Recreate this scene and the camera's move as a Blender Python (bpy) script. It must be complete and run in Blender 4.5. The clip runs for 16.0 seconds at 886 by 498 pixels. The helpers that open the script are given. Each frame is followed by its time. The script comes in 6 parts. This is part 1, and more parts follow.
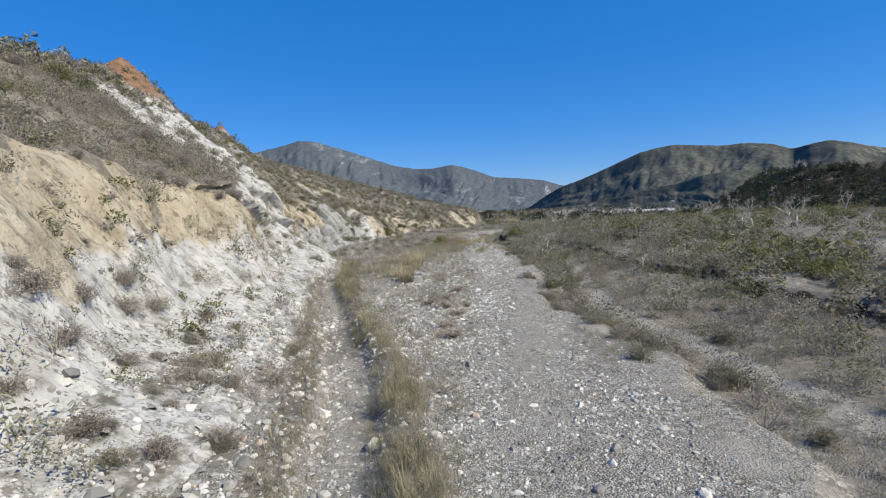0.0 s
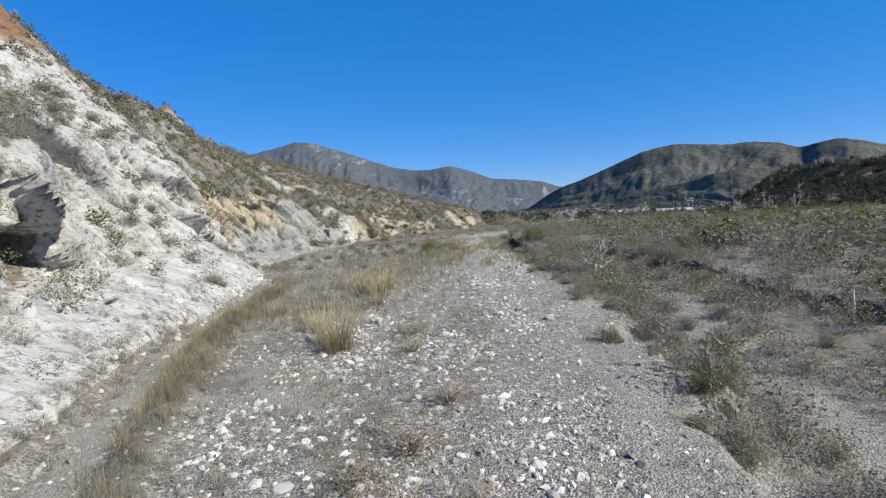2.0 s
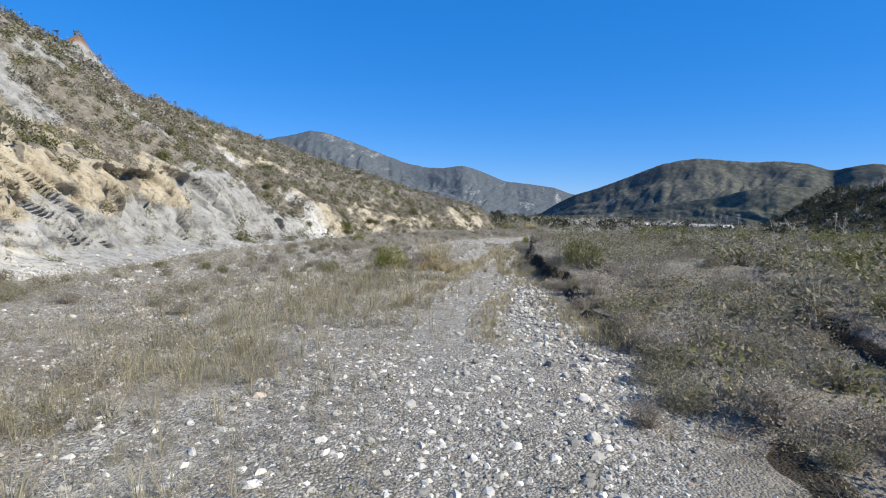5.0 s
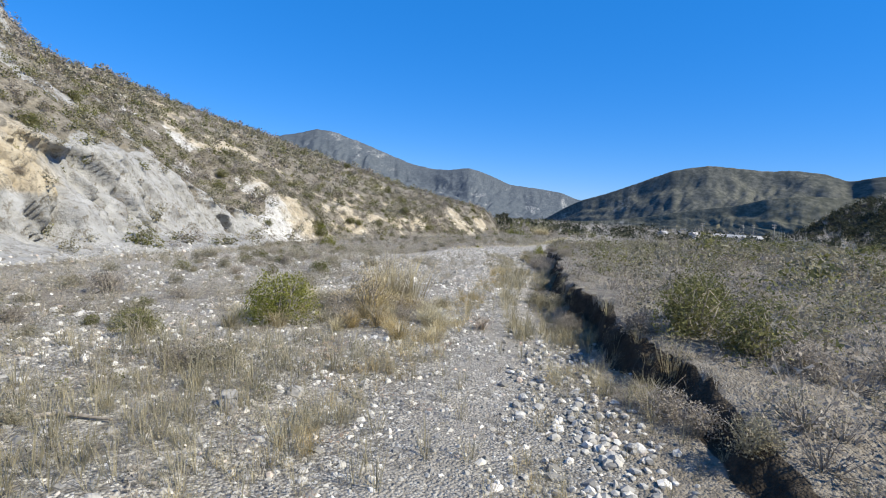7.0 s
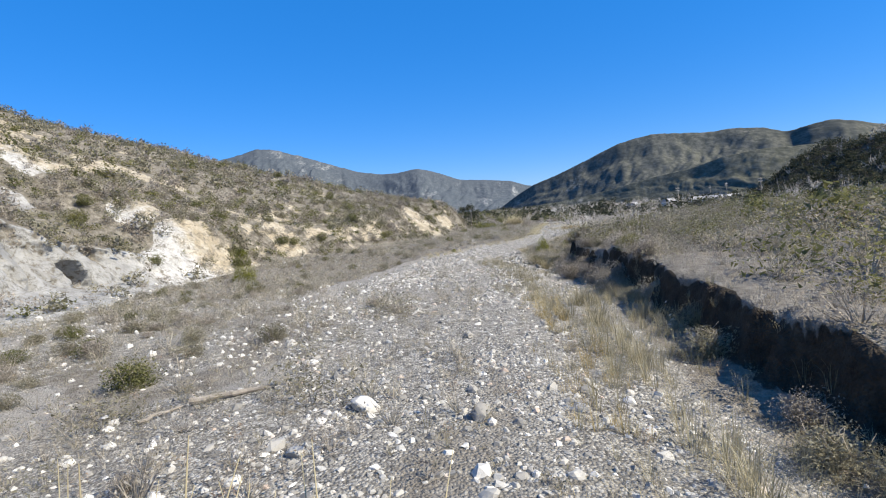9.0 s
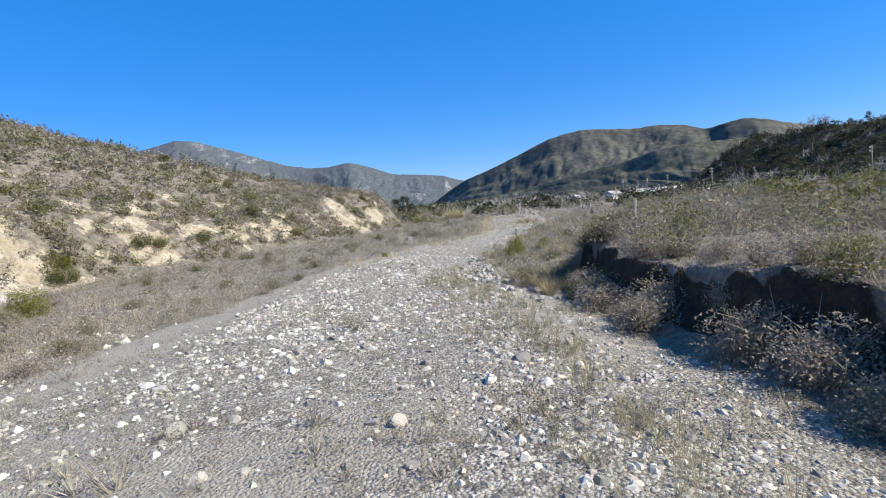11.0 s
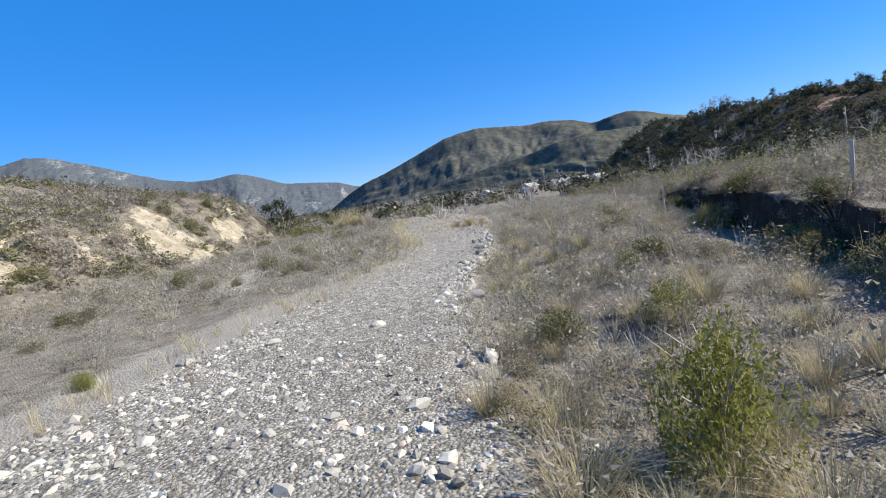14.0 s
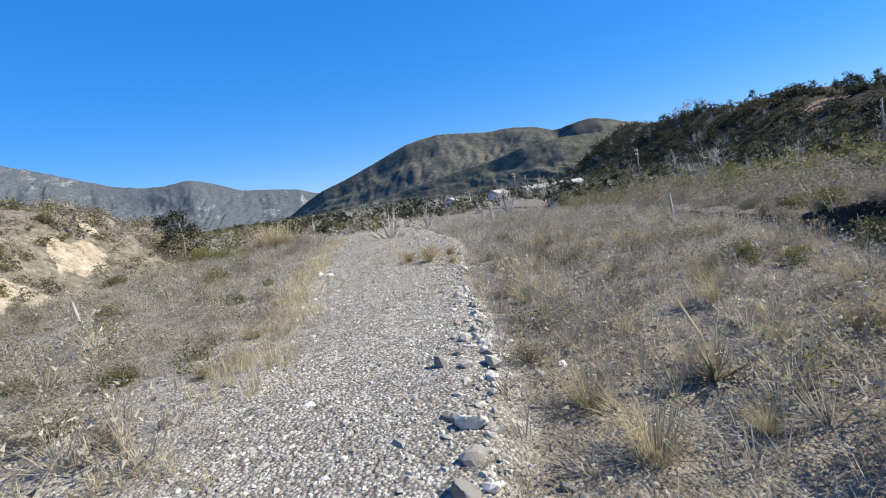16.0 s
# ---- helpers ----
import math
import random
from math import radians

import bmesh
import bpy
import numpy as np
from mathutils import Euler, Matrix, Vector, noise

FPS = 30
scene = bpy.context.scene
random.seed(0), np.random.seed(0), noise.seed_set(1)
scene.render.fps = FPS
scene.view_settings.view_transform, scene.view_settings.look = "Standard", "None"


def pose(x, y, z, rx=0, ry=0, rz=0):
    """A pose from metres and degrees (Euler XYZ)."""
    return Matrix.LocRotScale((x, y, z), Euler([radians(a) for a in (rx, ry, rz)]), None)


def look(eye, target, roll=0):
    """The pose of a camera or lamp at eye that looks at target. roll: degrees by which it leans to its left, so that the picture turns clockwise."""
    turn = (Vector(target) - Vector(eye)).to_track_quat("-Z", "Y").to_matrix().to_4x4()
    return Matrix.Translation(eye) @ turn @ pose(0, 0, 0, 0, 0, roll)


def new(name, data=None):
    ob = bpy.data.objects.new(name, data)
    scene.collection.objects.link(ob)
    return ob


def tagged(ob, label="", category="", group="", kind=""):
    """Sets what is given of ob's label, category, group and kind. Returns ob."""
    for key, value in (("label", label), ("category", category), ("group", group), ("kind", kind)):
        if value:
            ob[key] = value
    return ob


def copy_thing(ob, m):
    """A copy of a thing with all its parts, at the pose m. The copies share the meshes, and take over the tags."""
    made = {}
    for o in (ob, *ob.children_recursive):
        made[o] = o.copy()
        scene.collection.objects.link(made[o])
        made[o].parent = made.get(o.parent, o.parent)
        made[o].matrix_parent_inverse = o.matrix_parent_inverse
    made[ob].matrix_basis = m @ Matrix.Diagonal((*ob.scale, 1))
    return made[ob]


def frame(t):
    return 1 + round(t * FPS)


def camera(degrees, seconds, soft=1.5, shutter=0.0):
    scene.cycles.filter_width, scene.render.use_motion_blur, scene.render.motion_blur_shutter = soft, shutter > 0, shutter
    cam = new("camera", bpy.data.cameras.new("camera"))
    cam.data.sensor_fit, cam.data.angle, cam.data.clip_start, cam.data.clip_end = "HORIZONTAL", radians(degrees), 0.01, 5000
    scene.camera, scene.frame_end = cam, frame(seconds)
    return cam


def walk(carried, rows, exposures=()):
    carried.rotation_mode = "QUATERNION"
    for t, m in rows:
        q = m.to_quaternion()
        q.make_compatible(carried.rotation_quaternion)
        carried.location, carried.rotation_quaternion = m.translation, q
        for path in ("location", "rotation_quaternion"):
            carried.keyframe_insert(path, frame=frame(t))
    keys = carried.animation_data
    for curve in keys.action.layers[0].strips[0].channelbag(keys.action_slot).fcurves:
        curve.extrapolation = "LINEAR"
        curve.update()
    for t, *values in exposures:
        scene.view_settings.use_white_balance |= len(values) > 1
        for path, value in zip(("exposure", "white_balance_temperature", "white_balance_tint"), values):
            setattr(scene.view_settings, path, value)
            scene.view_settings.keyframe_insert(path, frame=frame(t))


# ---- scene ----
cam = camera(80.7, 16.0, soft=1.1)
PATH = [
    (0, (-0.067, -0.008, 4.949), (-0.373, 1.964, 4.816), -2.5),
    (0.5, (-0.957, 6.58, 4.751), (-1.255, 8.553, 4.616), -2.0),
    (1, (-1.642, 13.437, 4.534), (-1.944, 15.409, 4.399), -2.3),
    (1.5, (-2.403, 19.846, 4.355), (-2.706, 21.818, 4.23), -2.6),
    (2, (-3.07, 25.865, 4.14), (-3.367, 27.838, 4.013), -2.6),
    (2.5, (-3.631, 31.821, 3.916), (-3.926, 33.795, 3.787), -2.8),
    (3, (-4.06, 37.186, 3.738), (-4.352, 39.16, 3.61), -2.9),
    (3.5, (-4.511, 42.665, 3.48), (-4.815, 44.638, 3.351), -1.7),
    (4, (-4.928, 48.003, 3.419), (-5.243, 49.974, 3.294), -0.1),
    (4.2, (-5.001, 50.026, 3.441), (-5.316, 51.997, 3.313), 0.2),
    (6.3, (-4.953, 70.327, 3.575), (-5.3, 72.293, 3.449), 3.4),
    (6.5, (-5.355, 72.384, 3.514), (-5.7, 74.35, 3.39), 3.3),
    (7, (-6.502, 78.23, 3.427), (-6.843, 80.197, 3.304), 3.2),
    (7.5, (-7.8, 83.686, 3.457), (-8.131, 85.654, 3.336), 2.7),
    (8, (-8.932, 88.903, 3.331), (-9.231, 90.877, 3.213), 2.0),
    (8.5, (-10.015, 94.603, 3.243), (-10.263, 96.584, 3.125), -1.9),
    (9, (-11.02, 100.028, 3.099), (-11.206, 102.015, 2.977), -4.8),
    (9.2, (-11.435, 102.063, 3.083), (-11.591, 104.052, 2.956), -5.7),
    (11.3, (-12.237, 122.123, 2.534), (-12.122, 124.112, 2.367), -5.1),
    (11.5, (-12.347, 124.329, 2.491), (-12.196, 126.316, 2.321), -5.4),
    (12, (-12.315, 129.708, 2.293), (-12.107, 131.69, 2.119), -5.2),
    (12.5, (-12.051, 135.028, 2.132), (-11.779, 137.001, 1.952), -5.8),
    (13, (-11.56, 140.366, 2.11), (-11.229, 142.329, 1.918), -6.8),
    (13.5, (-10.771, 145.727, 2.051), (-10.389, 147.68, 1.848), -7.9),
    (14, (-9.696, 151.028, 1.852), (-9.26, 152.971, 1.662), -8.4),
    (14.5, (-8.468, 156.306, 1.931), (-7.974, 158.234, 1.736), -8.9),
    (15, (-6.99, 160.995, 1.987), (-6.433, 162.906, 1.796), -9.3),
    (15.5, (-5.443, 165.919, 2.087), (-4.869, 167.825, 1.893), -9.3),
    (16, (-3.712, 170.852, 2.123), (-3.135, 172.758, 1.939), -8.4),
]
walk(cam, [(t, look(eye, target, roll)) for t, eye, target, roll in PATH], [(0, 0.09, 6550, 10), (2, 0.15, 6500, 10), (4.2, 0.24, 6450, 10), (6.5, 0.36, 6450, 10), (9, 0.43, 6600, 11), (12.5, 0.47, 6650, 11), (16, 0.48, 6750, 11)])

# ---- light ----
SUN_AZ, SUN_EL = 108.0, 43.0   # degrees: compass bearing from +y towards +x, height
world = bpy.data.worlds.new("sky")
scene.world = world
world.use_nodes = True
wn = world.node_tree.nodes
sky = wn.new("ShaderNodeTexSky")
sky.sky_type = "NISHITA"
sky.sun_disc = False
sky.sun_elevation, sky.sun_rotation = radians(SUN_EL), radians(SUN_AZ)
sky.altitude, sky.air_density, sky.dust_density, sky.ozone_density = 600, 1.0, 0.0, 3.0
wn["Background"].inputs["Strength"].default_value = 0.104
deep = wn.new("ShaderNodeHueSaturation")
deep.inputs["Saturation"].default_value = 1.42
world.node_tree.links.new(sky.outputs[0], deep.inputs["Color"])
tint = wn.new("ShaderNodeMix")
tint.data_type, tint.blend_type = "RGBA", "MULTIPLY"
tint.inputs[0].default_value, tint.inputs[7].default_value = 1.0, (0.91, 0.98, 1.27, 1)
world.node_tree.links.new(deep.outputs[0], tint.inputs[6])
even = wn.new("ShaderNodeMix")     # a dry winter sky: nearly one blue from zenith to horizon
even.data_type = "RGBA"
even.inputs[0].default_value, even.inputs[7].default_value = 0.48, (0.26, 2.25, 6.6, 1)
world.node_tree.links.new(tint.outputs[2], even.inputs[6])
world.node_tree.links.new(even.outputs[2], wn["Background"].inputs[0])
sun = new("sun", bpy.data.lights.new("sun", "SUN"))
sun.data.energy, sun.data.angle, sun.data.color = 5.6, radians(0.53), (1.0, 0.93, 0.755)
sx, sy, sz = math.sin(radians(SUN_AZ)) * math.cos(radians(SUN_EL)), math.cos(radians(SUN_AZ)) * math.cos(radians(SUN_EL)), math.sin(radians(SUN_EL))
sun.matrix_world = look((sx * 100, sy * 100, sz * 100), (0, 0, 0))

# ---- small tools ----
PLAN = 1.875     # metres in one unit of the plan tables
rng = np.random.default_rng(7)


def smooth(a, b, v):
    t = np.clip((v - a) / (b - a), 0, 1)
    return t * t * (3 - 2 * t)


def hash2(i, j, seed):
    n = (i.astype(np.int64) * 374761393 + j.astype(np.int64) * 668265263 + seed * 69069) & 0xFFFFFFFF
    n = ((n ^ (n >> 13)) * 1274126177) & 0xFFFFFFFF
    n = ((n ^ (n >> 16)) * 1103515245) & 0xFFFFFFFF
    return ((n ^ (n >> 15)) & 0xFFFFFF) / float(0xFFFFFF)


def value(x, y, seed=0):
    """Value noise, 0 to 1, one lattice cell per unit."""
    x, y = np.broadcast_arrays(np.asarray(x, float), np.asarray(y, float))
    i, j = np.floor(x), np.floor(y)
    u, v = x - i, y - j
    u, v = u * u * u * (u * (u * 6 - 15) + 10), v * v * v * (v * (v * 6 - 15) + 10)
    i, j = i.astype(np.int64), j.astype(np.int64)
    a, b, c, d = hash2(i, j, seed), hash2(i + 1, j, seed), hash2(i, j + 1, seed), hash2(i + 1, j + 1, seed)
    return (a * (1 - u) + b * u) * (1 - v) + (c * (1 - u) + d * u) * v


def fbm(x, y, seed=0, octaves=4, gain=0.5):
    total, amp, norm = 0.0, 1.0, 0.0
    for k in range(octaves):
        total = total + amp * value(x * 2 ** k + 17.3 * k, y * 2 ** k + 5.1 * k, seed + k)
        norm += amp
        amp *= gain
    return total / norm


def curve(*pairs, soft=4.0):
    """A smooth line through (y, value) pairs of the plan, as a function of y in metres, in metres."""
    ys, vs = np.array([p[0] for p in pairs], float), np.array([p[1] for p in pairs], float)
    grid = np.arange(-80, 500, 0.5)
    dense = np.interp(grid, ys, vs)
    k = int(soft / 0.5)
    kernel = np.hanning(2 * k + 3)
    dense = np.convolve(np.pad(dense, k + 1, mode="edge"), kernel / kernel.sum(), mode="valid")
    return lambda y: np.interp(np.asarray(y, float) / PLAN, grid, dense) * PLAN


def mesh_of(name, verts, tris, mats=(), index=None, flat=False):
    """A triangle mesh from arrays."""
    me = bpy.data.meshes.new(name)
    verts, tris = np.asarray(verts, np.float32), np.asarray(tris, np.int32)
    me.vertices.add(len(verts))
    me.vertices.foreach_set("co", verts.ravel())
    me.loops.add(tris.size)
    me.loops.foreach_set("vertex_index", tris.ravel())
    me.polygons.add(len(tris))
    me.polygons.foreach_set("loop_start", np.arange(0, tris.size, 3, dtype=np.int32))
    for m in mats:
        me.materials.append(m)
    if index is not None:
        me.polygons.foreach_set("material_index", np.asarray(index, np.int32))
    me.polygons.foreach_set("use_smooth", np.full(len(tris), not flat))
    me.update(calc_edges=True)
    return me


def grid_tris(rows, cols):
    i = (np.arange(rows - 1)[:, None] * cols + np.arange(cols - 1)[None]).ravel()
    return np.concatenate([np.stack([i, i + 1, i + cols + 1], 1), np.stack([i, i + cols + 1, i + cols], 1)])


def part(name, me, parent, label="", m=None):
    ob = new(name, me)
    ob.parent = parent
    if m is not None:
        ob.matrix_local = m
    if label:
        tagged(ob, label)
    return ob


def bm_mesh(name, bm, mat, smooth_shade=True):
    me = bpy.data.meshes.new(name)
    bm.to_mesh(me)
    bm.free()
    me.materials.append(mat)
    for p in me.polygons:
        p.use_smooth = smooth_shade
    return me


def tube(bm, points, radii, sides=6):
    """A tapering tube along points, added to bm."""
    rings = []
    for k, p in enumerate(points):
        p = Vector(p)
        a = Vector(points[max(k - 1, 0)])
        b = Vector(points[min(k + 1, len(points) - 1)])
        q = (b - a).to_track_quat("Z", "Y") if (b - a).length > 1e-6 else Matrix.Identity(3).to_quaternion()
        rings.append([bm.verts.new(p + q @ Vector((math.cos(2 * math.pi * s / sides) * radii[k], math.sin(2 * math.pi * s / sides) * radii[k], 0))) for s in range(sides)])
    for r, s in zip(rings, rings[1:]):
        for k in range(sides):
            bm.faces.new((r[k], r[(k + 1) % sides], s[(k + 1) % sides], s[k]))
    bm.faces.new(rings[0][::-1])
    bm.faces.new(rings[-1])


# ---- materials ----
class Nodes:
    """Short hand for a node tree."""

    def __init__(self, name, rough=0.9, spec=0.2):
        self.mat = bpy.data.materials.new(name)
        self.mat.use_nodes = True
        self.t = self.mat.node_tree
        self.b = self.t.nodes["Principled BSDF"]
        self.b.inputs["Roughness"].default_value = rough
        self.b.inputs["Specular IOR Level"].default_value = spec

    def add(self, kind, **values):
        n = self.t.nodes.new("ShaderNode" + kind)
        for k, v in values.items():
            n.inputs[k.replace("_", " ")].default_value = v
        return n

    def link(self, a, b):
        self.t.links.new(a, b)

    def where(self, scale=(1, 1, 1)):
        g = self.add("NewGeometry")
        m = self.add("VectorMath")
        m.operation = "MULTIPLY"
        self.link(g.outputs["Position"], m.inputs[0])
        m.inputs[1].default_value = scale
        return m.outputs[0]

    def noise(self, scale, detail=4.0, rough=0.55, vec=None):
        n = self.add("TexNoise", Scale=scale, Detail=detail, Roughness=rough)
        self.link(vec if vec is not None else self.where(), n.inputs["Vector"])
        return n.outputs["Fac"]

    def cells(self, scale, vec=None, feature="F1"):
        n = self.add("TexVoronoi", Scale=scale)
        n.feature = feature
        self.link(vec if vec is not None else self.where(), n.inputs["Vector"])
        return n

    def ramp(self, fac, *stops):
        n = self.add("ValToRGB")
        e = n.color_ramp.elements
        while len(e) < len(stops):
            e.new(0.5)
        for el, (p, c) in zip(e, stops):
            el.position = p
            el.color = (*c, 1) if len(c) == 3 else c
        self.link(fac, n.inputs[0])
        return n.outputs[0]

    def step(self, fac, a, b):
        n = self.add("MapRange")
        n.interpolation_type = "SMOOTHSTEP"
        self.link(fac, n.inputs[0])
        n.inputs[1].default_value, n.inputs[2].default_value = a, b
        return n.outputs[0]

    def mix(self, fac, a, b, mode="MIX"):
        n = self.add("Mix")
        n.data_type, n.blend_type = "RGBA", mode
        for s, v in ((n.inputs[0], fac), (n.inputs[6], a), (n.inputs[7], b)):
            if isinstance(v, (int, float)):
                s.default_value = v
            elif isinstance(v, tuple):
                s.default_value = (*v, 1)
            else:
                self.link(v, s)
        return n.outputs[2]

    def math(self, op, a, b):
        n = self.add("Math")
        n.operation = op
        for s, v in ((n.inputs[0], a), (n.inputs[1], b)):
            if isinstance(v, (int, float)):
                s.default_value = v
            else:
                self.link(v, s)
        return n.outputs[0]

    def attr(self, name):
        n = self.add("Attribute")
        n.attribute_name = name
        s = self.add("SeparateColor")
        self.link(n.outputs["Color"], s.inputs[0])
        return [*s.outputs, n.outputs["Alpha"]]

    def bump(self, height, strength, distance):
        n = self.add("Bump", Strength=strength, Distance=distance)
        self.link(height, n.inputs["Height"])
        self.link(n.outputs[0], self.b.inputs["Normal"])

    def done(self, colour):
        if isinstance(colour, tuple):
            self.b.inputs["Base Color"].default_value = (*colour, 1)
        else:
            self.link(colour, self.b.inputs["Base Color"])
        return self.mat


def ground_material():
    n = Nodes("wash_ground", 0.95, 0.1)
    zone = n.attr("zone")        # dark earth (bank, scarp, wooded ridge), sand, litter, red earth
    big, mid, fine = n.noise(0.12, 5), n.noise(0.9, 5), n.noise(9.0, 6, 0.7)
    peb = n.cells(7.0)
    peb2 = n.cells(17.0)
    # gravel: every pebble with its own grey
    sep = n.add("SeparateColor")
    n.link(peb.outputs["Color"], sep.inputs[0])
    sep2 = n.add("SeparateColor")
    n.link(peb2.outputs["Color"], sep2.inputs[0])
    g1 = n.ramp(sep.outputs[0], (0.0, (0.16, 0.15, 0.132)), (0.45, (0.35, 0.33, 0.294)), (0.8, (0.48, 0.456, 0.405)), (1.0, (0.65, 0.62, 0.56)))
    g2 = n.ramp(sep2.outputs[1], (0.0, (0.13, 0.12, 0.105)), (0.6, (0.365, 0.344, 0.305)), (1.0, (0.57, 0.54, 0.48)))
    gravel = n.mix(n.step(mid, 0.35, 0.65), g1, g2)
    gap = n.step(peb2.outputs["Distance"], 0.75, 0.45)
    gravel = n.mix(n.math("MULTIPLY", n.math("SUBTRACT", 1.0, gap), 0.7), gravel, (0.12, 0.108, 0.09))
    sand = n.ramp(fine, (0.3, (0.30, 0.278, 0.245)), (0.7, (0.42, 0.39, 0.345)))
    soil = n.ramp(n.noise(3.0, 6, 0.65), (0.3, (0.125, 0.109, 0.088)), (0.5, (0.215, 0.191, 0.157)), (0.72, (0.34, 0.31, 0.262)))
    col = n.mix(n.math("MULTIPLY", zone[1], n.step(n.math("ADD", mid, n.math("MULTIPLY", zone[1], 0.3)), 0.4, 0.75)), gravel, sand)
    col = n.mix(n.step(n.math("ADD", n.math("MULTIPLY", zone[2], 0.9), n.math("SUBTRACT", mid, 0.5)), 0.25, 0.7), col, soil)
    col = n.mix(n.step(big, 0.35, 0.7), n.mix(0.25, col, (0.22, 0.2, 0.17)), col)
    # brown earth made near black: shade of the cut faces painted into the colour
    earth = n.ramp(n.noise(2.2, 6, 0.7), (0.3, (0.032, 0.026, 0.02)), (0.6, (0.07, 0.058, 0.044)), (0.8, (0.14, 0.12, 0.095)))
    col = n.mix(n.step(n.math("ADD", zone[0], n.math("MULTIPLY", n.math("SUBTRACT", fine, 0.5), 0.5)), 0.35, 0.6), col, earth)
    red = n.ramp(n.noise(0.5, 6, 0.65), (0.3, (0.15, 0.085, 0.055)), (0.55, (0.29, 0.18, 0.12)), (0.75, (0.40, 0.29, 0.21)))
    col = n.mix(zone[3], col, red)
    n.bump(n.math("ADD", n.math("MULTIPLY", n.math("SUBTRACT", 1.0, peb2.outputs["Distance"]), 0.8), fine), 0.9, 0.08)
    return n.done(col)


def cliff_material():
    n = Nodes("cliff_earth", 0.95, 0.1)
    zone = n.attr("zone")       # bare rock, warm tint, red tint
    tall = n.where((0.8, 0.8, 0.5))
    big, mid, fine = n.noise(0.16, 5), n.noise(0.8, 6, 0.6), n.noise(5.0, 6, 0.7)
    streak = n.noise(0.9, 6, 0.65, tall)
    white = n.ramp(streak, (0.25, (0.24, 0.232, 0.218)), (0.42, (0.43, 0.42, 0.40)), (0.7, (0.59, 0.578, 0.552)))
    warm = n.ramp(streak, (0.25, (0.25, 0.21, 0.15)), (0.5, (0.40, 0.345, 0.255)), (0.75, (0.50, 0.45, 0.36)))
    red = n.ramp(mid, (0.3, (0.13, 0.075, 0.045)), (0.6, (0.29, 0.165, 0.095)), (0.8, (0.36, 0.24, 0.15)))
    soil = n.ramp(n.noise(1.6, 6, 0.65), (0.3, (0.105, 0.095, 0.078)), (0.5, (0.185, 0.167, 0.137)), (0.75, (0.33, 0.30, 0.25)))
    place = n.add("SeparateXYZ")
    n.link(n.where(), place.inputs[0])
    clay = n.math("MULTIPLY", n.step(place.outputs[1], 84.0, 94.0), n.step(place.outputs[1], 154.0, 149.0))
    white = n.mix(clay, white, n.mix(1.0, white, (0.66, 0.67, 0.68), "MULTIPLY"))
    rock = n.mix(n.step(n.math("ADD", zone[1], n.math("SUBTRACT", mid, 0.5)), 0.3, 0.8), white, warm)
    rock = n.mix(n.step(n.math("ADD", zone[2], n.math("MULTIPLY", n.math("SUBTRACT", mid, 0.5), 0.6)), 0.35, 0.6), rock, red)
    tilt = n.add("VectorRotate")
    tilt.rotation_type = "X_AXIS"
    tilt.inputs["Angle"].default_value = radians(-38)
    n.link(n.where(), tilt.inputs["Vector"])
    long = n.add("VectorMath")
    long.operation = "MULTIPLY"
    long.inputs[1].default_value = (0.6, 1.0, 0.16)
    n.link(tilt.outputs[0], long.inputs[0])
    gully = n.noise(0.75, 5, 0.62, long.outputs[0])
    rock = n.mix(n.math("MULTIPLY", n.step(gully, 0.55, 0.66), 0.4), rock, n.mix(1.0, rock, (0.56, 0.53, 0.48), "MULTIPLY"))
    rock = n.mix(n.math("MULTIPLY", n.step(n.noise(3.2, 5, 0.65, long.outputs[0]), 0.56, 0.66), 0.5), rock, (0.19, 0.172, 0.145))
    hair = n.math("ABSOLUTE", n.math("SUBTRACT", n.noise(1.3, 6, 0.7, long.outputs[0]), 0.5), 0.0)
    rock = n.mix(n.math("MULTIPLY", n.math("SUBTRACT", 1.0, n.step(hair, 0.004, 0.02)), n.math("MULTIPLY", n.step(mid, 0.42, 0.58), 0.75)), rock, (0.11, 0.10, 0.085))
    crack = n.cells(0.55, n.where((1, 1, 0.45)), "DISTANCE_TO_EDGE")
    rock = n.mix(n.math("MULTIPLY", n.math("SUBTRACT", 1.0, n.step(crack.outputs["Distance"], 0.0, 0.035)), n.math("MULTIPLY", n.step(mid, 0.45, 0.6), 0.55)), rock, (0.16, 0.145, 0.12))
    rock = n.mix(n.math("MULTIPLY", n.step(fine, 0.6, 0.72), 0.45), rock, (0.27, 0.25, 0.215))
    speck = n.noise(1.7, 5, 0.72, n.where((1, 1, 0.7)))
    rock = n.mix(n.math("MULTIPLY", n.step(speck, 0.56, 0.63), 0.8), rock, (0.14, 0.122, 0.095))
    bare = n.math("ADD", zone[0], n.math("MULTIPLY", n.math("SUBTRACT", mid, 0.5), 0.9))
    col = n.mix(n.step(bare, 0.42, 0.58), soil, rock)
    beds = n.noise(0.7, 5, 0.6, n.where((0.35, 0.35, 1.6)))
    n.bump(n.math("ADD", n.math("ADD", n.math("MULTIPLY", streak, 1.2), beds), n.math("ADD", n.math("MULTIPLY", mid, 1.2), n.math("MULTIPLY", fine, 0.4))), 0.7, 0.35)
    return n.done(col)


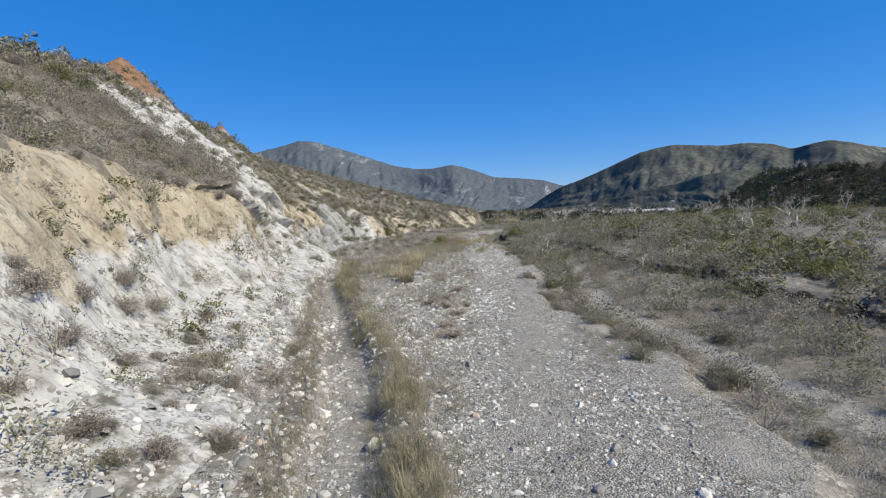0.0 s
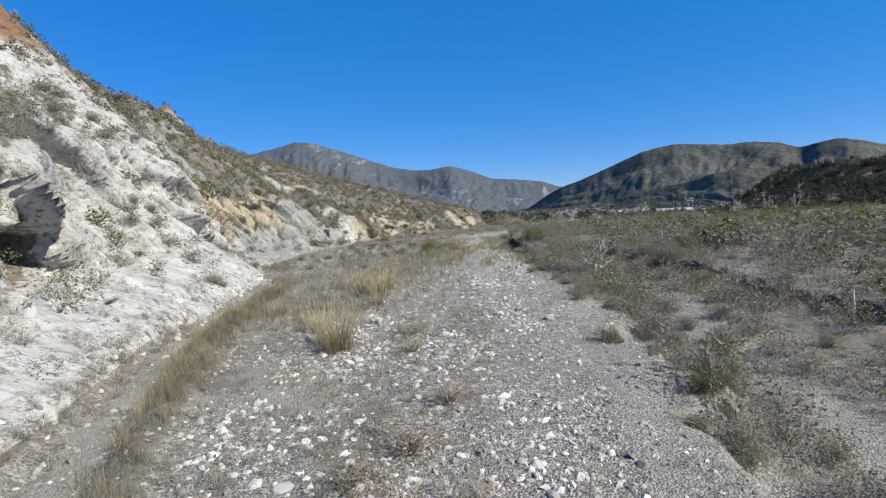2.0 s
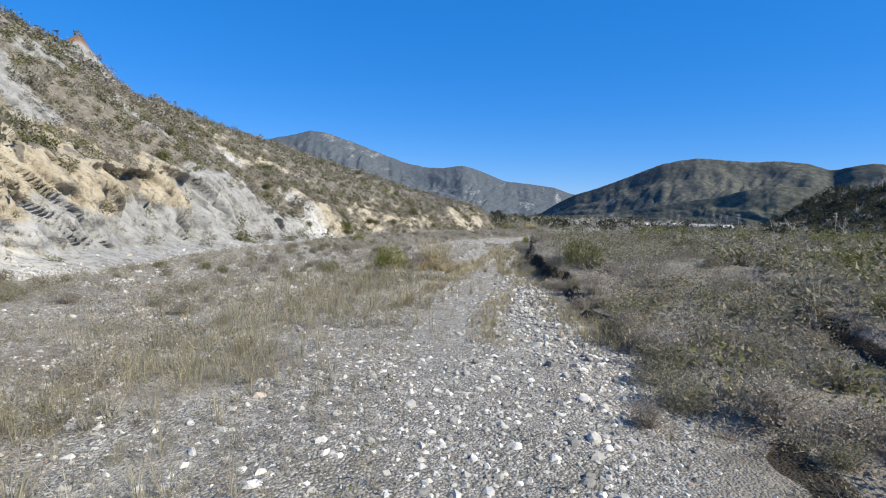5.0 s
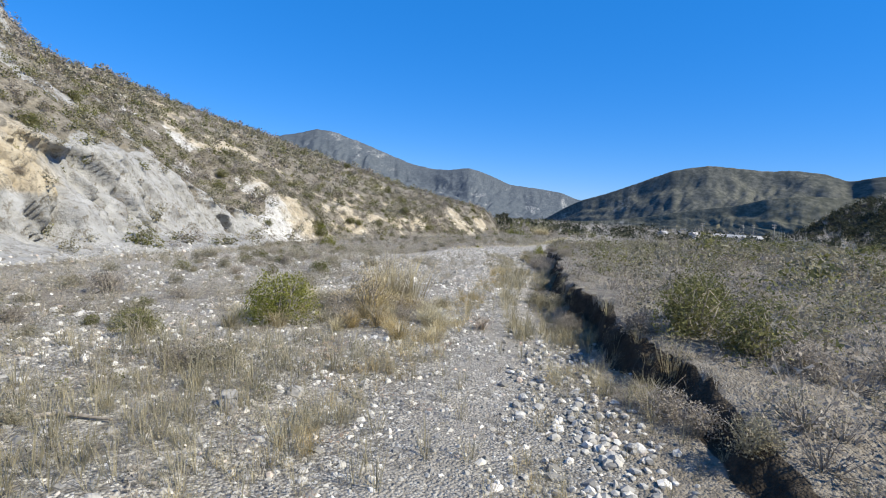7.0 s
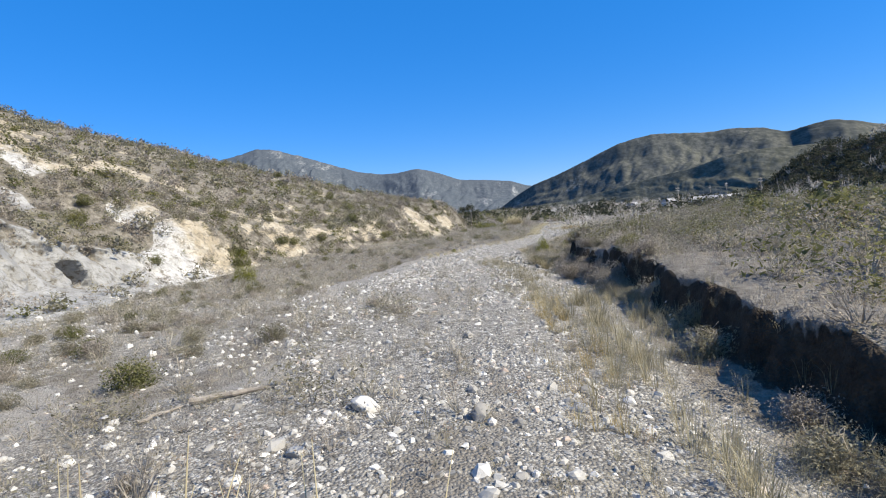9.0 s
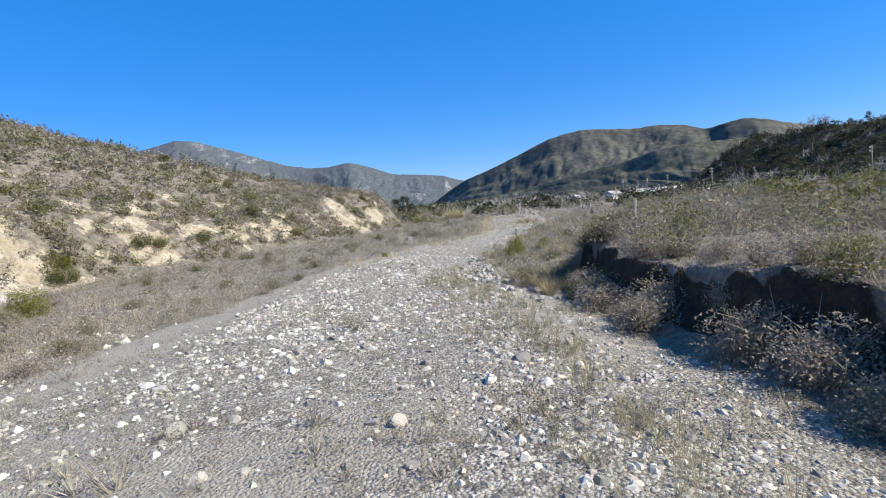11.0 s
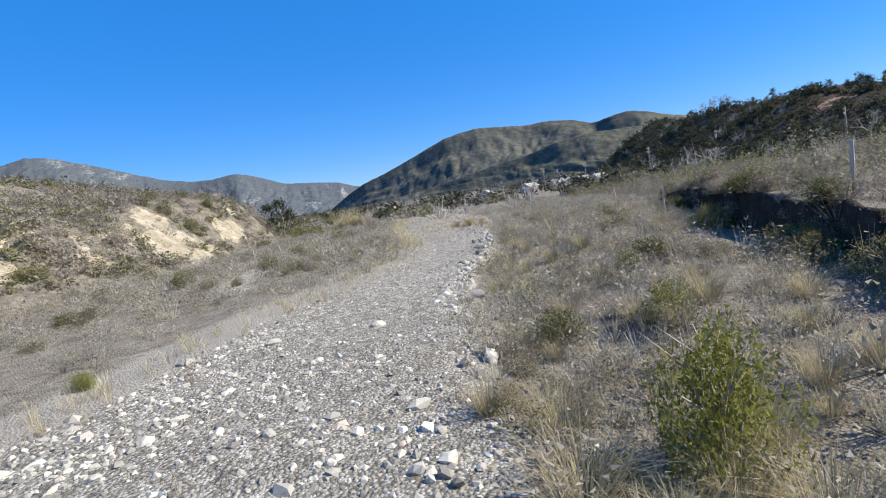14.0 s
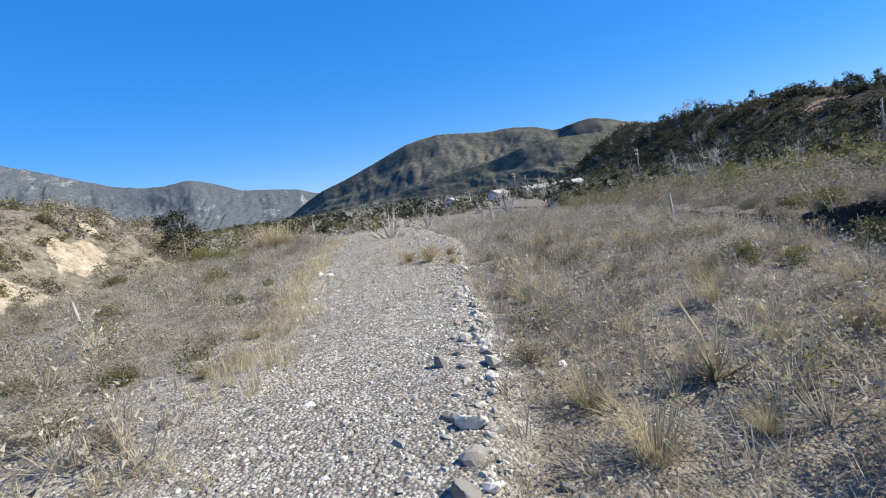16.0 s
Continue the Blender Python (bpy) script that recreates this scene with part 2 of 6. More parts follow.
def mountain_material(name, dark, light, bare, scale):
    n = Nodes(name, 1.0, 0.0)
    v = n.where((1, 0.3, 0.9))
    a, b, c = n.noise(scale * 1.4, 8, 0.66, v), n.noise(scale * 16, 6, 0.75, v), n.noise(scale * 0.5, 4, 0.5, v)
    col = n.mix(n.step(b, 0.38, 0.62), dark, light)
    col = n.mix(n.math("MULTIPLY", n.step(a, 0.56, 0.68), n.step(b, 0.4, 0.6)), col, bare)
    col = n.mix(n.math("MULTIPLY", n.step(c, 0.45, 0.65), 0.4), col, dark)
    dots = n.noise(scale * 30, 3, 0.6, v)
    col = n.mix(n.math("MULTIPLY", n.step(dots, 0.5, 0.62), 0.6), col, dark)
    return n.done(col)


def leaf_material(name, *stops, rough=0.75, patch=0.35):
    """Leaves and twigs: each leaf its own shade, each patch of plants its own tint."""
    n = Nodes(name, rough, 0.15)
    g = n.add("NewGeometry")
    area = n.noise(patch, 3)
    f = n.math("ADD", n.math("MULTIPLY", g.outputs["Random Per Island"], 0.55), n.math("MULTIPLY", n.step(area, 0.3, 0.7), 0.45))
    colour = n.ramp(f, *stops)
    thin = n.add("BsdfTranslucent")
    n.link(colour, thin.inputs["Color"])
    both = n.add("MixShader")
    both.inputs[0].default_value = 0.35
    n.link(n.b.outputs[0], both.inputs[1])
    n.link(thin.outputs[0], both.inputs[2])
    n.link(both.outputs[0], n.t.nodes["Material Output"].inputs["Surface"])
    return n.done(colour)


def stone_material(name="wash_stone", lift=0.0):
    n = Nodes(name, 0.85, 0.25)
    g = n.add("NewGeometry")
    o = n.add("ObjectInfo")
    r = n.math("FRACT", n.math("ADD", g.outputs["Random Per Island"], o.outputs["Random"]), 0.0)
    col = n.ramp(r, (0.0, (0.17, 0.165, 0.155)), (0.35, (0.32, 0.306, 0.28)), (0.7, (0.46, 0.44, 0.40)), (0.93, (0.66, 0.635, 0.585)), (1.0, (0.46, 0.36, 0.29)))
    col = n.mix(lift, col, (0.72, 0.70, 0.66))
    spots = n.noise(14.0, 5, 0.7)
    col = n.mix(n.math("MULTIPLY", n.step(spots, 0.5, 0.7), 0.35), col, (0.2, 0.19, 0.17))
    n.bump(spots, 0.4, 0.02)
    return n.done(col)


def wood_material(name, dark, light, scale=6.0):
    n = Nodes(name, 0.85, 0.15)
    f = n.noise(scale, 6, 0.65, n.where((1, 1, 0.15)))
    n.bump(f, 0.5, 0.02)
    return n.done(n.ramp(f, (0.3, dark), (0.7, light)))


def paint_material(name, a, b, rough=0.7):
    n = Nodes(name, rough, 0.3)
    return n.done(n.ramp(n.noise(1.2, 5), (0.3, a), (0.7, b)))


MAT_GROUND, MAT_CLIFF, MAT_STONE = ground_material(), cliff_material(), stone_material()
MAT_PALESTONE = stone_material("pale_stone", 0.45)
MAT_DRY = leaf_material("dry_twigs", (0.0, (0.145, 0.123, 0.10)), (0.4, (0.27, 0.236, 0.198)), (0.75, (0.40, 0.355, 0.295)), (1.0, (0.53, 0.48, 0.405)))
MAT_SAGE = leaf_material("sage_leaves", (0.0, (0.13, 0.12, 0.08)), (0.5, (0.25, 0.23, 0.16)), (1.0, (0.385, 0.355, 0.255)))
MAT_OLIVE = leaf_material("olive_leaves", (0.0, (0.075, 0.08, 0.03)), (0.5, (0.16, 0.16, 0.065)), (1.0, (0.27, 0.255, 0.11)))
MAT_GREEN = leaf_material("green_leaves", (0.0, (0.09, 0.105, 0.025)), (0.5, (0.18, 0.19, 0.045)), (1.0, (0.30, 0.29, 0.07)))
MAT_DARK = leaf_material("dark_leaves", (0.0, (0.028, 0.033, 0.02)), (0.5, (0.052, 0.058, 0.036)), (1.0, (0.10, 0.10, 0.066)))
MAT_WILLOW = leaf_material("willow_leaves", (0.0, (0.06, 0.062, 0.04)), (0.5, (0.115, 0.112, 0.072)), (1.0, (0.19, 0.18, 0.125)))
MAT_STRAW = leaf_material("straw_blades", (0.0, (0.33, 0.27, 0.16)), (0.5, (0.53, 0.46, 0.30)), (1.0, (0.70, 0.64, 0.46)))
MAT_OCHRE = leaf_material("ochre_leaves", (0.0, (0.29, 0.215, 0.10)), (0.5, (0.46, 0.36, 0.18)), (1.0, (0.60, 0.51, 0.30)))
MAT_GRASS = leaf_material("dry_green_grass", (0.0, (0.19, 0.17, 0.10)), (0.5, (0.335, 0.295, 0.195)), (1.0, (0.47, 0.43, 0.30)))
MAT_RUST = leaf_material("rust_flowers", (0.0, (0.23, 0.16, 0.115)), (0.5, (0.37, 0.27, 0.2)), (1.0, (0.50, 0.40, 0.31)))
MAT_WEED = leaf_material("pale_weeds", (0.0, (0.19, 0.172, 0.143)), (0.4, (0.35, 0.322, 0.275)), (0.75, (0.49, 0.457, 0.395)), (1.0, (0.65, 0.61, 0.52)))
MAT_WEEDTWIG = leaf_material("pale_weed_stalks", (0.0, (0.24, 0.208, 0.16)), (0.5, (0.44, 0.39, 0.305)), (1.0, (0.64, 0.585, 0.475)))
MAT_TWIG = wood_material("grey_twig", (0.20, 0.175, 0.145), (0.40, 0.36, 0.30))
MAT_PALEBARK = wood_material("pale_bark", (0.34, 0.31, 0.27), (0.62, 0.58, 0.52), 3.0)
MAT_WOOD = wood_material("weathered_wood", (0.16, 0.14, 0.12), (0.38, 0.34, 0.29))
MAT_WHITE = paint_material("white_paint", (0.66, 0.66, 0.64), (0.82, 0.82, 0.80))
MAT_ROOF = paint_material("grey_roof", (0.30, 0.29, 0.28), (0.45, 0.44, 0.43))
# MAT_FAR: blue haze of the distance is put into its base colours
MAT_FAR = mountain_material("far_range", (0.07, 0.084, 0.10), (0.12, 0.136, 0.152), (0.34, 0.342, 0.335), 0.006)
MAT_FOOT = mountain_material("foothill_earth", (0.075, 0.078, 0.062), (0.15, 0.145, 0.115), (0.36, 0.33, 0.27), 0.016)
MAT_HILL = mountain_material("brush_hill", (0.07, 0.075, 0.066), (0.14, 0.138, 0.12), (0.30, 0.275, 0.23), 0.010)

# ---- the lie of the land ----
foot_x = curve((-40, -4.5), (0, -4.4), (7, -4.7), (12, -6.0), (17, -7.75), (20, -8.75), (22, -9.45), (25, -10.7), (27, -11.2), (29, -11.7), (33, -12.8), (37, -13.7), (40, -15.6), (43, -17.5), (45, -18.5), (48.5, -18.9), (52, -19.6), (56, -20.6), (59, -21.2), (62, -21.3), (65, -21.0), (68, -20.9), (72, -21.3),
               (76, -22.4), (80, -23.4), (85, -23.3), (90, -21.6), (96, -18.0), (100, -15.2), (104, -13.2), (108, -12.0), (116, -10.6), (126, -8.2), (140, -9), (180, -14), (240, -25), (320, -40), soft=2)
crest_x = curve((-40, -24), (5, -26), (22, -28), (44, -36), (60, -38.5), (75, -45), (100, -55), (123, -62), (160, -60), (230, -60), (320, -64))
crest_z = curve((-40, 10), (5, 11), (22, 12.5), (38, 15.3), (44, 16.9), (50, 15.4), (55.5, 14.2), (60, 15.0), (70, 15.5), (74, 16.3), (78, 14.8), (82, 14.9), (91, 15.2), (100, 16.2), (123, 16.6), (150, 14), (190, 11), (240, 6), (320, 2), soft=3)
cliff_h = curve((-10, 6), (5, 5.6), (15, 5.2), (22, 5), (27, 5.3), (30, 7.0), (38, 7), (43, 6), (47, 4.9), (52, 4.6), (60, 5.0), (67, 5.2), (71, 4.6), (75, 3.4), (78, 2.5), (81, 2.1), (83, 2.0), (85.5, 3.6), (87, 4), (90, 3.2), (95, 3.0), (99, 2.5), (105, 2.9), (112, 3.3), (122, 3.8), (130, 3.4), (138, 3.1), (148, 2.6), (165, 1.4), (220, 0.8), (300, 0.3), soft=2)
cliff_w = curve((-10, 5.5), (12, 5.4), (17, 4.4), (20, 3.2), (23, 3.2), (25, 3.9), (27.3, 4.3), (29.5, 6.7), (33, 7.4), (38, 8.6), (40, 7.0), (43, 5.0), (47, 3.6), (52, 3.5), (59, 4.3), (64, 5.6), (69, 6.0), (73, 5.0), (76, 3.7), (80, 2.4), (86, 3.4), (92, 4.4), (104, 6), (118, 5.5), (125, 3.8), (146, 3.6), (160, 5), (300, 3), soft=2)
apron_w = curve((-10, 1.4), (6, 2.2), (12, 2.5), (16, 1.7), (19, 1.75), (23, 1.9), (25, 2.3), (27.3, 2.6), (29, 2.3), (33, 2.4), (37, 3.0), (40, 2.0), (43, 0.8), (52, 0.6), (59, 1.0), (64, 2.3), (69, 2.9), (73, 2.4), (77, 1.5), (80, 0.7), (300, 0.5), soft=2)   # scree at the cliff's foot
floor_z = curve((-40, -0.34), (18, -0.3), (24, 0.1), (50, 0.16), (64, 0.1), (74, -0.12), (80, -0.26), (86, -0.16), (96, 0.06), (300, 0.0), soft=4)   # rise and fall along the wash
bank_x = curve((-40, 5.5), (0, 5), (9, 4.2), (13.5, 3.2), (21, 1.2), (30, 0.95), (34, 0.35), (38, -0.45), (46, -1.25), (52, -1.85), (55, -2.2), (58, -2.5), (62, -2.35), (68, -2.2), (72, -2.45), (76, -2.2), (79, -1.4), (83, 0.5), (88, 3.2),
               (94, 6.2), (100, 9.0), (110, 13), (130, 18), (200, 24), (300, 34), soft=1.5)
bank_h = curve((-40, -0.3), (0, -0.3), (14, -0.3), (24, -0.36), (30, -0.2), (36, 0.06), (42, 0.2), (47.5, 0.34), (50.5, 0.58), (54, 0.66), (66, 0.68), (72, 0.88), (80, 0.9), (86, 0.85), (92, 0.92), (95, 0.8), (98, 0.55), (100, 0.22), (104, 0.08), (200, 0.1), soft=1.5)
scarp_x = curve((-40, 17), (10, 13), (20, 9.4), (25, 7.6), (28, 6.7), (32, 5.4), (37, 3.4), (42, 3.0), (50, 5), (70, 11), (90, 16), (130, 30), soft=1.5)
gravel_left = curve((-40, -30), (30, -30), (40, -22), (50, -15), (60, -12.6), (70, -11.4), (80, -10.7), (84, -9.4), (87, -7.6), (90, -6.0), (93, -4.0), (96, -2.5), (98, -2.1), (102, -1.7), (108, -1.0), (116, 0.2), (130, 2.5), (300, 20), soft=1)
gravel_right = curve((-40, 30), (58, 12), (66, 0), (71, -2.0), (74, -3.9), (76, -4.4), (80, -4.5), (84, -4.3), (87.5, -3.6), (91, -2.6), (94, -1.0), (97, 0.15), (102, 1.6), (111, 4.7), (130, 8), (300, 40), soft=1)
ridge_foot = curve((-60, 42), (60, 46), (100, 48), (130, 53), (152, 58), (200, 68), (300, 92))
ridge_crest = curve((-60, 64), (100, 73), (127, 80), (152, 86), (176, 89), (205, 92), (300, 112))
ridge_z = curve((-60, 5), (102, 6.3), (127, 7.3), (140, 7.9), (152, 9.2), (176, 11.0), (205, 12), (240, 11.5), (285, 5), (330, 2))
track_x = curve((-20, 0), (5, -2.1), (7, -2.8), (9.7, -3.5), (13.6, -5.0), (18, -7.0), (20, -7.9), (25, -10), (30, -11.5), (34, -12.6), (45, -15.4), soft=2)
road_x = curve((-20, 1), (6, -0.4), (15, -1.0), (30, -2.0), (38, -3.8), (42, -4.7), (47, -4.3), (52, -3.8), (60, -3.5), (70, -3.5), (76, -4.0), (82, -4.9), (86.6, -5.4), (90, -4.3), (94, -2.5), (97, -1.0), (102, 0.1), (110, 1.7), (116, 2.9), (130, 5), soft=2)


def flutes(y):
    """How far the foot of the cliff stands out or back along its length, in metres."""
    p = y / PLAN
    s = 2.6 * (fbm(y / 7, y * 0, 31, 3) - 0.5) * (1 - 0.8 * smooth(18, 20, p) * smooth(30, 28, p))
    s = s + 1.1 * np.exp(-((p - 62.8) / 1.5) ** 2) - 1.3 * np.exp(-((p - 61.2) / 0.22) ** 2) - 0.9 * np.exp(-((p - 64.8) / 0.16) ** 2)
    return s + 1.2 * np.exp(-((p - 42.0) / 2.2) ** 2) - 1.6 * np.exp(-((p - 16.0) / 1.2) ** 2)


def relief(x, y, z):
    """How far the bare face stands out (+) from its mean plane at a place, in metres: slanting ribs and gullies, ledges, lumps and the alcove."""
    p, d = y / PLAN, foot_x(y) - x
    slant = y + 0.75 * z
    rib = 1 - np.abs(2 * fbm(slant / 6.5, (z - 0.4 * y) / 16, 41, 3) - 1)
    rill = 1 - np.abs(2 * fbm(slant / 2.1 + 1.5 * fbm(y / 4, z / 4, 44, 2), z / 11, 43, 3) - 1)
    ledge = fbm(y / 9, z / 1.3 + 0.12 * y, 45, 3) - 0.5
    out = 4.2 * (fbm(y / 7, z / 6, 46, 3) - 0.5) - 2.8 * smooth(0.70, 0.97, rib) - 1.0 * smooth(0.72, 0.98, rill) + 0.8 * ledge + 0.8 * (fbm(y / 1.3, z / 1.3, 47, 4) - 0.5)
    gully = smooth(0.0, 0.5, np.abs(slant - 1.1 * (fbm(z / 2, y / 7, 48, 2) - 0.5) - 77.0) / 2)
    out = out - 1.3 * (1 - gully) * smooth(62, 66, y) * smooth(84, 78, y)
    cut = sum(k * np.exp(-((y - a - 0.35 * z + 0.5 * (fbm(z / 1.5, y / 9, 52, 2) - 0.5)) / w) ** 2) for a, w, k in ((114.6, 0.55, 1.0), (117.8, 0.2, 0.5), (120.6, 0.4, 0.9), (123.2, 0.45, 1.0), (126.5, 0.2, 0.5), (137.2, 0.5, 0.9), (108.5, 0.3, 0.6), (103.0, 0.3, 0.5)))
    out = out - 2.2 * cut * smooth(-0.9, 0.4, z) * smooth(6.5, 4.0, z)
    # pillar, alcove behind it and the brow above
    wander = 1.5 * (fbm(y / 1.5, z / 1.5, 95, 3) - 0.5)
    out = out * (1 - 0.6 * smooth(45, 41, y))
    pillar = np.exp(-((y - 43.2 + 0.25 * (z - 3)) / 1.4) ** 2) * smooth(7.5, 4.5, z)
    hollow = smooth(44.0, 44.9, y + 0.35 * wander + 0.25 * (z - 3)) * smooth(50.6, 48.0, y + wander + 0.9 * (2.2 - z)) * smooth(-0.3, 0.5, z) * smooth(4.7, 3.9, z + 0.5 * wander)
    brow = np.exp(-((y - 48.0) / 2.6) ** 2) * smooth(4.0, 4.8, z) * smooth(8.5, 6.0, z)
    groove = np.exp(-((y - 42.0 + 0.2 * (z - 3)) / 0.35) ** 2) + 0.8 * np.exp(-((y - 40.2 + 0.22 * (z - 3)) / 0.25) ** 2)
    out = out + 1.0 * pillar - 2.5 * hollow + 1.3 * brow - 1.3 * groove * smooth(-0.5, 0.8, z) * smooth(6.0, 4.2, z)
    calm = (1 - 0.35 * smooth(48, 56, p) * smooth(76, 70, p)) * (1 - 0.6 * smooth(19, 15, p))
    rise = (height(x - 0.5, y) - height(x + 0.5, y))
    return out * calm * smooth(0.45, 1.3, rise) * smooth(0.3, 2.2, d) * smooth(26, 14, d) * (1 - 0.75 * smooth(140, 152, y)) * smooth(190, 160, y)


def bank_rag(y):
    """How far the lip of the cut bank wanders, in metres."""
    p = y / PLAN
    return 1.0 * (fbm(y / 1.9, y * 0 + 2.0, 61, 3) - 0.5) + 1.6 * (fbm(y / 6, y * 0, 62, 2) - 0.5) * (0.45 + 0.55 * smooth(52, 46, p)) + 3.2 * (fbm(y / 3.2, y * 0 + 7.0, 65, 3) - 0.5) * smooth(42, 34, p)


def scarp_off(x, y):
    """Distance beyond the low scarp that crosses the bench, in metres."""
    return x - scarp_x(y) + 3.0 * (fbm(x / 5, y / 5, 64, 3) - 0.5)


def height(x, y):
    """Height of the land, and how bare, at a place."""
    x, y = np.broadcast_arrays(np.asarray(x, float), np.asarray(y, float))
    p = y / PLAN
    # floor of the wash
    z = -0.6 * PLAN + floor_z(y) + 0.5 * (fbm(x / 14, y / 14, 3, 3) - 0.5) + 0.22 * (fbm(x / 2.2, y / 2.2, 5, 4) - 0.5)
    tr = np.abs(x - track_x(y))
    on = smooth(36, 26, p)
    z = z - 0.42 * smooth(1.6, 0.8, tr) * on + 0.22 * np.exp(-((x - track_x(y) - 2.0) / 0.7) ** 2) * on
    rd = x - road_x(y)
    z = z + 0.2 * smooth(1.5, 4.5, -rd) * smooth(14, 9, -rd) * smooth(38, 48, p) * smooth(84, 78, p)
    late = smooth(76, 86, p)
    z = z + late * -0.35 * smooth(0.0, 1.5 - 0.9 * smooth(88, 93, p), x - gravel_right(y)) * smooth(6, 3, x - gravel_right(y))
    z = z - 0.3 * np.exp(-((x - bank_x(y) + 1.8) / 1.6) ** 2) * smooth(48, 54, p) * smooth(84, 76, p)
    z = z - 0.35 * smooth(-9, -14, x / PLAN) * smooth(40, 48, p) * smooth(92, 80, p)
    far = smooth(150, 420, p)
    z = z + far * 6.0
    # bench to the right of the cut bank
    db = x - bank_x(y)
    rag = bank_rag(y)
    crumble = 0.9 * (fbm(x / 0.9, y / 0.9, 67, 3) - 0.5) * smooth(30, 40, p)
    up = smooth(-0.5 - 0.5 * smooth(42, 32, p), 0.05, db + rag + crumble)
    lift = bank_h(y) * (1 + 0.5 * (fbm(x / 3, y / 3, 63, 2) - 0.5)) + np.clip(db, 0, 80) * 0.014
    lift = lift + 0.40 * PLAN * smooth(-0.35, 0.35, scarp_off(x, y)) * smooth(60, 40, p) * smooth(-20, 5, p)
    z = z + up * lift + smooth(0, 3, db) * (0.5 * (fbm(x / 5, y / 5, 66, 3) - 0.5))
    # wooded ridge beyond the bench
    u = (x - ridge_foot(y)) / (ridge_crest(y) - ridge_foot(y))
    rise = smooth(0, 1, u) * 0.6 + 0.4 * np.clip(u, 0, 1)
    spur = 1 + 0.5 * (fbm(y / 22, x / 60, 71, 3) - 0.5)
    zr = ridge_z(y) * rise * spur
    z = z + np.where(u > 0, zr, 0) - np.clip(u - 1, 0, 40) * 0.4
    # cliff and hillside
    d = foot_x(y) - x
    w, h = cliff_w(y), cliff_h(y)
    top = foot_x(y) - crest_x(y)
    zc = crest_z(y) + 0.6 * PLAN
    ap = apron_w(y)
    ds = np.maximum(d + flutes(y) * smooth(0.0, 2.5, d) * smooth(30, 8, d), 0)
    climb = np.clip((ds - ap) / (w - ap), 0, 1)
    lean = 0.4 + 0.18 * smooth(13, 16, p) * smooth(44, 38, p) - 0.16 * smooth(52, 60, p)
    steep = lean * np.minimum(ds, ap) + (h - lean * ap) * (0.5 * climb + 0.5 * smooth(0, 1, climb))
    v = np.clip((ds - w) / (top - w), 0, 1)
    slope = (zc - h) * (0.72 * v + 0.28 * smooth(0, 1, v))
    rough = smooth(0, 4, ds - w * 0.7)
    hill = steep + slope + rough * (2.6 * (fbm(x / 13, y / 9, 81, 4) - 0.5) + 0.8 * (fbm(x / 2.6, y / 2.6, 85, 3) - 0.5)) * smooth(0, 12, ds)
    hill = hill + 0.55 * (fbm(x / 1.9, y / 1.5, 87, 4) - 0.5) * smooth(0.3, 2.0, ds) + 0.5 * (fbm(x / 1.1, y / 1.1, 89, 3) - 0.4) * smooth(4, 0.5, ds) * smooth(0.05, 0.6, ds)
    hill = hill - np.clip(d - top, 0, 900) * 0.06
    hill = hill + 3.0 * np.exp(-(((x / PLAN + 35) / 3.6) ** 2 + ((p - 44.2) / 3.0) ** 2)) + 3.2 * np.exp(-(((x / PLAN + 44.6) / 2.0) ** 2 + ((p - 74.2) / 1.4) ** 2))
    return z + np.where(d > 0, hill, 0.0)


def land():
    """The sheet of ground, split along the cliff's foot into the ground and the hillside."""
    ys = [-6.0]
    while ys[-1] < 125:
        ys.append(ys[-1] + 0.28)
    while ys[-1] < 200:
        ys.append(ys[-1] + 0.36)
    while ys[-1] < 252:
        ys.append(ys[-1] + 0.55)
    step = 0.5
    while ys[-1] < 4200:
        step *= 1.09
        ys.append(ys[-1] + step)
    back, step = [-6.0], 0.5
    while back[-1] > -600:
        step *= 1.35
        back.append(back[-1] - step)
    ys = np.array(back[:0:-1] + ys)
    Y = ys[:, None]

    def strip(a, b, n, power=1.0):
        s = (np.linspace(0, 1, n) ** power)[None]
        return a[:, None] * (1 - s) + b[:, None] * s

    f, cr, w, bk = foot_x(ys), crest_x(ys), cliff_w(ys), bank_x(ys)
    left = np.concatenate([strip(f, f - w * 1.2, 64),
                           strip(f - w * 1.2, cr - 3, 84)[:, 1:], strip(cr - 3, cr - 3600, 34, 3.0)[:, 1:]], 1)
    right = np.concatenate([strip(f, bk - 0.7, 96), strip(bk - 0.7, bk + 0.4, 12)[:, 1:], strip(bk + 0.4, bk + 26, 56, 1.2)[:, 1:],
                            strip(bk + 26, ridge_crest(ys) + 8, 44, 1.2)[:, 1:], strip(ridge_crest(ys) + 8, ridge_crest(ys) + 3600, 26, 3.0)[:, 1:]], 1)
    out = []
    for X in (left, right):
        YY = np.broadcast_to(Y, X.shape)
        out.append((X, YY, height(X, YY)))
    X, YY, Z = out[0]
    out[0] = (X + relief(X, YY, Z), YY, Z)
    return out


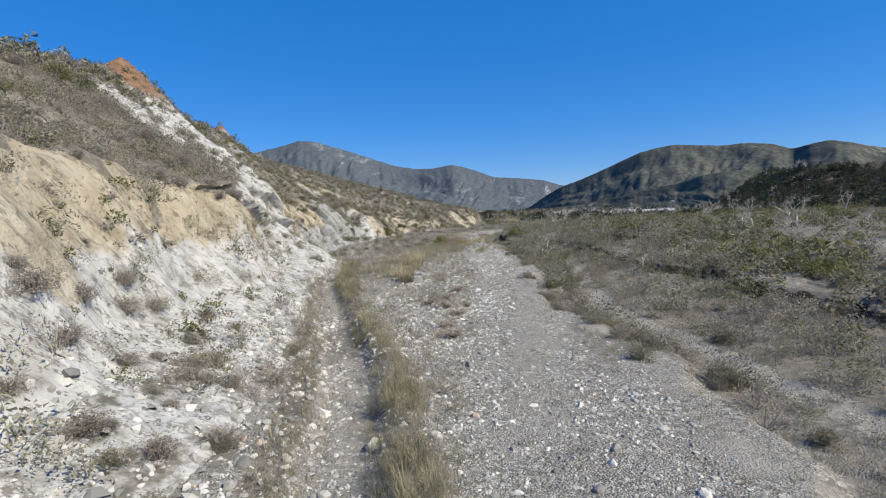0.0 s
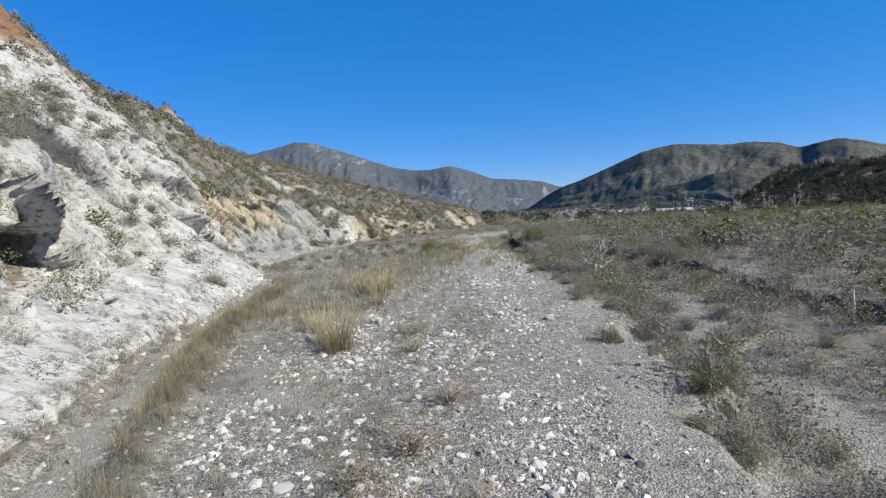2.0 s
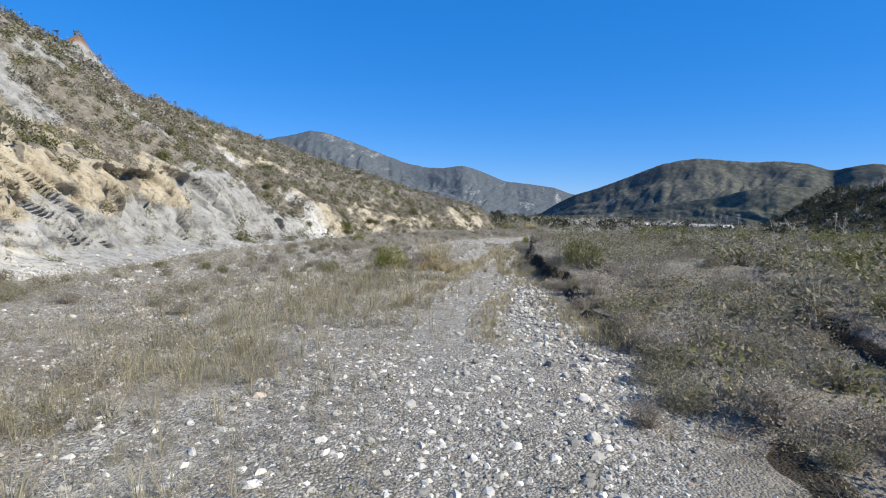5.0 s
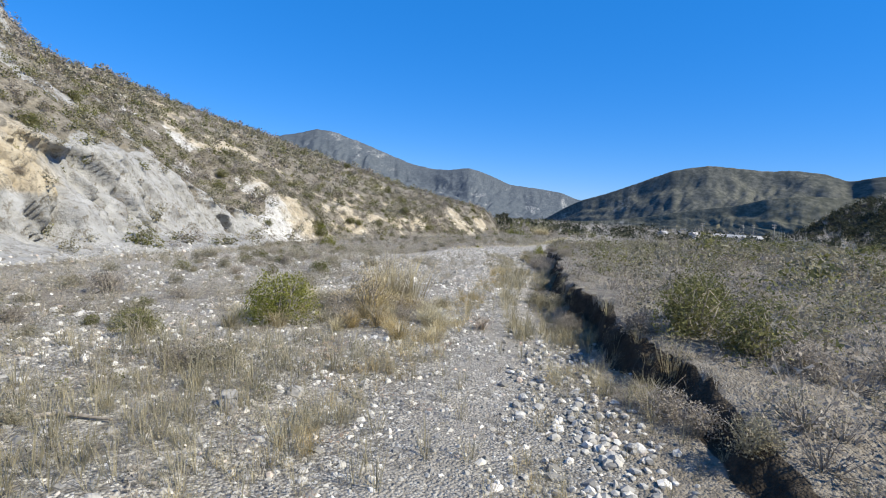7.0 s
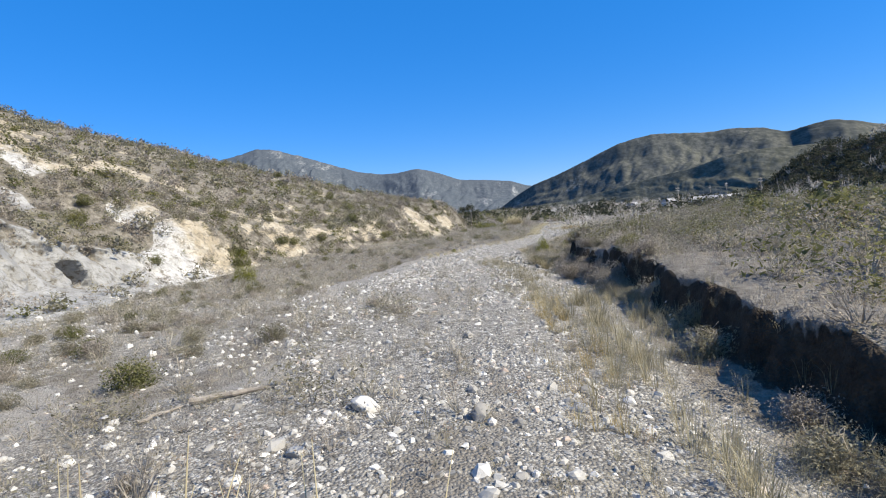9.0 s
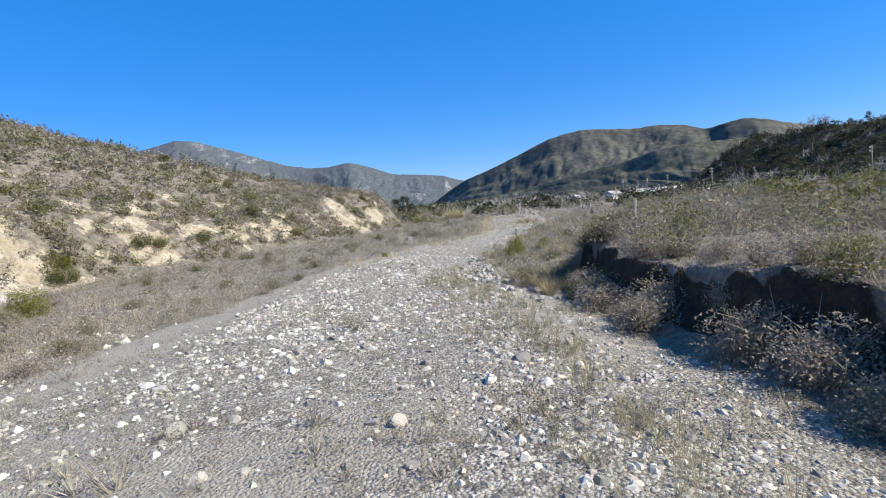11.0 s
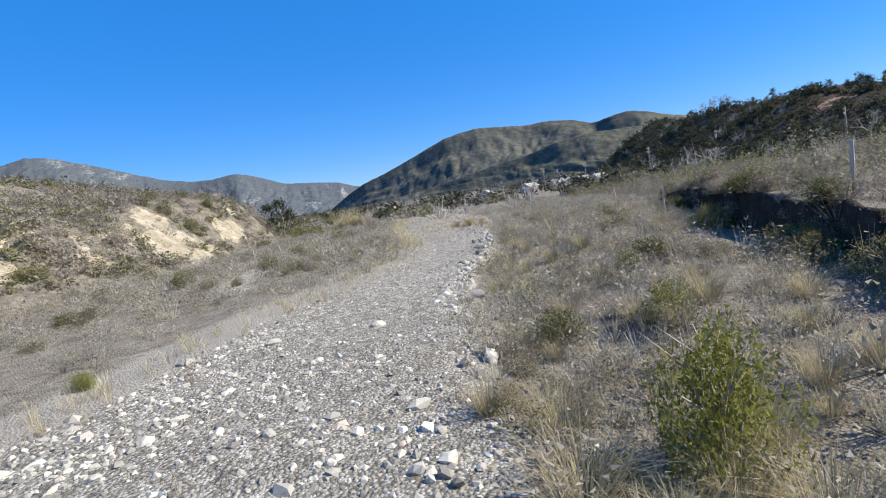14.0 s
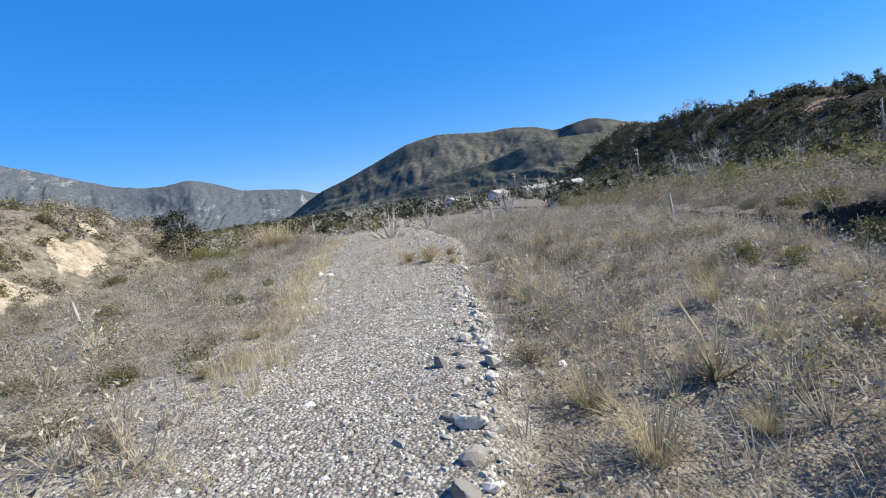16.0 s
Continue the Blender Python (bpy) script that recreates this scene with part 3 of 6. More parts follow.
def bare_rock(x, y, z):
    """Hillside zones: bare rock, warm tint, red tint."""
    p, q = y / PLAN, x / PLAN
    d, w, h = foot_x(y) - x, cliff_w(y), cliff_h(y)
    rel = (z + 0.6 * PLAN) / h
    face = smooth(1.25, 0.95, d / w + 0.5 * (fbm(x / 3, y / 3, 101, 3) - 0.5)) * smooth(90, 86.5, p)
    scree = smooth(1.1, 0.7, d / apron_w(y) + 0.9 * (fbm(x / 2.2, y / 2.2, 102, 3) - 0.5)) * np.maximum(smooth(16, 11, p), 0.8 * smooth(56, 62, p))
    face = face * (1 - (0.3 + 0.16 * smooth(17, 12, p)) * np.clip(scree, 0, 1) - 0.3 * np.clip(scree - 1, 0, 2))
    patch = fbm(x / 7, y / 5, 103, 4)
    upper = smooth(0.50 - 0.3 * smooth(30, 34, p) * smooth(54, 48, p), 0.58 - 0.28 * smooth(30, 34, p) * smooth(54, 48, p), patch) * smooth(26, 32, p) * smooth(70, 56, p) * smooth(2.1, 1.2, d / (foot_x(y) - crest_x(y)) * 2)
    peak = np.exp(-(((q + 43.0) / 3.2) ** 2 + ((p - 72.5) / 2.6) ** 2)) + 0.8 * np.exp(-(((q + 38.5) / 2.4) ** 2 + ((p - 66) / 3.0) ** 2))
    upper = np.maximum(upper, smooth(0.42, 0.56, peak + 0.8 * (fbm(x / 3, y / 3, 114, 3) - 0.5)))
    vein = 1 - np.abs(2 * fbm(x / 2.6 + 0.25 * y, y / 2.6, 107, 3) - 1)
    low = np.maximum(0.8 * smooth(0.9, 0.96, vein), smooth(0.575, 0.64, fbm(x / 1.7, y / 1.7, 110, 4))) * smooth(0.42, 0.56, fbm(x / 9, y / 9, 108, 2)) * smooth(82, 88, p) * smooth(140, 128, p) * smooth(22, 12, d) * smooth(1.5, 4.5, d)
    few = smooth(0.62, 0.68, fbm(x / 5, y / 5, 109, 3)) * 0.7 * smooth(24, 32, p)
    cut = np.exp(-(((q + 12.9 - 0.5 * (p - 113.4)) / 2.3) ** 2 + ((p - 113.4) / 3.0) ** 2)) + 0.75 * np.exp(-(((q + 11.6) / 1.2) ** 2 + ((p - 121) / 3.0) ** 2)) + 0.7 * np.exp(-(((q + 17.5) / 1.6) ** 2 + ((p - 103.5) / 2.5) ** 2))
    low = np.maximum(low, smooth(0.42, 0.6, cut + 0.7 * (fbm(x / 2.6, y / 2.6, 112, 3) - 0.5)))
    rock = np.clip(np.maximum(np.maximum(face, upper), np.maximum(low, few * smooth(130, 110, p))), 0, 1)
    warm = np.clip(0.95 * smooth(26.5, 23, p) * smooth(0.35, 0.7, rel + 0.7 * (fbm(x / 4, y / 4, 105, 3) - 0.5)) + 0.95 * smooth(44, 47, p) * smooth(66, 60, p) * smooth(0.42, 0.66, rel + 0.5 * (fbm(x / 4, y / 4, 106, 3) - 0.5)) * smooth(1.7, 1.3, rel + 0.5 * (fbm(x / 4, y / 4, 106, 3) - 0.5)) + 0.75 * smooth(83, 87, p) + 0.35 * smooth(40, 44, p) * smooth(52, 48, p), 0, 1)
    red = np.exp(-(((q + 35) / 4.2) ** 2 + ((p - 42.5) / 3.4) ** 2)) + np.exp(-(((q + 44.8) / 1.6) ** 2 + ((p - 74.6) / 1.6) ** 2)) + 0.6 * np.exp(-(((q + 61) / 6) ** 2 + ((p - 119) / 5) ** 2))
    rock = np.maximum(rock, smooth(0.25, 0.5, red))
    return np.stack([rock, warm, np.clip(red, 0, 1), np.ones_like(rock)], -1)


def bare_spur(x, y):
    """The bare earth spur on the wooded ridge."""
    q, p = x / PLAN, y / PLAN
    return smooth(0.35, 0.6, np.exp(-(((q - 83) / 7.0) ** 2 + ((p - 149.5 + 0.3 * (q - 83)) / 4.2) ** 2)) + 0.5 * (fbm(x / 6, y / 6, 119, 3) - 0.5))


def fine_lane(x, y):
    """Where wheels have left finer gravel on the wash."""
    p = y / PLAN
    first = smooth(1.5, 0.8, np.abs(x - 0.2 * PLAN)) * smooth(5, 10, p) * smooth(33, 28, p)
    return np.maximum(first, smooth(1.35, 0.8, np.abs(x - road_x(y))) * smooth(37, 42, p) * smooth(70, 62, p))


def wash_zone(x, y):
    """Ground zones: dark earth of bank, scarp and wooded ridge, sand, litter, red earth."""
    p = y / PLAN
    tr, rd, db = np.abs(x - track_x(y)), x - road_x(y), x - bank_x(y)
    gl, gr, late = x - gravel_left(y), x - gravel_right(y), smooth(66, 74, p)
    sand = 0.62 * smooth(1.25, 0.7, tr) * smooth(36, 28, p)
    sand = np.maximum(sand, 0.9 * smooth(0.55, 0.65, fbm(x / 6, y / 6, 111, 3)) * smooth(3, 7, np.abs(rd)) * smooth(0.5, -0.5, db) * (1 - 0.8 * late))
    sand = np.maximum(sand, np.exp(-(((x / PLAN + 6) / 2.6) ** 2 + ((p - 29.5) / 2.5) ** 2)))
    sand = np.maximum(sand, 0.95 * late * smooth(0.3, -0.5, gl) * smooth(-3.6, -2.4, gl + 1.6 * smooth(91, 97, p)) * (1 - 0.6 * smooth(91, 97, p)))
    sand = np.maximum(sand, 0.45 * fine_lane(x, y))
    gully = smooth(1.2, 0.6, np.abs(db - 3.4 - 2.2 * (fbm(y / 7, y * 0, 118, 2) - 0.5))) * smooth(36, 30, p)
    sand = np.maximum(sand, 0.55 * gully)
    flat_lane = smooth(0.9, 0.5, np.abs(x + 7.5 * PLAN - 0.12 * np.clip(y - 193, 0, 40) + 1.6 * (fbm(y / 6, y * 0, 120, 2) - 0.5))) * smooth(92, 97, p) * smooth(118, 112, p)
    sand = np.maximum(sand, 0.8 * flat_lane)
    litter = smooth(-0.6, 0.2, db) * (0.55 + 0.45 * smooth(0.4, 0.6, fbm(x / 6, y / 6, 113, 3)))
    lane = smooth(-5.2, -4.4, db) * smooth(-0.9, -1.6, db) * smooth(68, 71, p) * smooth(78, 76, p)
    sand = np.maximum(sand, 0.6 * lane)
    litter = litter * (1 - gully) * (1 - 0.75 * smooth(2.4, 0.9, db) * smooth(-0.3, 0.2, db) * smooth(50, 54, p) * smooth(78, 72, p))
    litter = np.maximum(litter, late * np.maximum(0.72 * smooth(-2.0, -3.4, gl), smooth(0.1, 1.0, gr)))
    litter = np.maximum(litter, 0.6 * (1 - late) * smooth(0.54, 0.66, fbm(x / 5, y / 9, 115, 3)) * smooth(3.0, 5.0, np.abs(rd)))
    litter = np.maximum(litter, 0.9 * smooth(1.1, 1.6, tr) * smooth(3.0, 2.3, tr) * smooth(40, 32, p))
    # face of the cut bank: earth with its shade painted in
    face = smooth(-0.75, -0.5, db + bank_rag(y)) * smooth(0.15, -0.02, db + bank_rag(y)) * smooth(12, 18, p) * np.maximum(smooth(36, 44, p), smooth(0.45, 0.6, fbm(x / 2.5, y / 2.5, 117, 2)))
    litter = litter * (1 - 0.9 * lane) * (1 - flat_lane)
    litter = np.maximum(litter, smooth(-2.6, -1.5, db + 0.8 * (fbm(x / 2, y / 2, 116, 2) - 0.5)) * smooth(40, 46, p) * smooth(98, 90, p))
    # the low scarp's face gets the same painted shade
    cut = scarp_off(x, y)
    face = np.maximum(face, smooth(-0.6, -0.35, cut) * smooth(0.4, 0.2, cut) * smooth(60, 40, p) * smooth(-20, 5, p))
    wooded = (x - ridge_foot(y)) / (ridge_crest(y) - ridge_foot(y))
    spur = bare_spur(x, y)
    # ridge ground takes 0.8 of the dark earth colour, except on the bare spur
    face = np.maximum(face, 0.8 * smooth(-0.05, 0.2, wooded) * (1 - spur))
    litter = litter * (1 - spur)
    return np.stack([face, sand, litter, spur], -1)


def lay(name, data, zones, mat, flip):
    X, Y, Z = data
    tris = grid_tris(*X.shape)
    me = mesh_of(name, np.stack([X, Y, Z], -1).reshape(-1, 3), tris[:, ::-1] if flip else tris, [mat])
    at = me.color_attributes.new("zone", "FLOAT_COLOR", "POINT")
    at.data.foreach_set("color", zones.reshape(-1, 4).astype(np.float32).ravel())
    return new(name, me)


left_land, right_land = land()
hillside = tagged(lay("hillside", left_land, bare_rock(*left_land), MAT_CLIFF, True), "eroded pale cliff and brush-covered hillside beside the wash", "hillside", kind="structure")
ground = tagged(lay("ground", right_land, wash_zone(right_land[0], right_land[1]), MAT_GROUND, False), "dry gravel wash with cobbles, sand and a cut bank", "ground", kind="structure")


# ---- mountains ----
def mountain(name, crest, depth, mat, label, seed, rough=1.0):
    """A range: crest as (bearing, rise in degrees, plan distance) seen from the start."""
    az = np.array([c[0] for c in crest], float)
    s = np.linspace(az[0], az[-1], 420)
    el, dist = np.interp(s, az, [c[1] for c in crest]), np.interp(s, az, [c[2] for c in crest]) * PLAN
    k = np.hanning(11)
    el = np.convolve(np.pad(el, 5, mode="edge"), k / k.sum(), mode="valid")
    zc = 4.5 + dist * np.tan(np.radians(el))
    zc = zc * (1 + 0.025 * rough * (fbm(s * 2.2, s * 0, seed, 5) - 0.5))
    v = np.concatenate([np.linspace(0, 1, 84), 1 + np.linspace(0.1, 1.0, 5)])[:, None]
    front = np.minimum(v, 1)
    run = depth * zc[None] * (1 - v)
    r = dist[None] - np.where(v <= 1, run, run * 0.8)
    a = np.radians(s)[None] + 0 * v
    x, y = r * np.sin(a), r * np.cos(a)
    zz = zc[None] * np.where(v <= 1, 0.75 * front + 0.25 * front ** 2, np.clip(2 - v, 0, 1))
    # spurs and ravines that run down from the crest, bending and branching
    high, body = zc[None] * rough, smooth(0, 0.2, front) * smooth(1.0, 0.8, front)
    bend = np.degrees(a) + 4.0 * (fbm(np.degrees(a) / 9, front * 1.5, seed + 3, 2) - 0.5) + 3.0 * (1 - front)
    for wide, tall in ((7.0, 0.12), (2.9, 0.075), (1.2, 0.045), (0.5, 0.025)):
        cut = np.abs(2 * fbm(bend / wide + 1.2 * front, front * (2.0 + 2.0 / wide) + 3 * wide, seed + int(10 * wide), 2) - 1)
        zz = zz + high * tall * (smooth(0, 0.75, cut) - 0.6) * body
    zz = zz + high * 0.05 * (fbm(x / 22, y / 30, seed + 9, 4) - 0.5) * body
    zz = zz - 3.0 * (1 - front)
    me = mesh_of(name, np.stack([x, y, zz], -1).reshape(-1, 3), grid_tris(*x.shape), [mat])
    return tagged(new(name, me), label, "mountain", kind="structure")


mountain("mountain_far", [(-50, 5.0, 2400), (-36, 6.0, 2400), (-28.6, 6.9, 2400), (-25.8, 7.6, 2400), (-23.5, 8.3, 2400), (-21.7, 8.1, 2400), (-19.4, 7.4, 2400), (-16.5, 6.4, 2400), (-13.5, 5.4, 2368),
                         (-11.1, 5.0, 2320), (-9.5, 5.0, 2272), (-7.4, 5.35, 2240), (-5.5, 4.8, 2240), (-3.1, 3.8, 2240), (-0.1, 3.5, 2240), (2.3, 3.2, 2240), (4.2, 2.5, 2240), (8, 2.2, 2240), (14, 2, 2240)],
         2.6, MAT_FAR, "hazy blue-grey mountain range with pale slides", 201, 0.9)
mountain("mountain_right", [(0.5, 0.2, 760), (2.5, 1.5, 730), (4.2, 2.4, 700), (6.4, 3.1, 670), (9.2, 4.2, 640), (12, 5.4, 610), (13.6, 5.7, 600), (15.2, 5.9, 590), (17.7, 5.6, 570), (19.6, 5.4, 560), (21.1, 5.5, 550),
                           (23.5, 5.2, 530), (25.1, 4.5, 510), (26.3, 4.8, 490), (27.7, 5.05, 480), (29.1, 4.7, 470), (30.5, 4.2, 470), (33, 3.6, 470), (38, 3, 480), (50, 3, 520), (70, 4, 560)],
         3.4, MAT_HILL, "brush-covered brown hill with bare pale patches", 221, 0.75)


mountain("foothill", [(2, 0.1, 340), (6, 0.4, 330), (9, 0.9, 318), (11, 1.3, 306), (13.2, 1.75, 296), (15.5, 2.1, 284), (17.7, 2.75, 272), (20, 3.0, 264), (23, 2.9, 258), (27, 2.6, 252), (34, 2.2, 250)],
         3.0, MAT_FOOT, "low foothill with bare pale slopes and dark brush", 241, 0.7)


# ---- plants and stones: shapes ----
def slivers(base, tip, width, r):
    """Thin triangles from base to tip."""
    side = np.cross(tip - base, r.normal(size=base.shape))
    side /= np.linalg.norm(side, axis=1, keepdims=True) + 1e-9
    v = np.stack([base - side * width, base + side * width, tip], 1)
    return v.reshape(-1, 3)


def leaf_cloud(centres, size, r, lean=0.4):
    """One small pointed leaf at every centre."""
    n = len(centres)
    a = r.normal(size=(n, 3))
    a[:, 2] = a[:, 2] * 0.6 + lean
    a /= np.linalg.norm(a, axis=1, keepdims=True)
    b = np.cross(a, r.normal(size=(n, 3)))
    b /= np.linalg.norm(b, axis=1, keepdims=True)
    s = size * r.uniform(0.6, 1.4, (n, 1))
    return np.stack([centres - a * s * 0.6 - b * s * 0.42, centres - a * s * 0.6 + b * s * 0.42, centres + a * s], 1).reshape(-1, 3)


def crown_points(n, r, lobes=7, flat=0.8, hollow=0.45):
    """Points in a lumpy dome of radius 1."""
    c = r.normal(size=(lobes, 3))
    c /= np.linalg.norm(c, axis=1, keepdims=True)
    c *= r.uniform(0.25, 0.62, (lobes, 1))
    c[:, 2] = np.abs(c[:, 2]) * flat + 0.22
    rad = r.uniform(0.3, 0.55, lobes)
    k = r.integers(0, lobes, n)
    d = r.normal(size=(n, 3))
    d /= np.linalg.norm(d, axis=1, keepdims=True)
    p = c[k] + d * (rad[k] * r.uniform(hollow, 1.0, n) ** 0.6)[:, None]
    p[:, 2] = np.where(p[:, 2] < 0.03, np.abs(p[:, 2]) * 0.5 + 0.03, p[:, 2])
    return p


def shrub_shape(seed, leaves, leaf, twigs, flat=0.8, twig_w=0.012):
    """A shrub of radius 1: (vertices, triangles, material index 0 twig, 1 leaf)."""
    r = np.random.default_rng(seed)
    parts, idx = [], []
    if twigs:
        tip = crown_points(twigs, r, flat=flat, hollow=0.8) * r.uniform(0.85, 1.2, (twigs, 1))
        base = tip * r.uniform(0.0, 0.35, (twigs, 1))
        base[:, 2] *= 0.3
        parts.append(slivers(base, tip, twig_w, r))
        idx += [0] * twigs
    if leaves:
        parts.append(leaf_cloud(crown_points(leaves, r, flat=flat), leaf, r))
        idx += [1] * leaves
    v = np.concatenate(parts)
    return v, np.arange(len(v)).reshape(-1, 3), np.array(idx)


def tuft_shape(seed, blades, spread, width, droop=0.25):
    """A tuft of blades of height 1."""
    r = np.random.default_rng(seed)
    a = r.uniform(0, 2 * math.pi, blades)
    out = np.stack([np.cos(a), np.sin(a), 0 * a], 1)
    base = out * r.uniform(0, 0.35 * spread, (blades, 1))
    h = r.uniform(0.5, 1.0, blades)
    mid = base + out * (spread * r.uniform(0.1, 0.6, (blades, 1))) + np.stack([0 * a, 0 * a, h * 0.6], 1)
    tip = base + out * (spread * r.uniform(0.3, 1.3, (blades, 1))) + np.stack([0 * a, 0 * a, h * (1 - droop * r.random(blades))], 1)
    side = np.stack([-np.sin(a), np.cos(a), 0 * a], 1) * width
    v = np.stack([base - side, base + side, mid + side * 0.7, mid - side * 0.7, tip], 1).reshape(-1, 3)
    k = np.arange(blades)[:, None] * 5
    t = np.concatenate([k + [0, 1, 2], k + [0, 2, 3], k + [3, 2, 4]])
    return v, t, np.ones(len(t), int)


def stone_shape(seed, rounds=1):
    """A worn cobble of radius 1."""
    bm = bmesh.new()
    bmesh.ops.create_icosphere(bm, subdivisions=rounds, radius=1.0)
    r = np.random.default_rng(seed)
    ax = r.uniform(0.7, 1.25, 3)
    for v in bm.verts:
        v.co = Vector((v.co.x * ax[0], v.co.y * ax[1], v.co.z * ax[2]))
        v.co *= (0.74 if rounds < 2 else 0.86) + (0.5 if rounds < 2 else 0.26) * r.random()
        v.co.z *= 0.68
        v.co.y *= 0.8
    bm.verts.ensure_lookup_table()
    vs = np.array([v.co[:] for v in bm.verts])
    ts = np.array([[v.index for v in f.verts] for f in bm.faces])
    bm.free()
    return vs, ts, np.zeros(len(ts), int)


def scatter(name, shapes, pos, size, mats, label, category, tall=(0.8, 1.2), tilt=0.0, flat=False, r=rng):
    """Many plants or stones joined into one object of kind stuff."""
    n = len(pos)
    pick = r.integers(0, len(shapes), n)
    vs, ts, ms, off = [], [], [], 0
    for k, (v, t, m) in enumerate(shapes):
        i = np.nonzero(pick == k)[0]
        if not len(i):
            continue
        a = r.uniform(0, 2 * math.pi, len(i))
        s = size[i]
        z = s * r.uniform(*tall, len(i))
        x = v[None, :, 0] * s[:, None]
        y = v[None, :, 1] * s[:, None]
        zz = v[None, :, 2] * z[:, None]
        if tilt:
            b = r.normal(0, tilt, len(i))[:, None]
            x, zz = x * np.cos(b) - zz * np.sin(b), x * np.sin(b) + zz * np.cos(b)
        ca, sa = np.cos(a)[:, None], np.sin(a)[:, None]
        w = np.stack([x * ca - y * sa, x * sa + y * ca, zz], -1) + pos[i][:, None]
        vs.append(w.reshape(-1, 3))
        ts.append((t[None] + (np.arange(len(i)) * len(v))[:, None, None] + off).reshape(-1, 3))
        ms.append(np.tile(m, len(i)))
        off += w.shape[0] * w.shape[1]
    me = mesh_of(name, np.concatenate(vs), np.concatenate(ts), mats, np.concatenate(ms), flat)
    return tagged(new(name, me), label, category, kind="stuff")


def on_land(x, y, sink=0.05):
    """Places on the ground or on the carved hillside."""
    z = height(x, y)
    return np.stack([np.where(x < foot_x(y), x + relief(x, y, z), x), y, z - sink], -1)


# ---- stones of the wash ----
def wash_points(n, lo, hi, wide_l, wide_r, r, wear=0.9):
    """Places on the open wash, thinner where litter lies."""
    y = r.uniform(lo, hi, n)
    left = np.maximum(np.maximum(road_x(y) - wide_l, foot_x(y) + 0.8), gravel_left(y) - 0.4)
    right = np.minimum(np.minimum(road_x(y) + wide_r, bank_x(y) - 0.5), gravel_right(y) + 0.5)
    x = left + (right - left) * r.random(n)
    zone = wash_zone(x, y)
    drop = 0.78 * zone[:, 2] + 0.75 * zone[:, 1]
    cluster = 0.35 + 0.9 * smooth(0.38, 0.62, fbm(x / 4.5, y / 4.5, 301, 3))
    worn = 1 - wear * smooth(2.9, 2.2, np.abs(x - road_x(y) + 0.5)) * smooth(83, 90, y / PLAN)
    worn = worn * (1 - 0.9 * wear * fine_lane(x, y))
    keep = r.random(n) < np.clip((1 - drop) * cluster, 0.03, 1) * worn
    return x[keep], y[keep]


def chip_shape(seed):
    """A small worn stone: a five-sided block with a worn top."""
    r = np.random.default_rng(seed)
    a = np.arange(5) * 2 * math.pi / 5 + r.uniform(-0.35, 0.35, 5)
    ring = np.stack([np.cos(a), np.sin(a), 0 * a], 1) * r.uniform(0.75, 1.15, (5, 1))
    top = ring[[0, 1, 3]] * r.uniform(0.45, 0.7, (3, 1)) + [0, 0, 0.62] + r.normal(0, 0.07, (3, 3))
    v = np.concatenate([ring - [0, 0, 0.25], top])
    t = np.array([(0, 1, 6), (0, 6, 5), (1, 2, 6), (2, 7, 6), (2, 3, 7), (3, 4, 7), (4, 5, 7), (4, 0, 5), (5, 6, 7)])
    return v * [1.15, 0.85, 0.8], t, np.zeros(9, int)


x, y = wash_points(60000, 4, 200, 13, 6, rng, 0.1)
s = np.clip(rng.lognormal(-2.9, 0.35, len(x)), 0.035, 0.12) * (1 - 0.4 * smooth(84, 90, y / PLAN))
pebbles = scatter("pebbles", [chip_shape(400 + k) for k in range(14)], on_land(x, y, 0.0), s, [MAT_STONE], "small grey and white pebbles scattered over the dry wash", "stones", tilt=0.3, flat=True)
x, y = wash_points(34000, 4, 205, 18, 6, rng, 0.97)
s = np.clip(rng.lognormal(-2.7, 0.42, len(x)), 0.045, 0.22)
scatter("round_stones", [stone_shape(400 + k) for k in range(9)] + [chip_shape(430 + k) for k in range(7)], on_land(x, y, 0.015), s, [MAT_STONE], "worn pale stones scattered over the dry wash", "stones", tilt=0.3, flat=True)
x, y = wash_points(2000, 4, 230, 20, 6, rng, 1.0)
s = np.clip(rng.lognormal(-2.0, 0.25, len(x)), 0.1, 0.24)
scatter("cobbles", [stone_shape(420 + k, 2) for k in range(6)], on_land(x, y, 0.02), s, [MAT_STONE], "pale rounded cobbles half sunk in the gravel", "stones", tilt=0.3, flat=True)

x, y = wash_points(2600, 12 * PLAN, 36 * PLAN, 9, 0.5, rng, 1.0)
s = np.clip(rng.lognormal(-2.2, 0.35, len(x)), 0.07, 0.24)
scatter("bar_stones", [stone_shape(450 + k) for k in range(8)] + [chip_shape(460 + k) for k in range(4)], on_land(x, y, 0.02), s, [MAT_PALESTONE], "pale stones along the gravel bar", "stones", tilt=0.3, flat=True)


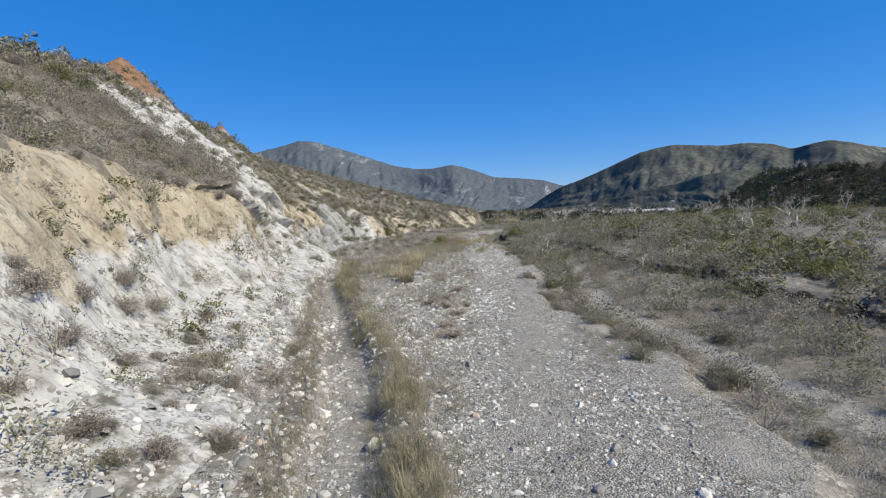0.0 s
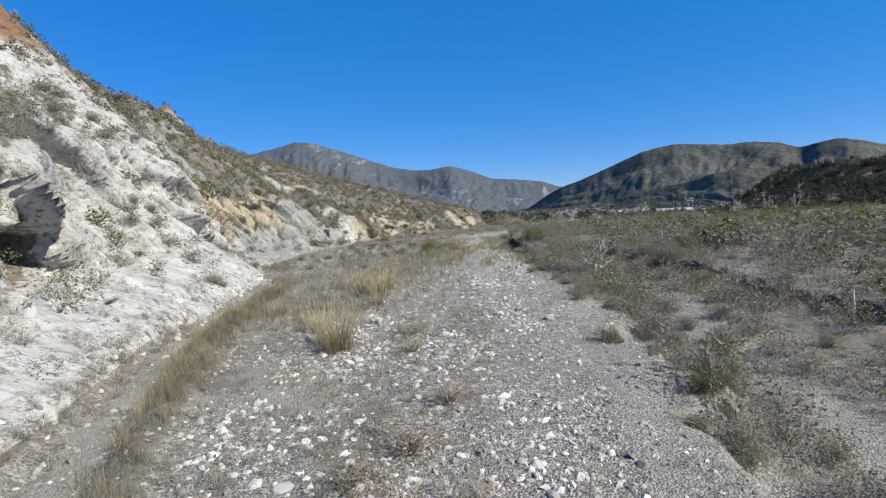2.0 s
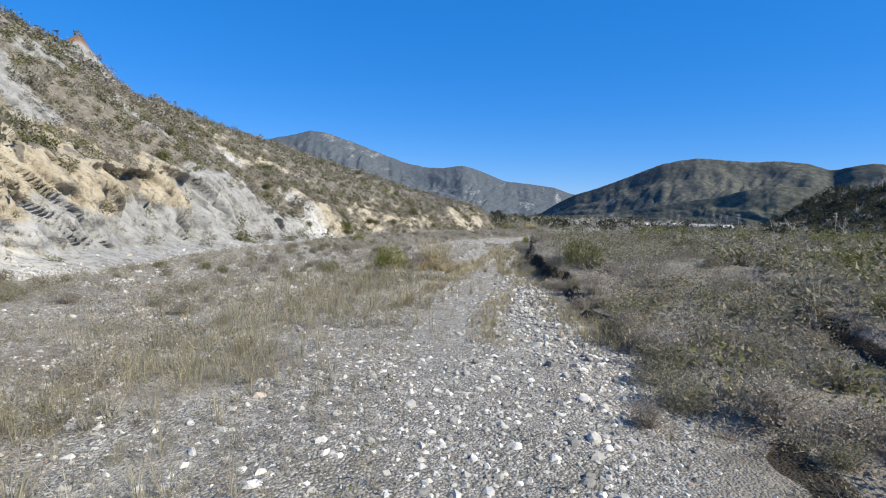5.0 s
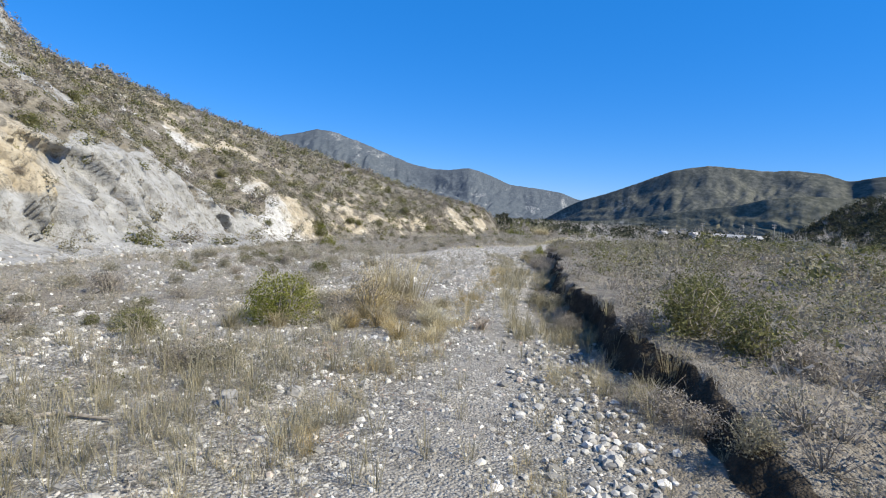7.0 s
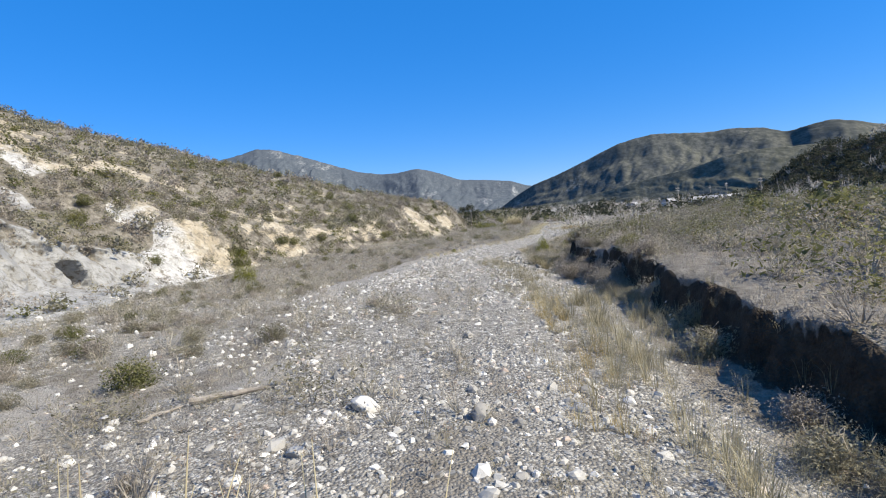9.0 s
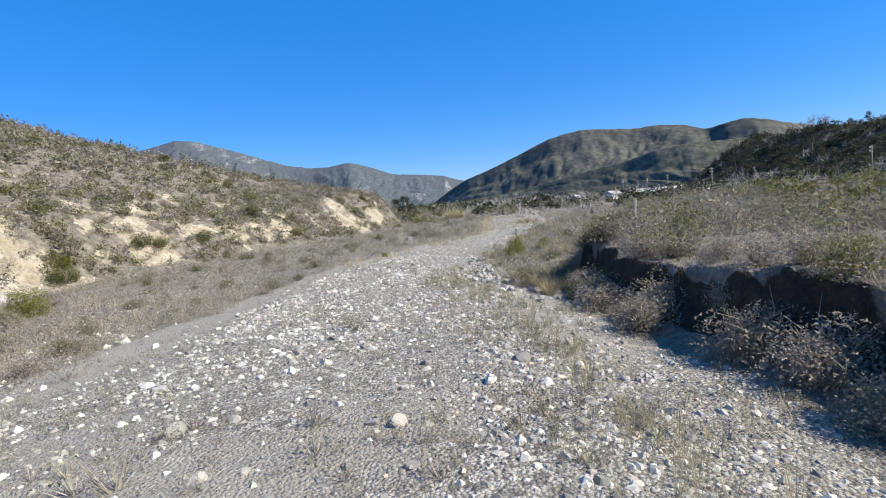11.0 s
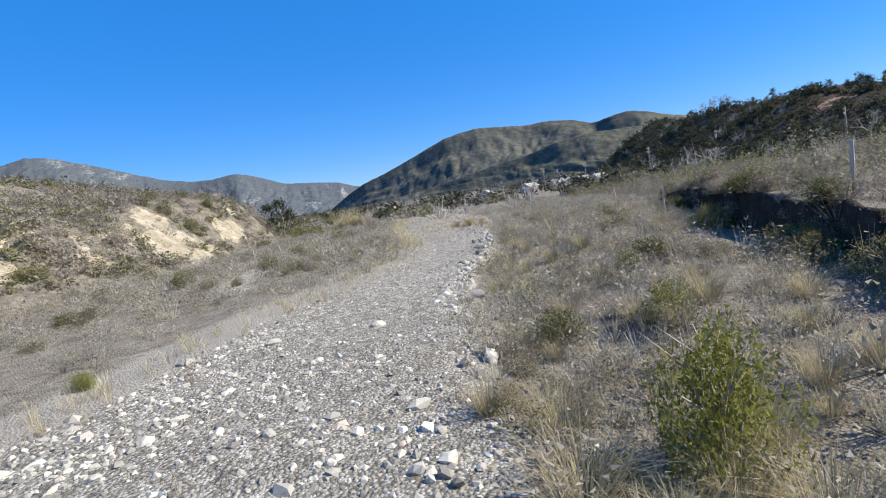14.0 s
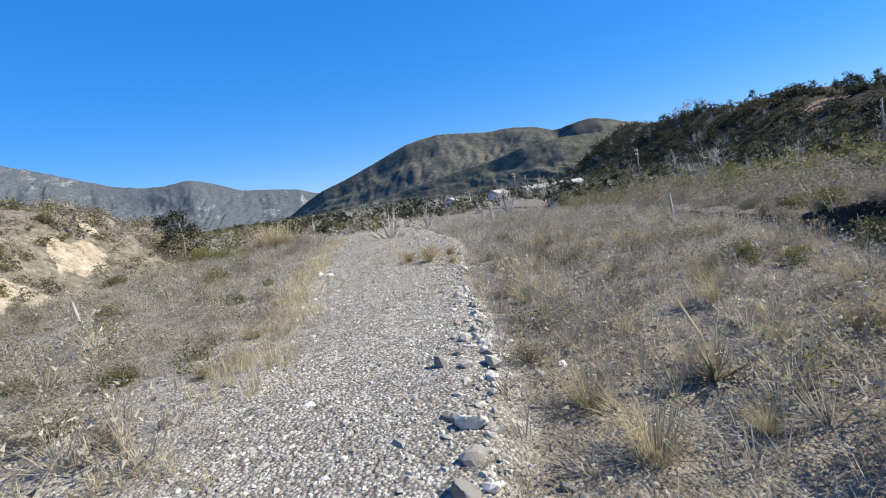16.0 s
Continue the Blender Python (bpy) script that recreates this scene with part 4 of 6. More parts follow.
def rough_stone(seed):
    """An angular boulder of radius 1: a lump cut by a dozen planes, edges worn round."""
    r = np.random.default_rng(seed)
    bm = bmesh.new()
    bmesh.ops.create_icosphere(bm, subdivisions=2, radius=1.25)
    for _ in range(11):
        n = Vector(r.normal(size=3)).normalized()
        cut = bmesh.ops.bisect_plane(bm, geom=bm.verts[:] + bm.edges[:] + bm.faces[:], plane_co=n * r.uniform(0.55, 0.95), plane_no=n, clear_outer=True)
        edges = [e for e in cut["geom_cut"] if isinstance(e, bmesh.types.BMEdge)]
        if edges:
            bmesh.ops.contextual_create(bm, geom=edges)
    bmesh.ops.triangulate(bm, faces=bm.faces[:])
    bmesh.ops.bevel(bm, geom=[e for e in bm.edges if e.is_manifold and e.calc_face_angle(0) > 0.35], offset=0.05, segments=1, affect="EDGES")
    bmesh.ops.triangulate(bm, faces=bm.faces[:])
    bmesh.ops.subdivide_edges(bm, edges=[e for e in bm.edges if e.calc_length() > 0.3], cuts=1)
    bmesh.ops.triangulate(bm, faces=bm.faces[:])
    for v in bm.verts:
        v.co += Vector(r.normal(0, 0.022, 3))
        v.co = Vector((v.co.x, v.co.y * 0.8, v.co.z * 0.68))
    return bm


def stone_heap(name, x, y, lo, hi, label):
    size = np.clip(rng.lognormal(math.log(lo * hi) / 2, 0.4, len(x)), lo, hi)
    scatter(name, HEAP_STONES, on_land(x, y, 0.0) + np.array([0, 0, 1.0]) * (size * 0.25)[:, None], size, [MAT_STONE], label, "stones", tilt=0.6, flat=True)


HEAP_STONES = [stone_shape(490 + k) for k in range(8)]
y = np.concatenate([rng.normal(79.4, 1.3, 140), rng.normal(82.8, 1.0, 40), rng.normal(93.2, 0.5, 24), rng.normal(96.2, 0.7, 34), rng.normal(75.5, 2.0, 50)]) * PLAN
x = gravel_right(y) + np.where(y < 88 * PLAN, -0.4, 0.2) + rng.normal(0, 0.75, len(y))
stone_heap("broken_stones", x, y, 0.05, 0.18, "broken grey and white stones heaped at the road's edge")
y = rng.triangular(38, 45, 54, 950) * PLAN
x = bank_x(y) - rng.triangular(0.9, 2.4, 4.4, 950)
stone_heap("rubble_strip", x, y, 0.04, 0.13, "pale rubble strip between the gravel lane and the bank")
boulder_meshes = [bm_mesh("boulder", rough_stone(440 + k), MAT_STONE) for k in range(7)]


def boulder(x, y, size, r):
    ob = new("boulder", boulder_meshes[int(r.integers(0, 7))])
    ob.matrix_world = pose(x, y, float(height(x, y)) + size * 0.22, r.normal(0, 12), r.normal(0, 12), r.uniform(0, 360)) @ Matrix.Diagonal((size, size, size, 1))
    return tagged(ob, "pale weathered boulder lying on the gravel wash", "boulder", "boulders of the wash")


x, y = wash_points(900, 8, 190, 11, 8, rng)
for k in range(min(80, len(x))):
    boulder(float(x[k]), float(y[k]), float(np.clip(rng.lognormal(-2.0, 0.25), 0.1, 0.21)), rng)
# larger ones among the heaped stones
for k in range(34):
    yy = float(rng.normal(79.6, 1.8) if k < 30 else rng.uniform(90, 99)) * PLAN
    boulder(float(gravel_right(yy)) + float(rng.normal(-0.3, 0.6)), yy, float(np.clip(rng.lognormal(-2.0, 0.3), 0.09, 0.22)), rng)
for px, py, sz in ((-3.3, 78.0, 0.6), (-4.2, 77.8, 0.32), (-4.6, 75.8, 0.36), (-3.9, 78.4, 0.28)):
    boulder(px * PLAN, py * PLAN, sz * 0.62, rng)
for px, py, sz in ((-5.5, 27.0, 0.5), (-2.3, 27.6, 0.42), (-2.7, 27.7, 0.36), (-1.0, 27.0, 0.5), (-7.4, 58.9, 0.5), (-6.1, 58.4, 0.42), (-3.1, 61.2, 0.4), (-3.7, 76.9, 0.6), (-4.0, 75.6, 0.45),
                   (-1.7, 83.0, 0.42), (-0.6, 82.6, 0.35), (-2.7, 89.4, 0.4), (-3.6, 86.0, 0.4), (-4.4, 83.0, 0.4), (-6.6, 46.8, 0.5), (-2.6, 8.0, 0.5)):
    boulder(px * PLAN, py * PLAN, sz * 0.62, rng)


# ---- scrub ----
def spots(n, x0, x1, y0, y1, chance, r):
    y = r.uniform(y0, y1, n)
    a, b = x0(y) if callable(x0) else x0 + 0 * y, x1(y) if callable(x1) else x1 + 0 * y
    x = a + (b - a) * r.random(n)
    keep = r.random(n) < chance(x, y)
    return x[keep], y[keep]


def thick(x, y):
    """How closely shrubs stand on the bench."""
    p = y / PLAN
    db = x - bank_x(y)
    open_ground = smooth(0.36, 0.56, fbm(x / 7, y / 7, 501, 3))
    near = 0.4 * smooth(9, 3, db)
    early = smooth(40, 32, p)
    gully = smooth(1.4, 0.7, np.abs(db - 3.4 - 2.2 * (fbm(y / 7, y * 0, 118, 2) - 0.5))) * early
    clump = smooth(0.42, 0.56, fbm(x / 4.5, y / 4.5, 503, 2))
    return np.clip(0.5 + near + 0.5 * open_ground, 0, 1) * (1 - early * (1 - clump) * 0.25) * (1 - 0.95 * gully) * (1 - 0.4 * smooth(46, 52, p) * smooth(100, 90, p)) * smooth(-0.2, 0.8, db + 0.6 * smooth(42, 32, p)) * (1 - 0.55 * smooth(4.0, 1.5, db) * smooth(53, 57, p) * smooth(76, 71, p))


dry_near = [shrub_shape(600 + k, 150, 0.048, 46, 0.75, 0.009) for k in range(6)]
sage_near = [shrub_shape(620 + k, 200, 0.056, 18, 0.85, 0.009) for k in range(6)]
dry_far = [shrub_shape(640 + k, 100, 0.1, 12, 0.75, 0.012) for k in range(6)]
sage_far = [shrub_shape(660 + k, 112, 0.115, 4, 0.85, 0.012) for k in range(6)]
tiny_far = [shrub_shape(680 + k, 62, 0.165, 4, 0.8, 0.016) for k in range(6)]

x, y = spots(8200, lambda q: bank_x(q) - 0.6, lambda q: bank_x(q) + 30, 4, 235, thick, rng)
kind = rng.random(len(x)) + 0.5 * (fbm(x / 15, y / 15, 511, 2) - 0.5) + 0.12 * smooth(7, 14, x - bank_x(y))
tall_zone = (1 + 0.4 * smooth(8, 14, y / PLAN)) * rng.lognormal(-0.05, 0.25, len(y))
beside = x - bank_x(y) < 13
for name, sel, full, light, mat, lo, hi, label in (("dry_scrub", kind < 0.5, dry_near, dry_far, MAT_DRY, 0.45, 1.0, "grey-brown leafless dry scrub on the bench"),
                                                   ("sage_scrub", (kind >= 0.5) & (kind < 0.94), sage_near, sage_far, MAT_SAGE, 0.5, 1.1, "grey-green sage scrub on the bench"),
                                                   ("olive_scrub", kind >= 0.94, sage_near, sage_far, MAT_OLIVE, 0.6, 1.3, "olive-green bushes among the dry scrub")):
    for where_to, shapes in ((beside, full), (~beside, light)):
        s = sel & where_to
        scatter(name, shapes, on_land(x[s], y[s]), rng.uniform(lo, hi, s.sum()) * tall_zone[s], [MAT_TWIG, mat], label, "scrub", tilt=0.08)
x, y = spots(7600, lambda q: bank_x(q) + 28, lambda q: bank_x(q) * 0 + 150, 10, 420, lambda a, b: 0.85 * smooth(1.25, 0.9, a / ridge_foot(b)), rng)
kind = rng.random(len(x)) + 0.6 * (fbm(x / 30, y / 30, 513, 2) - 0.5)
scatter("far_dry_scrub", dry_far, on_land(x[kind < 0.45], y[kind < 0.45]), rng.uniform(0.6, 1.3, (kind < 0.45).sum()), [MAT_TWIG, MAT_DRY], "dry brown scrub across the valley floor", "scrub")
sel = (kind >= 0.45) & (kind < 0.8)
scatter("far_sage_scrub", sage_far, on_land(x[sel], y[sel]), rng.uniform(0.7, 1.6, sel.sum()), [MAT_TWIG, MAT_SAGE], "grey-green brush across the valley floor", "scrub")
sel = kind >= 0.8
scatter("far_olive_scrub", sage_far, on_land(x[sel], y[sel]), rng.uniform(0.9, 2.2, sel.sum()), [MAT_TWIG, MAT_OLIVE], "olive-green willow brush across the valley floor", "scrub")


# hillside
def hill_chance(x, y):
    z = bare_rock(x, y, 0)[:, 0]
    p = y / PLAN
    return np.clip(1.05 - 0.95 * z, 0.16 + 0.14 * smooth(48, 44, p) + 0.34 * smooth(87, 91, p), 1.0)


x, y = spots(13500, lambda q: foot_x(q) - 1.0, lambda q: crest_x(q) - 12, 8, 330, hill_chance, rng)
near = foot_x(y) - x < 26
kind = rng.random(len(x)) + 0.4 * (fbm(x / 10, y / 10, 521, 2) - 0.5)
for tag, part_sel, d_s, s_s in (("cliff", near & (y < 75), dry_near, sage_near), ("hill", near & (y >= 75), dry_far, sage_far), ("upper", ~near, tiny_far, tiny_far)):
    sel = part_sel & (kind < 0.36)
    scatter(tag + "_dry_scrub", d_s, on_land(x[sel], y[sel], 0.12), np.clip(rng.lognormal(-0.1, 0.4, sel.sum()), 0.4, 2.2), [MAT_TWIG, MAT_DRY], "dry grey-brown brush on the hillside", "scrub")
    sel = part_sel & (kind >= 0.36) & (kind < 0.74)
    scatter(tag + "_sage_scrub", s_s, on_land(x[sel], y[sel], 0.12), np.clip(rng.lognormal(0.0, 0.4, sel.sum()), 0.5, 2.4), [MAT_TWIG, MAT_SAGE], "grey-green sage brush on the hillside", "scrub")
    sel = part_sel & (kind >= 0.74)
    scatter(tag + "_green_scrub", s_s, on_land(x[sel], y[sel], 0.12), rng.uniform(0.6, 1.4, sel.sum()), [MAT_TWIG, MAT_OLIVE], "dark olive chaparral on the hillside", "scrub")

# brush of the low bluff at the bend and of the flats beyond
x, y = spots(2500, lambda q: foot_x(q) - 0.3, lambda q: foot_x(q) - 20, 84 * PLAN, 150 * PLAN, lambda a, b: np.clip(1.0 - 0.85 * bare_rock(a, b, 0)[:, 0], 0, 1) * (0.45 + 0.55 * smooth(0.4, 0.5, fbm(a / 2.2, b / 2.2, 533, 2))), rng)
k = rng.random(len(x))
for name, sel, mat, label in (("bluff_dry_scrub", k < 0.55, MAT_DRY, "grey-brown brush on the low pale bluff"), ("bluff_sage_scrub", (k >= 0.55) & (k < 0.85), MAT_SAGE, "grey-green brush on the low pale bluff"), ("bluff_olive_scrub", k >= 0.85, MAT_OLIVE, "olive brush on the low pale bluff")):
    scatter(name, dry_far if mat is MAT_DRY else sage_far, on_land(x[sel], y[sel], 0.06), np.clip(rng.lognormal(-0.25, 0.38, sel.sum()), 0.35, 1.6), [MAT_TWIG, mat], label, "scrub")
x, y = spots(2600, lambda q: foot_x(q) - 70, lambda q: road_x(q) + 10, 245, 760, lambda a, b: 0.8 + 0 * a, rng)
k = rng.random(len(x))
scatter("distant_dry_scrub", tiny_far, on_land(x[k < 0.5], y[k < 0.5]), rng.uniform(0.7, 1.9, (k < 0.5).sum()), [MAT_TWIG, MAT_DRY], "dry brush on the far flats", "scrub")
scatter("distant_olive_scrub", tiny_far, on_land(x[k >= 0.5], y[k >= 0.5]), rng.uniform(0.8, 2.4, (k >= 0.5).sum()), [MAT_TWIG, MAT_OLIVE], "olive brush on the far flats", "scrub")

# shrubs dotted over the white slope above the cliff
x, y = spots(1500, lambda q: foot_x(q) - 3.5, lambda q: crest_x(q) + 1, 8 * PLAN, 52 * PLAN, lambda a, b: 0.4 + 0.6 * smooth(0.42, 0.6, fbm(a / 6, b / 6, 531, 2)), rng)
k = rng.random(len(x))
scatter("slope_dry_scrub", tiny_far, on_land(x[k < 0.6], y[k < 0.6], 0.06), np.clip(rng.lognormal(-0.9, 0.4, (k < 0.6).sum()), 0.2, 1.0), [MAT_TWIG, MAT_DRY], "brown shrubs dotted over the white slope", "scrub")
scatter("slope_dark_scrub", tiny_far, on_land(x[k >= 0.6], y[k >= 0.6], 0.06), np.clip(rng.lognormal(-0.8, 0.4, (k >= 0.6).sum()), 0.2, 1.1), [MAT_TWIG, MAT_OLIVE], "dark olive shrubs dotted over the white slope", "scrub")

# low brush along the cliff's foot
y = rng.uniform(9, 27, 230) * PLAN
x = foot_x(y) + rng.normal(0.1, 0.5, 230)
scatter("foot_brush", dry_near, on_land(x, y, 0.05), np.clip(rng.lognormal(-0.85, 0.35, 230), 0.2, 0.8), [MAT_TWIG, MAT_DRY], "low grey-brown brush along the foot of the white cliff", "scrub")

# thick brush on the brow of the tan face
x, y = spots(520, lambda q: foot_x(q) - 8.5, lambda q: foot_x(q) - 26, 13 * PLAN, 33 * PLAN, lambda a, b: 0.35 + 0.65 * smooth(0.4, 0.55, fbm(a / 5, b / 5, 535, 2)), rng)
k = rng.random(len(x))
scatter("brow_dry_scrub", dry_near, on_land(x[k < 0.7], y[k < 0.7], 0.1), rng.uniform(0.6, 1.5, (k < 0.7).sum()), [MAT_TWIG, MAT_DRY], "brown brush on the brow of the tan cliff", "scrub")
scatter("brow_sage_scrub", sage_near, on_land(x[k >= 0.7], y[k >= 0.7], 0.1), rng.uniform(0.5, 1.2, (k >= 0.7).sum()), [MAT_TWIG, MAT_SAGE], "grey-green brush on the brow of the tan cliff", "scrub")

# fallen rubble along the cliff's foot
y = rng.uniform(4, 92, 1500) * PLAN
x = foot_x(y) + rng.normal(-0.2, 0.9, 1500)
scatter("rubble", [stone_shape(470 + k) for k in range(5)], on_land(x, y, 0.0), np.clip(rng.lognormal(-2.2, 0.5, 1500), 0.05, 0.4), [MAT_STONE], "pale crumbled rubble at the cliff's foot", "rubble", tilt=0.5, flat=True)

y = rng.uniform(3, 19, 2400) * PLAN
x = foot_x(y) - rng.uniform(-0.6, 1.0, 2400) * apron_w(y) * 1.2
scatter("scree", [stone_shape(475 + k) for k in range(4)] + [chip_shape(480 + k) for k in range(4)], on_land(x, y, 0.0), np.clip(rng.lognormal(-2.5, 0.55, 2400), 0.04, 0.4), [MAT_STONE], "grey broken rubble on the scree below the cliff", "rubble", tilt=0.5, flat=True)

# weeds and dry grass on the wash
weeds = [shrub_shape(700 + k, 42, 0.085, 18, 1.2, 0.013) for k in range(7)]
tufts = [tuft_shape(720 + k, 22, 0.55, 0.0055, 0.4) for k in range(5)]
x, y = spots(9500, lambda q: np.maximum(foot_x(q) + 0.4, road_x(q) - 26), bank_x, 4, 235, lambda a, b: np.clip(0.42 + wash_zone(a, b)[:, 2], 0, 1) * smooth(1.2, 2.2, np.abs(a - road_x(b)) + 1.6 * smooth(86, 78, b / PLAN)), rng)
k = rng.random(len(x))
scatter("weeds", weeds, on_land(x[k < 0.5], y[k < 0.5], 0.02), rng.uniform(0.14, 0.38, (k < 0.5).sum()), [MAT_TWIG, MAT_SAGE], "small grey-green weeds between the stones", "weeds")
scatter("dry_weeds", weeds, on_land(x[(k >= 0.5) & (k < 0.75)], y[(k >= 0.5) & (k < 0.75)], 0.02), rng.uniform(0.15, 0.45, ((k >= 0.5) & (k < 0.75)).sum()), [MAT_TWIG, MAT_DRY], "dead brown weeds between the stones", "weeds")
sel = (k >= 0.75) & (k < 0.95)
scatter("grass_tufts", tufts, on_land(x[sel], y[sel], 0.02), rng.uniform(0.25, 0.6, sel.sum()), [MAT_GRASS, MAT_GRASS], "dry grass tufts on the wash", "grass")
sel = k >= 0.95
scatter("rust_weeds", weeds, on_land(x[sel], y[sel], 0.02), rng.uniform(0.2, 0.4, sel.sum()), [MAT_TWIG, MAT_RUST], "low rust-red dry weeds", "weeds")


x, y = spots(8200, lambda q: track_x(q) + 2.2, lambda q: road_x(q) + 1.5, 5, 95, lambda a, b: np.clip(0.3 + 0.7 * smooth(0.36, 0.56, fbm(a / 3, b / 3, 571, 3)), 0, 1) * smooth(1.0, 2.0, np.abs(a - road_x(b) - 0.3)), rng)
k = rng.random(len(x))
for name, lo, hi, mat, label in (("bar_weeds", 0.0, 0.3, MAT_SAGE, "small grey-green weeds among the stones of the bar"), ("bar_pale_weeds", 0.3, 0.55, MAT_WEED, "pale dead weeds among the stones of the bar"), ("bar_dry_weeds", 0.55, 0.76, MAT_DRY, "dead brown weeds among the stones of the bar"),
                                 ("bar_olive_weeds", 0.76, 0.86, MAT_OLIVE, "small olive weeds among the stones of the bar"), ("bar_rust_weeds", 0.86, 1.0, MAT_RUST, "low rust-red weeds among the stones of the bar")):
    sel = (k >= lo) & (k < hi)
    scatter(name, weeds, on_land(x[sel], y[sel], 0.02), np.clip(rng.lognormal(-1.4, 0.4, sel.sum()), 0.12, 0.55), [MAT_WEEDTWIG, mat], label, "weeds")


def strip_grass(name, x0, spread, y0, y1, n, hi, mat, label, r=rng):
    y = r.uniform(y0, y1, n) * PLAN
    x = x0(y) + r.normal(0, spread, n)
    keep = (r.random(n) < 0.25 + smooth(0.35, 0.6, fbm(x / 2.5, y / 2.5, 541, 2))) & (x > foot_x(y) - 0.3) & (x < bank_x(y))
    x, y = x[keep], y[keep]
    return scatter(name, tufts, on_land(x, y, 0.02), r.uniform(0.4, 1.0, len(x)) * hi, [mat, mat], label, "grass")


strip_grass("track_grass", lambda q: track_x(q) + 1.95, 0.55, 2, 36, 2600, 1.0, MAT_GRASS, "dry yellow-green grass along the sand track")
strip_grass("cliff_grass", lambda q: track_x(q) - 1.75, 0.45, 2, 36, 700, 0.85, MAT_GRASS, "dry grass between cliff and track")
strip_grass("middle_grass", lambda q: track_x(q) * 0 - 15.5 + 0.06 * (q - 60), 2.8, 26, 50, 1900, 1.1, MAT_GRASS, "tall dry grass on the wash")
strip_grass("foot_grass", lambda q: foot_x(q) + 2.0, 1.4, 34, 100, 700, 0.9, MAT_GRASS, "dry grass at the cliff's foot")
strip_grass("road_grass", lambda q: road_x(q) - 2.4, 0.45, 43, 80, 620, 0.75, MAT_GRASS, "dry grass strip beside the gravel road")
strip_grass("orange_grass", lambda q: road_x(q) - 2.5, 0.4, 44, 66, 320, 0.75, MAT_OCHRE, "orange dry grass beside the gravel road")
strip_grass("edge_grass", lambda q: gravel_left(q) - 0.7, 0.6, 84, 128, 1500, 0.8, MAT_STRAW, "straw-coloured grass along the road's edge")
strip_grass("rut_grass", lambda q: road_x(q) + 2.1, 0.35, 40, 58, 420, 0.6, MAT_GRASS, "dry grass on the right of the gravel lane")
strip_grass("rut_orange_grass", lambda q: road_x(q) + 2.0, 0.35, 40, 54, 140, 0.55, MAT_OCHRE, "orange dry grass on the right of the gravel lane")
x, y = spots(1500, lambda q: road_x(q) - 4.5, lambda q: road_x(q) + 1.2, 66 * PLAN, 82 * PLAN, lambda a, b: smooth(0.44, 0.56, fbm(a / 2.4, b / 2.4, 581, 3)), rng)
k = rng.random(len(x))
scatter("cobble_grass", tufts, on_land(x[k < 0.5], y[k < 0.5], 0.02), rng.uniform(0.2, 0.5, (k < 0.5).sum()), [MAT_GRASS, MAT_GRASS], "thin dry grass among the cobbles", "grass")
scatter("cobble_weeds", weeds, on_land(x[k >= 0.5], y[k >= 0.5], 0.02), rng.uniform(0.15, 0.4, (k >= 0.5).sum()), [MAT_TWIG, MAT_SAGE], "grey-green weeds among the cobbles", "weeds")
strip_grass("lip_weeds", lambda q: bank_x(q) - 3.1, 0.45, 50, 66, 340, 1.15, MAT_GRASS, "tall pale weeds below the cut bank")
thin_tufts = [tuft_shape(730 + k, 14, 0.6, 0.009, 0.4) for k in range(5)]
x, y = spots(5200, lambda q: gravel_right(q) + 0.2, lambda q: bank_x(q) - 0.3, 76 * PLAN, 130 * PLAN, lambda a, b: (0.3 + 0.6 * smooth(0.38, 0.55, fbm(a / 3, b / 3, 573, 2))) * (1 - 0.6 * smooth(88, 82, b / PLAN)) * (1 - 0.9 * smooth(-4.0, -2.5, a - bank_x(b)) * smooth(98, 94, b / PLAN)), rng)
scatter("far_grass", thin_tufts, on_land(x, y, 0.02), rng.uniform(0.35, 0.95, len(x)), [MAT_WEED, MAT_WEED], "grey dry grass beside the gravel road", "grass")
x, y = spots(2600, lambda q: bank_x(q) + 0.1, lambda q: bank_x(q) + 8, 48 * PLAN, 80 * PLAN, lambda a, b: 0.3 + 0.7 * smooth(0.4, 0.55, fbm(a / 2.5, b / 2.5, 575, 2)), rng)
scatter("bench_grass", thin_tufts, on_land(x, y, 0.02), rng.uniform(0.2, 0.5, len(x)), [MAT_WEED, MAT_WEED], "short grey grass on the edge of the bench", "grass")
strip_grass("lane_grass", lambda q: road_x(q) + 0.5, 2.6, 103, 128, 800, 0.6, MAT_STRAW, "straw-yellow grass across the end of the gravel road")
strip_grass("lane_weeds", lambda q: road_x(q) + 0.3, 1.5, 98, 114, 420, 0.45, MAT_GRASS, "thin dry grass in the far gravel road")
strip_grass("bank_stems", lambda q: bank_x(q) - 1.2, 0.5, 40, 67, 520, 1.0, MAT_GRASS, "tall dry stems at the bank's foot")


x, y = spots(1700, lambda q: foot_x(q) + 0.3, lambda q: gravel_left(q) - 0.7, 86 * PLAN, 130 * PLAN, lambda a, b: (0.35 + 0.65 * smooth(0.4, 0.52, fbm(a / 3.5, b / 3.5, 577, 2))) * (1 - wash_zone(a, b)[:, 1]), rng)
x2, y2 = spots(1500, lambda q: gravel_right(q) + 0.35, lambda q: bank_x(q) - 0.5, 84 * PLAN, 122 * PLAN, lambda a, b: 0.12 + 0.88 * smooth(0.43, 0.55, fbm(a / 3.2, b / 3.2, 579, 2)), rng)
x, y = np.concatenate([x, x2]), np.concatenate([y, y2])
k = rng.random(len(x))
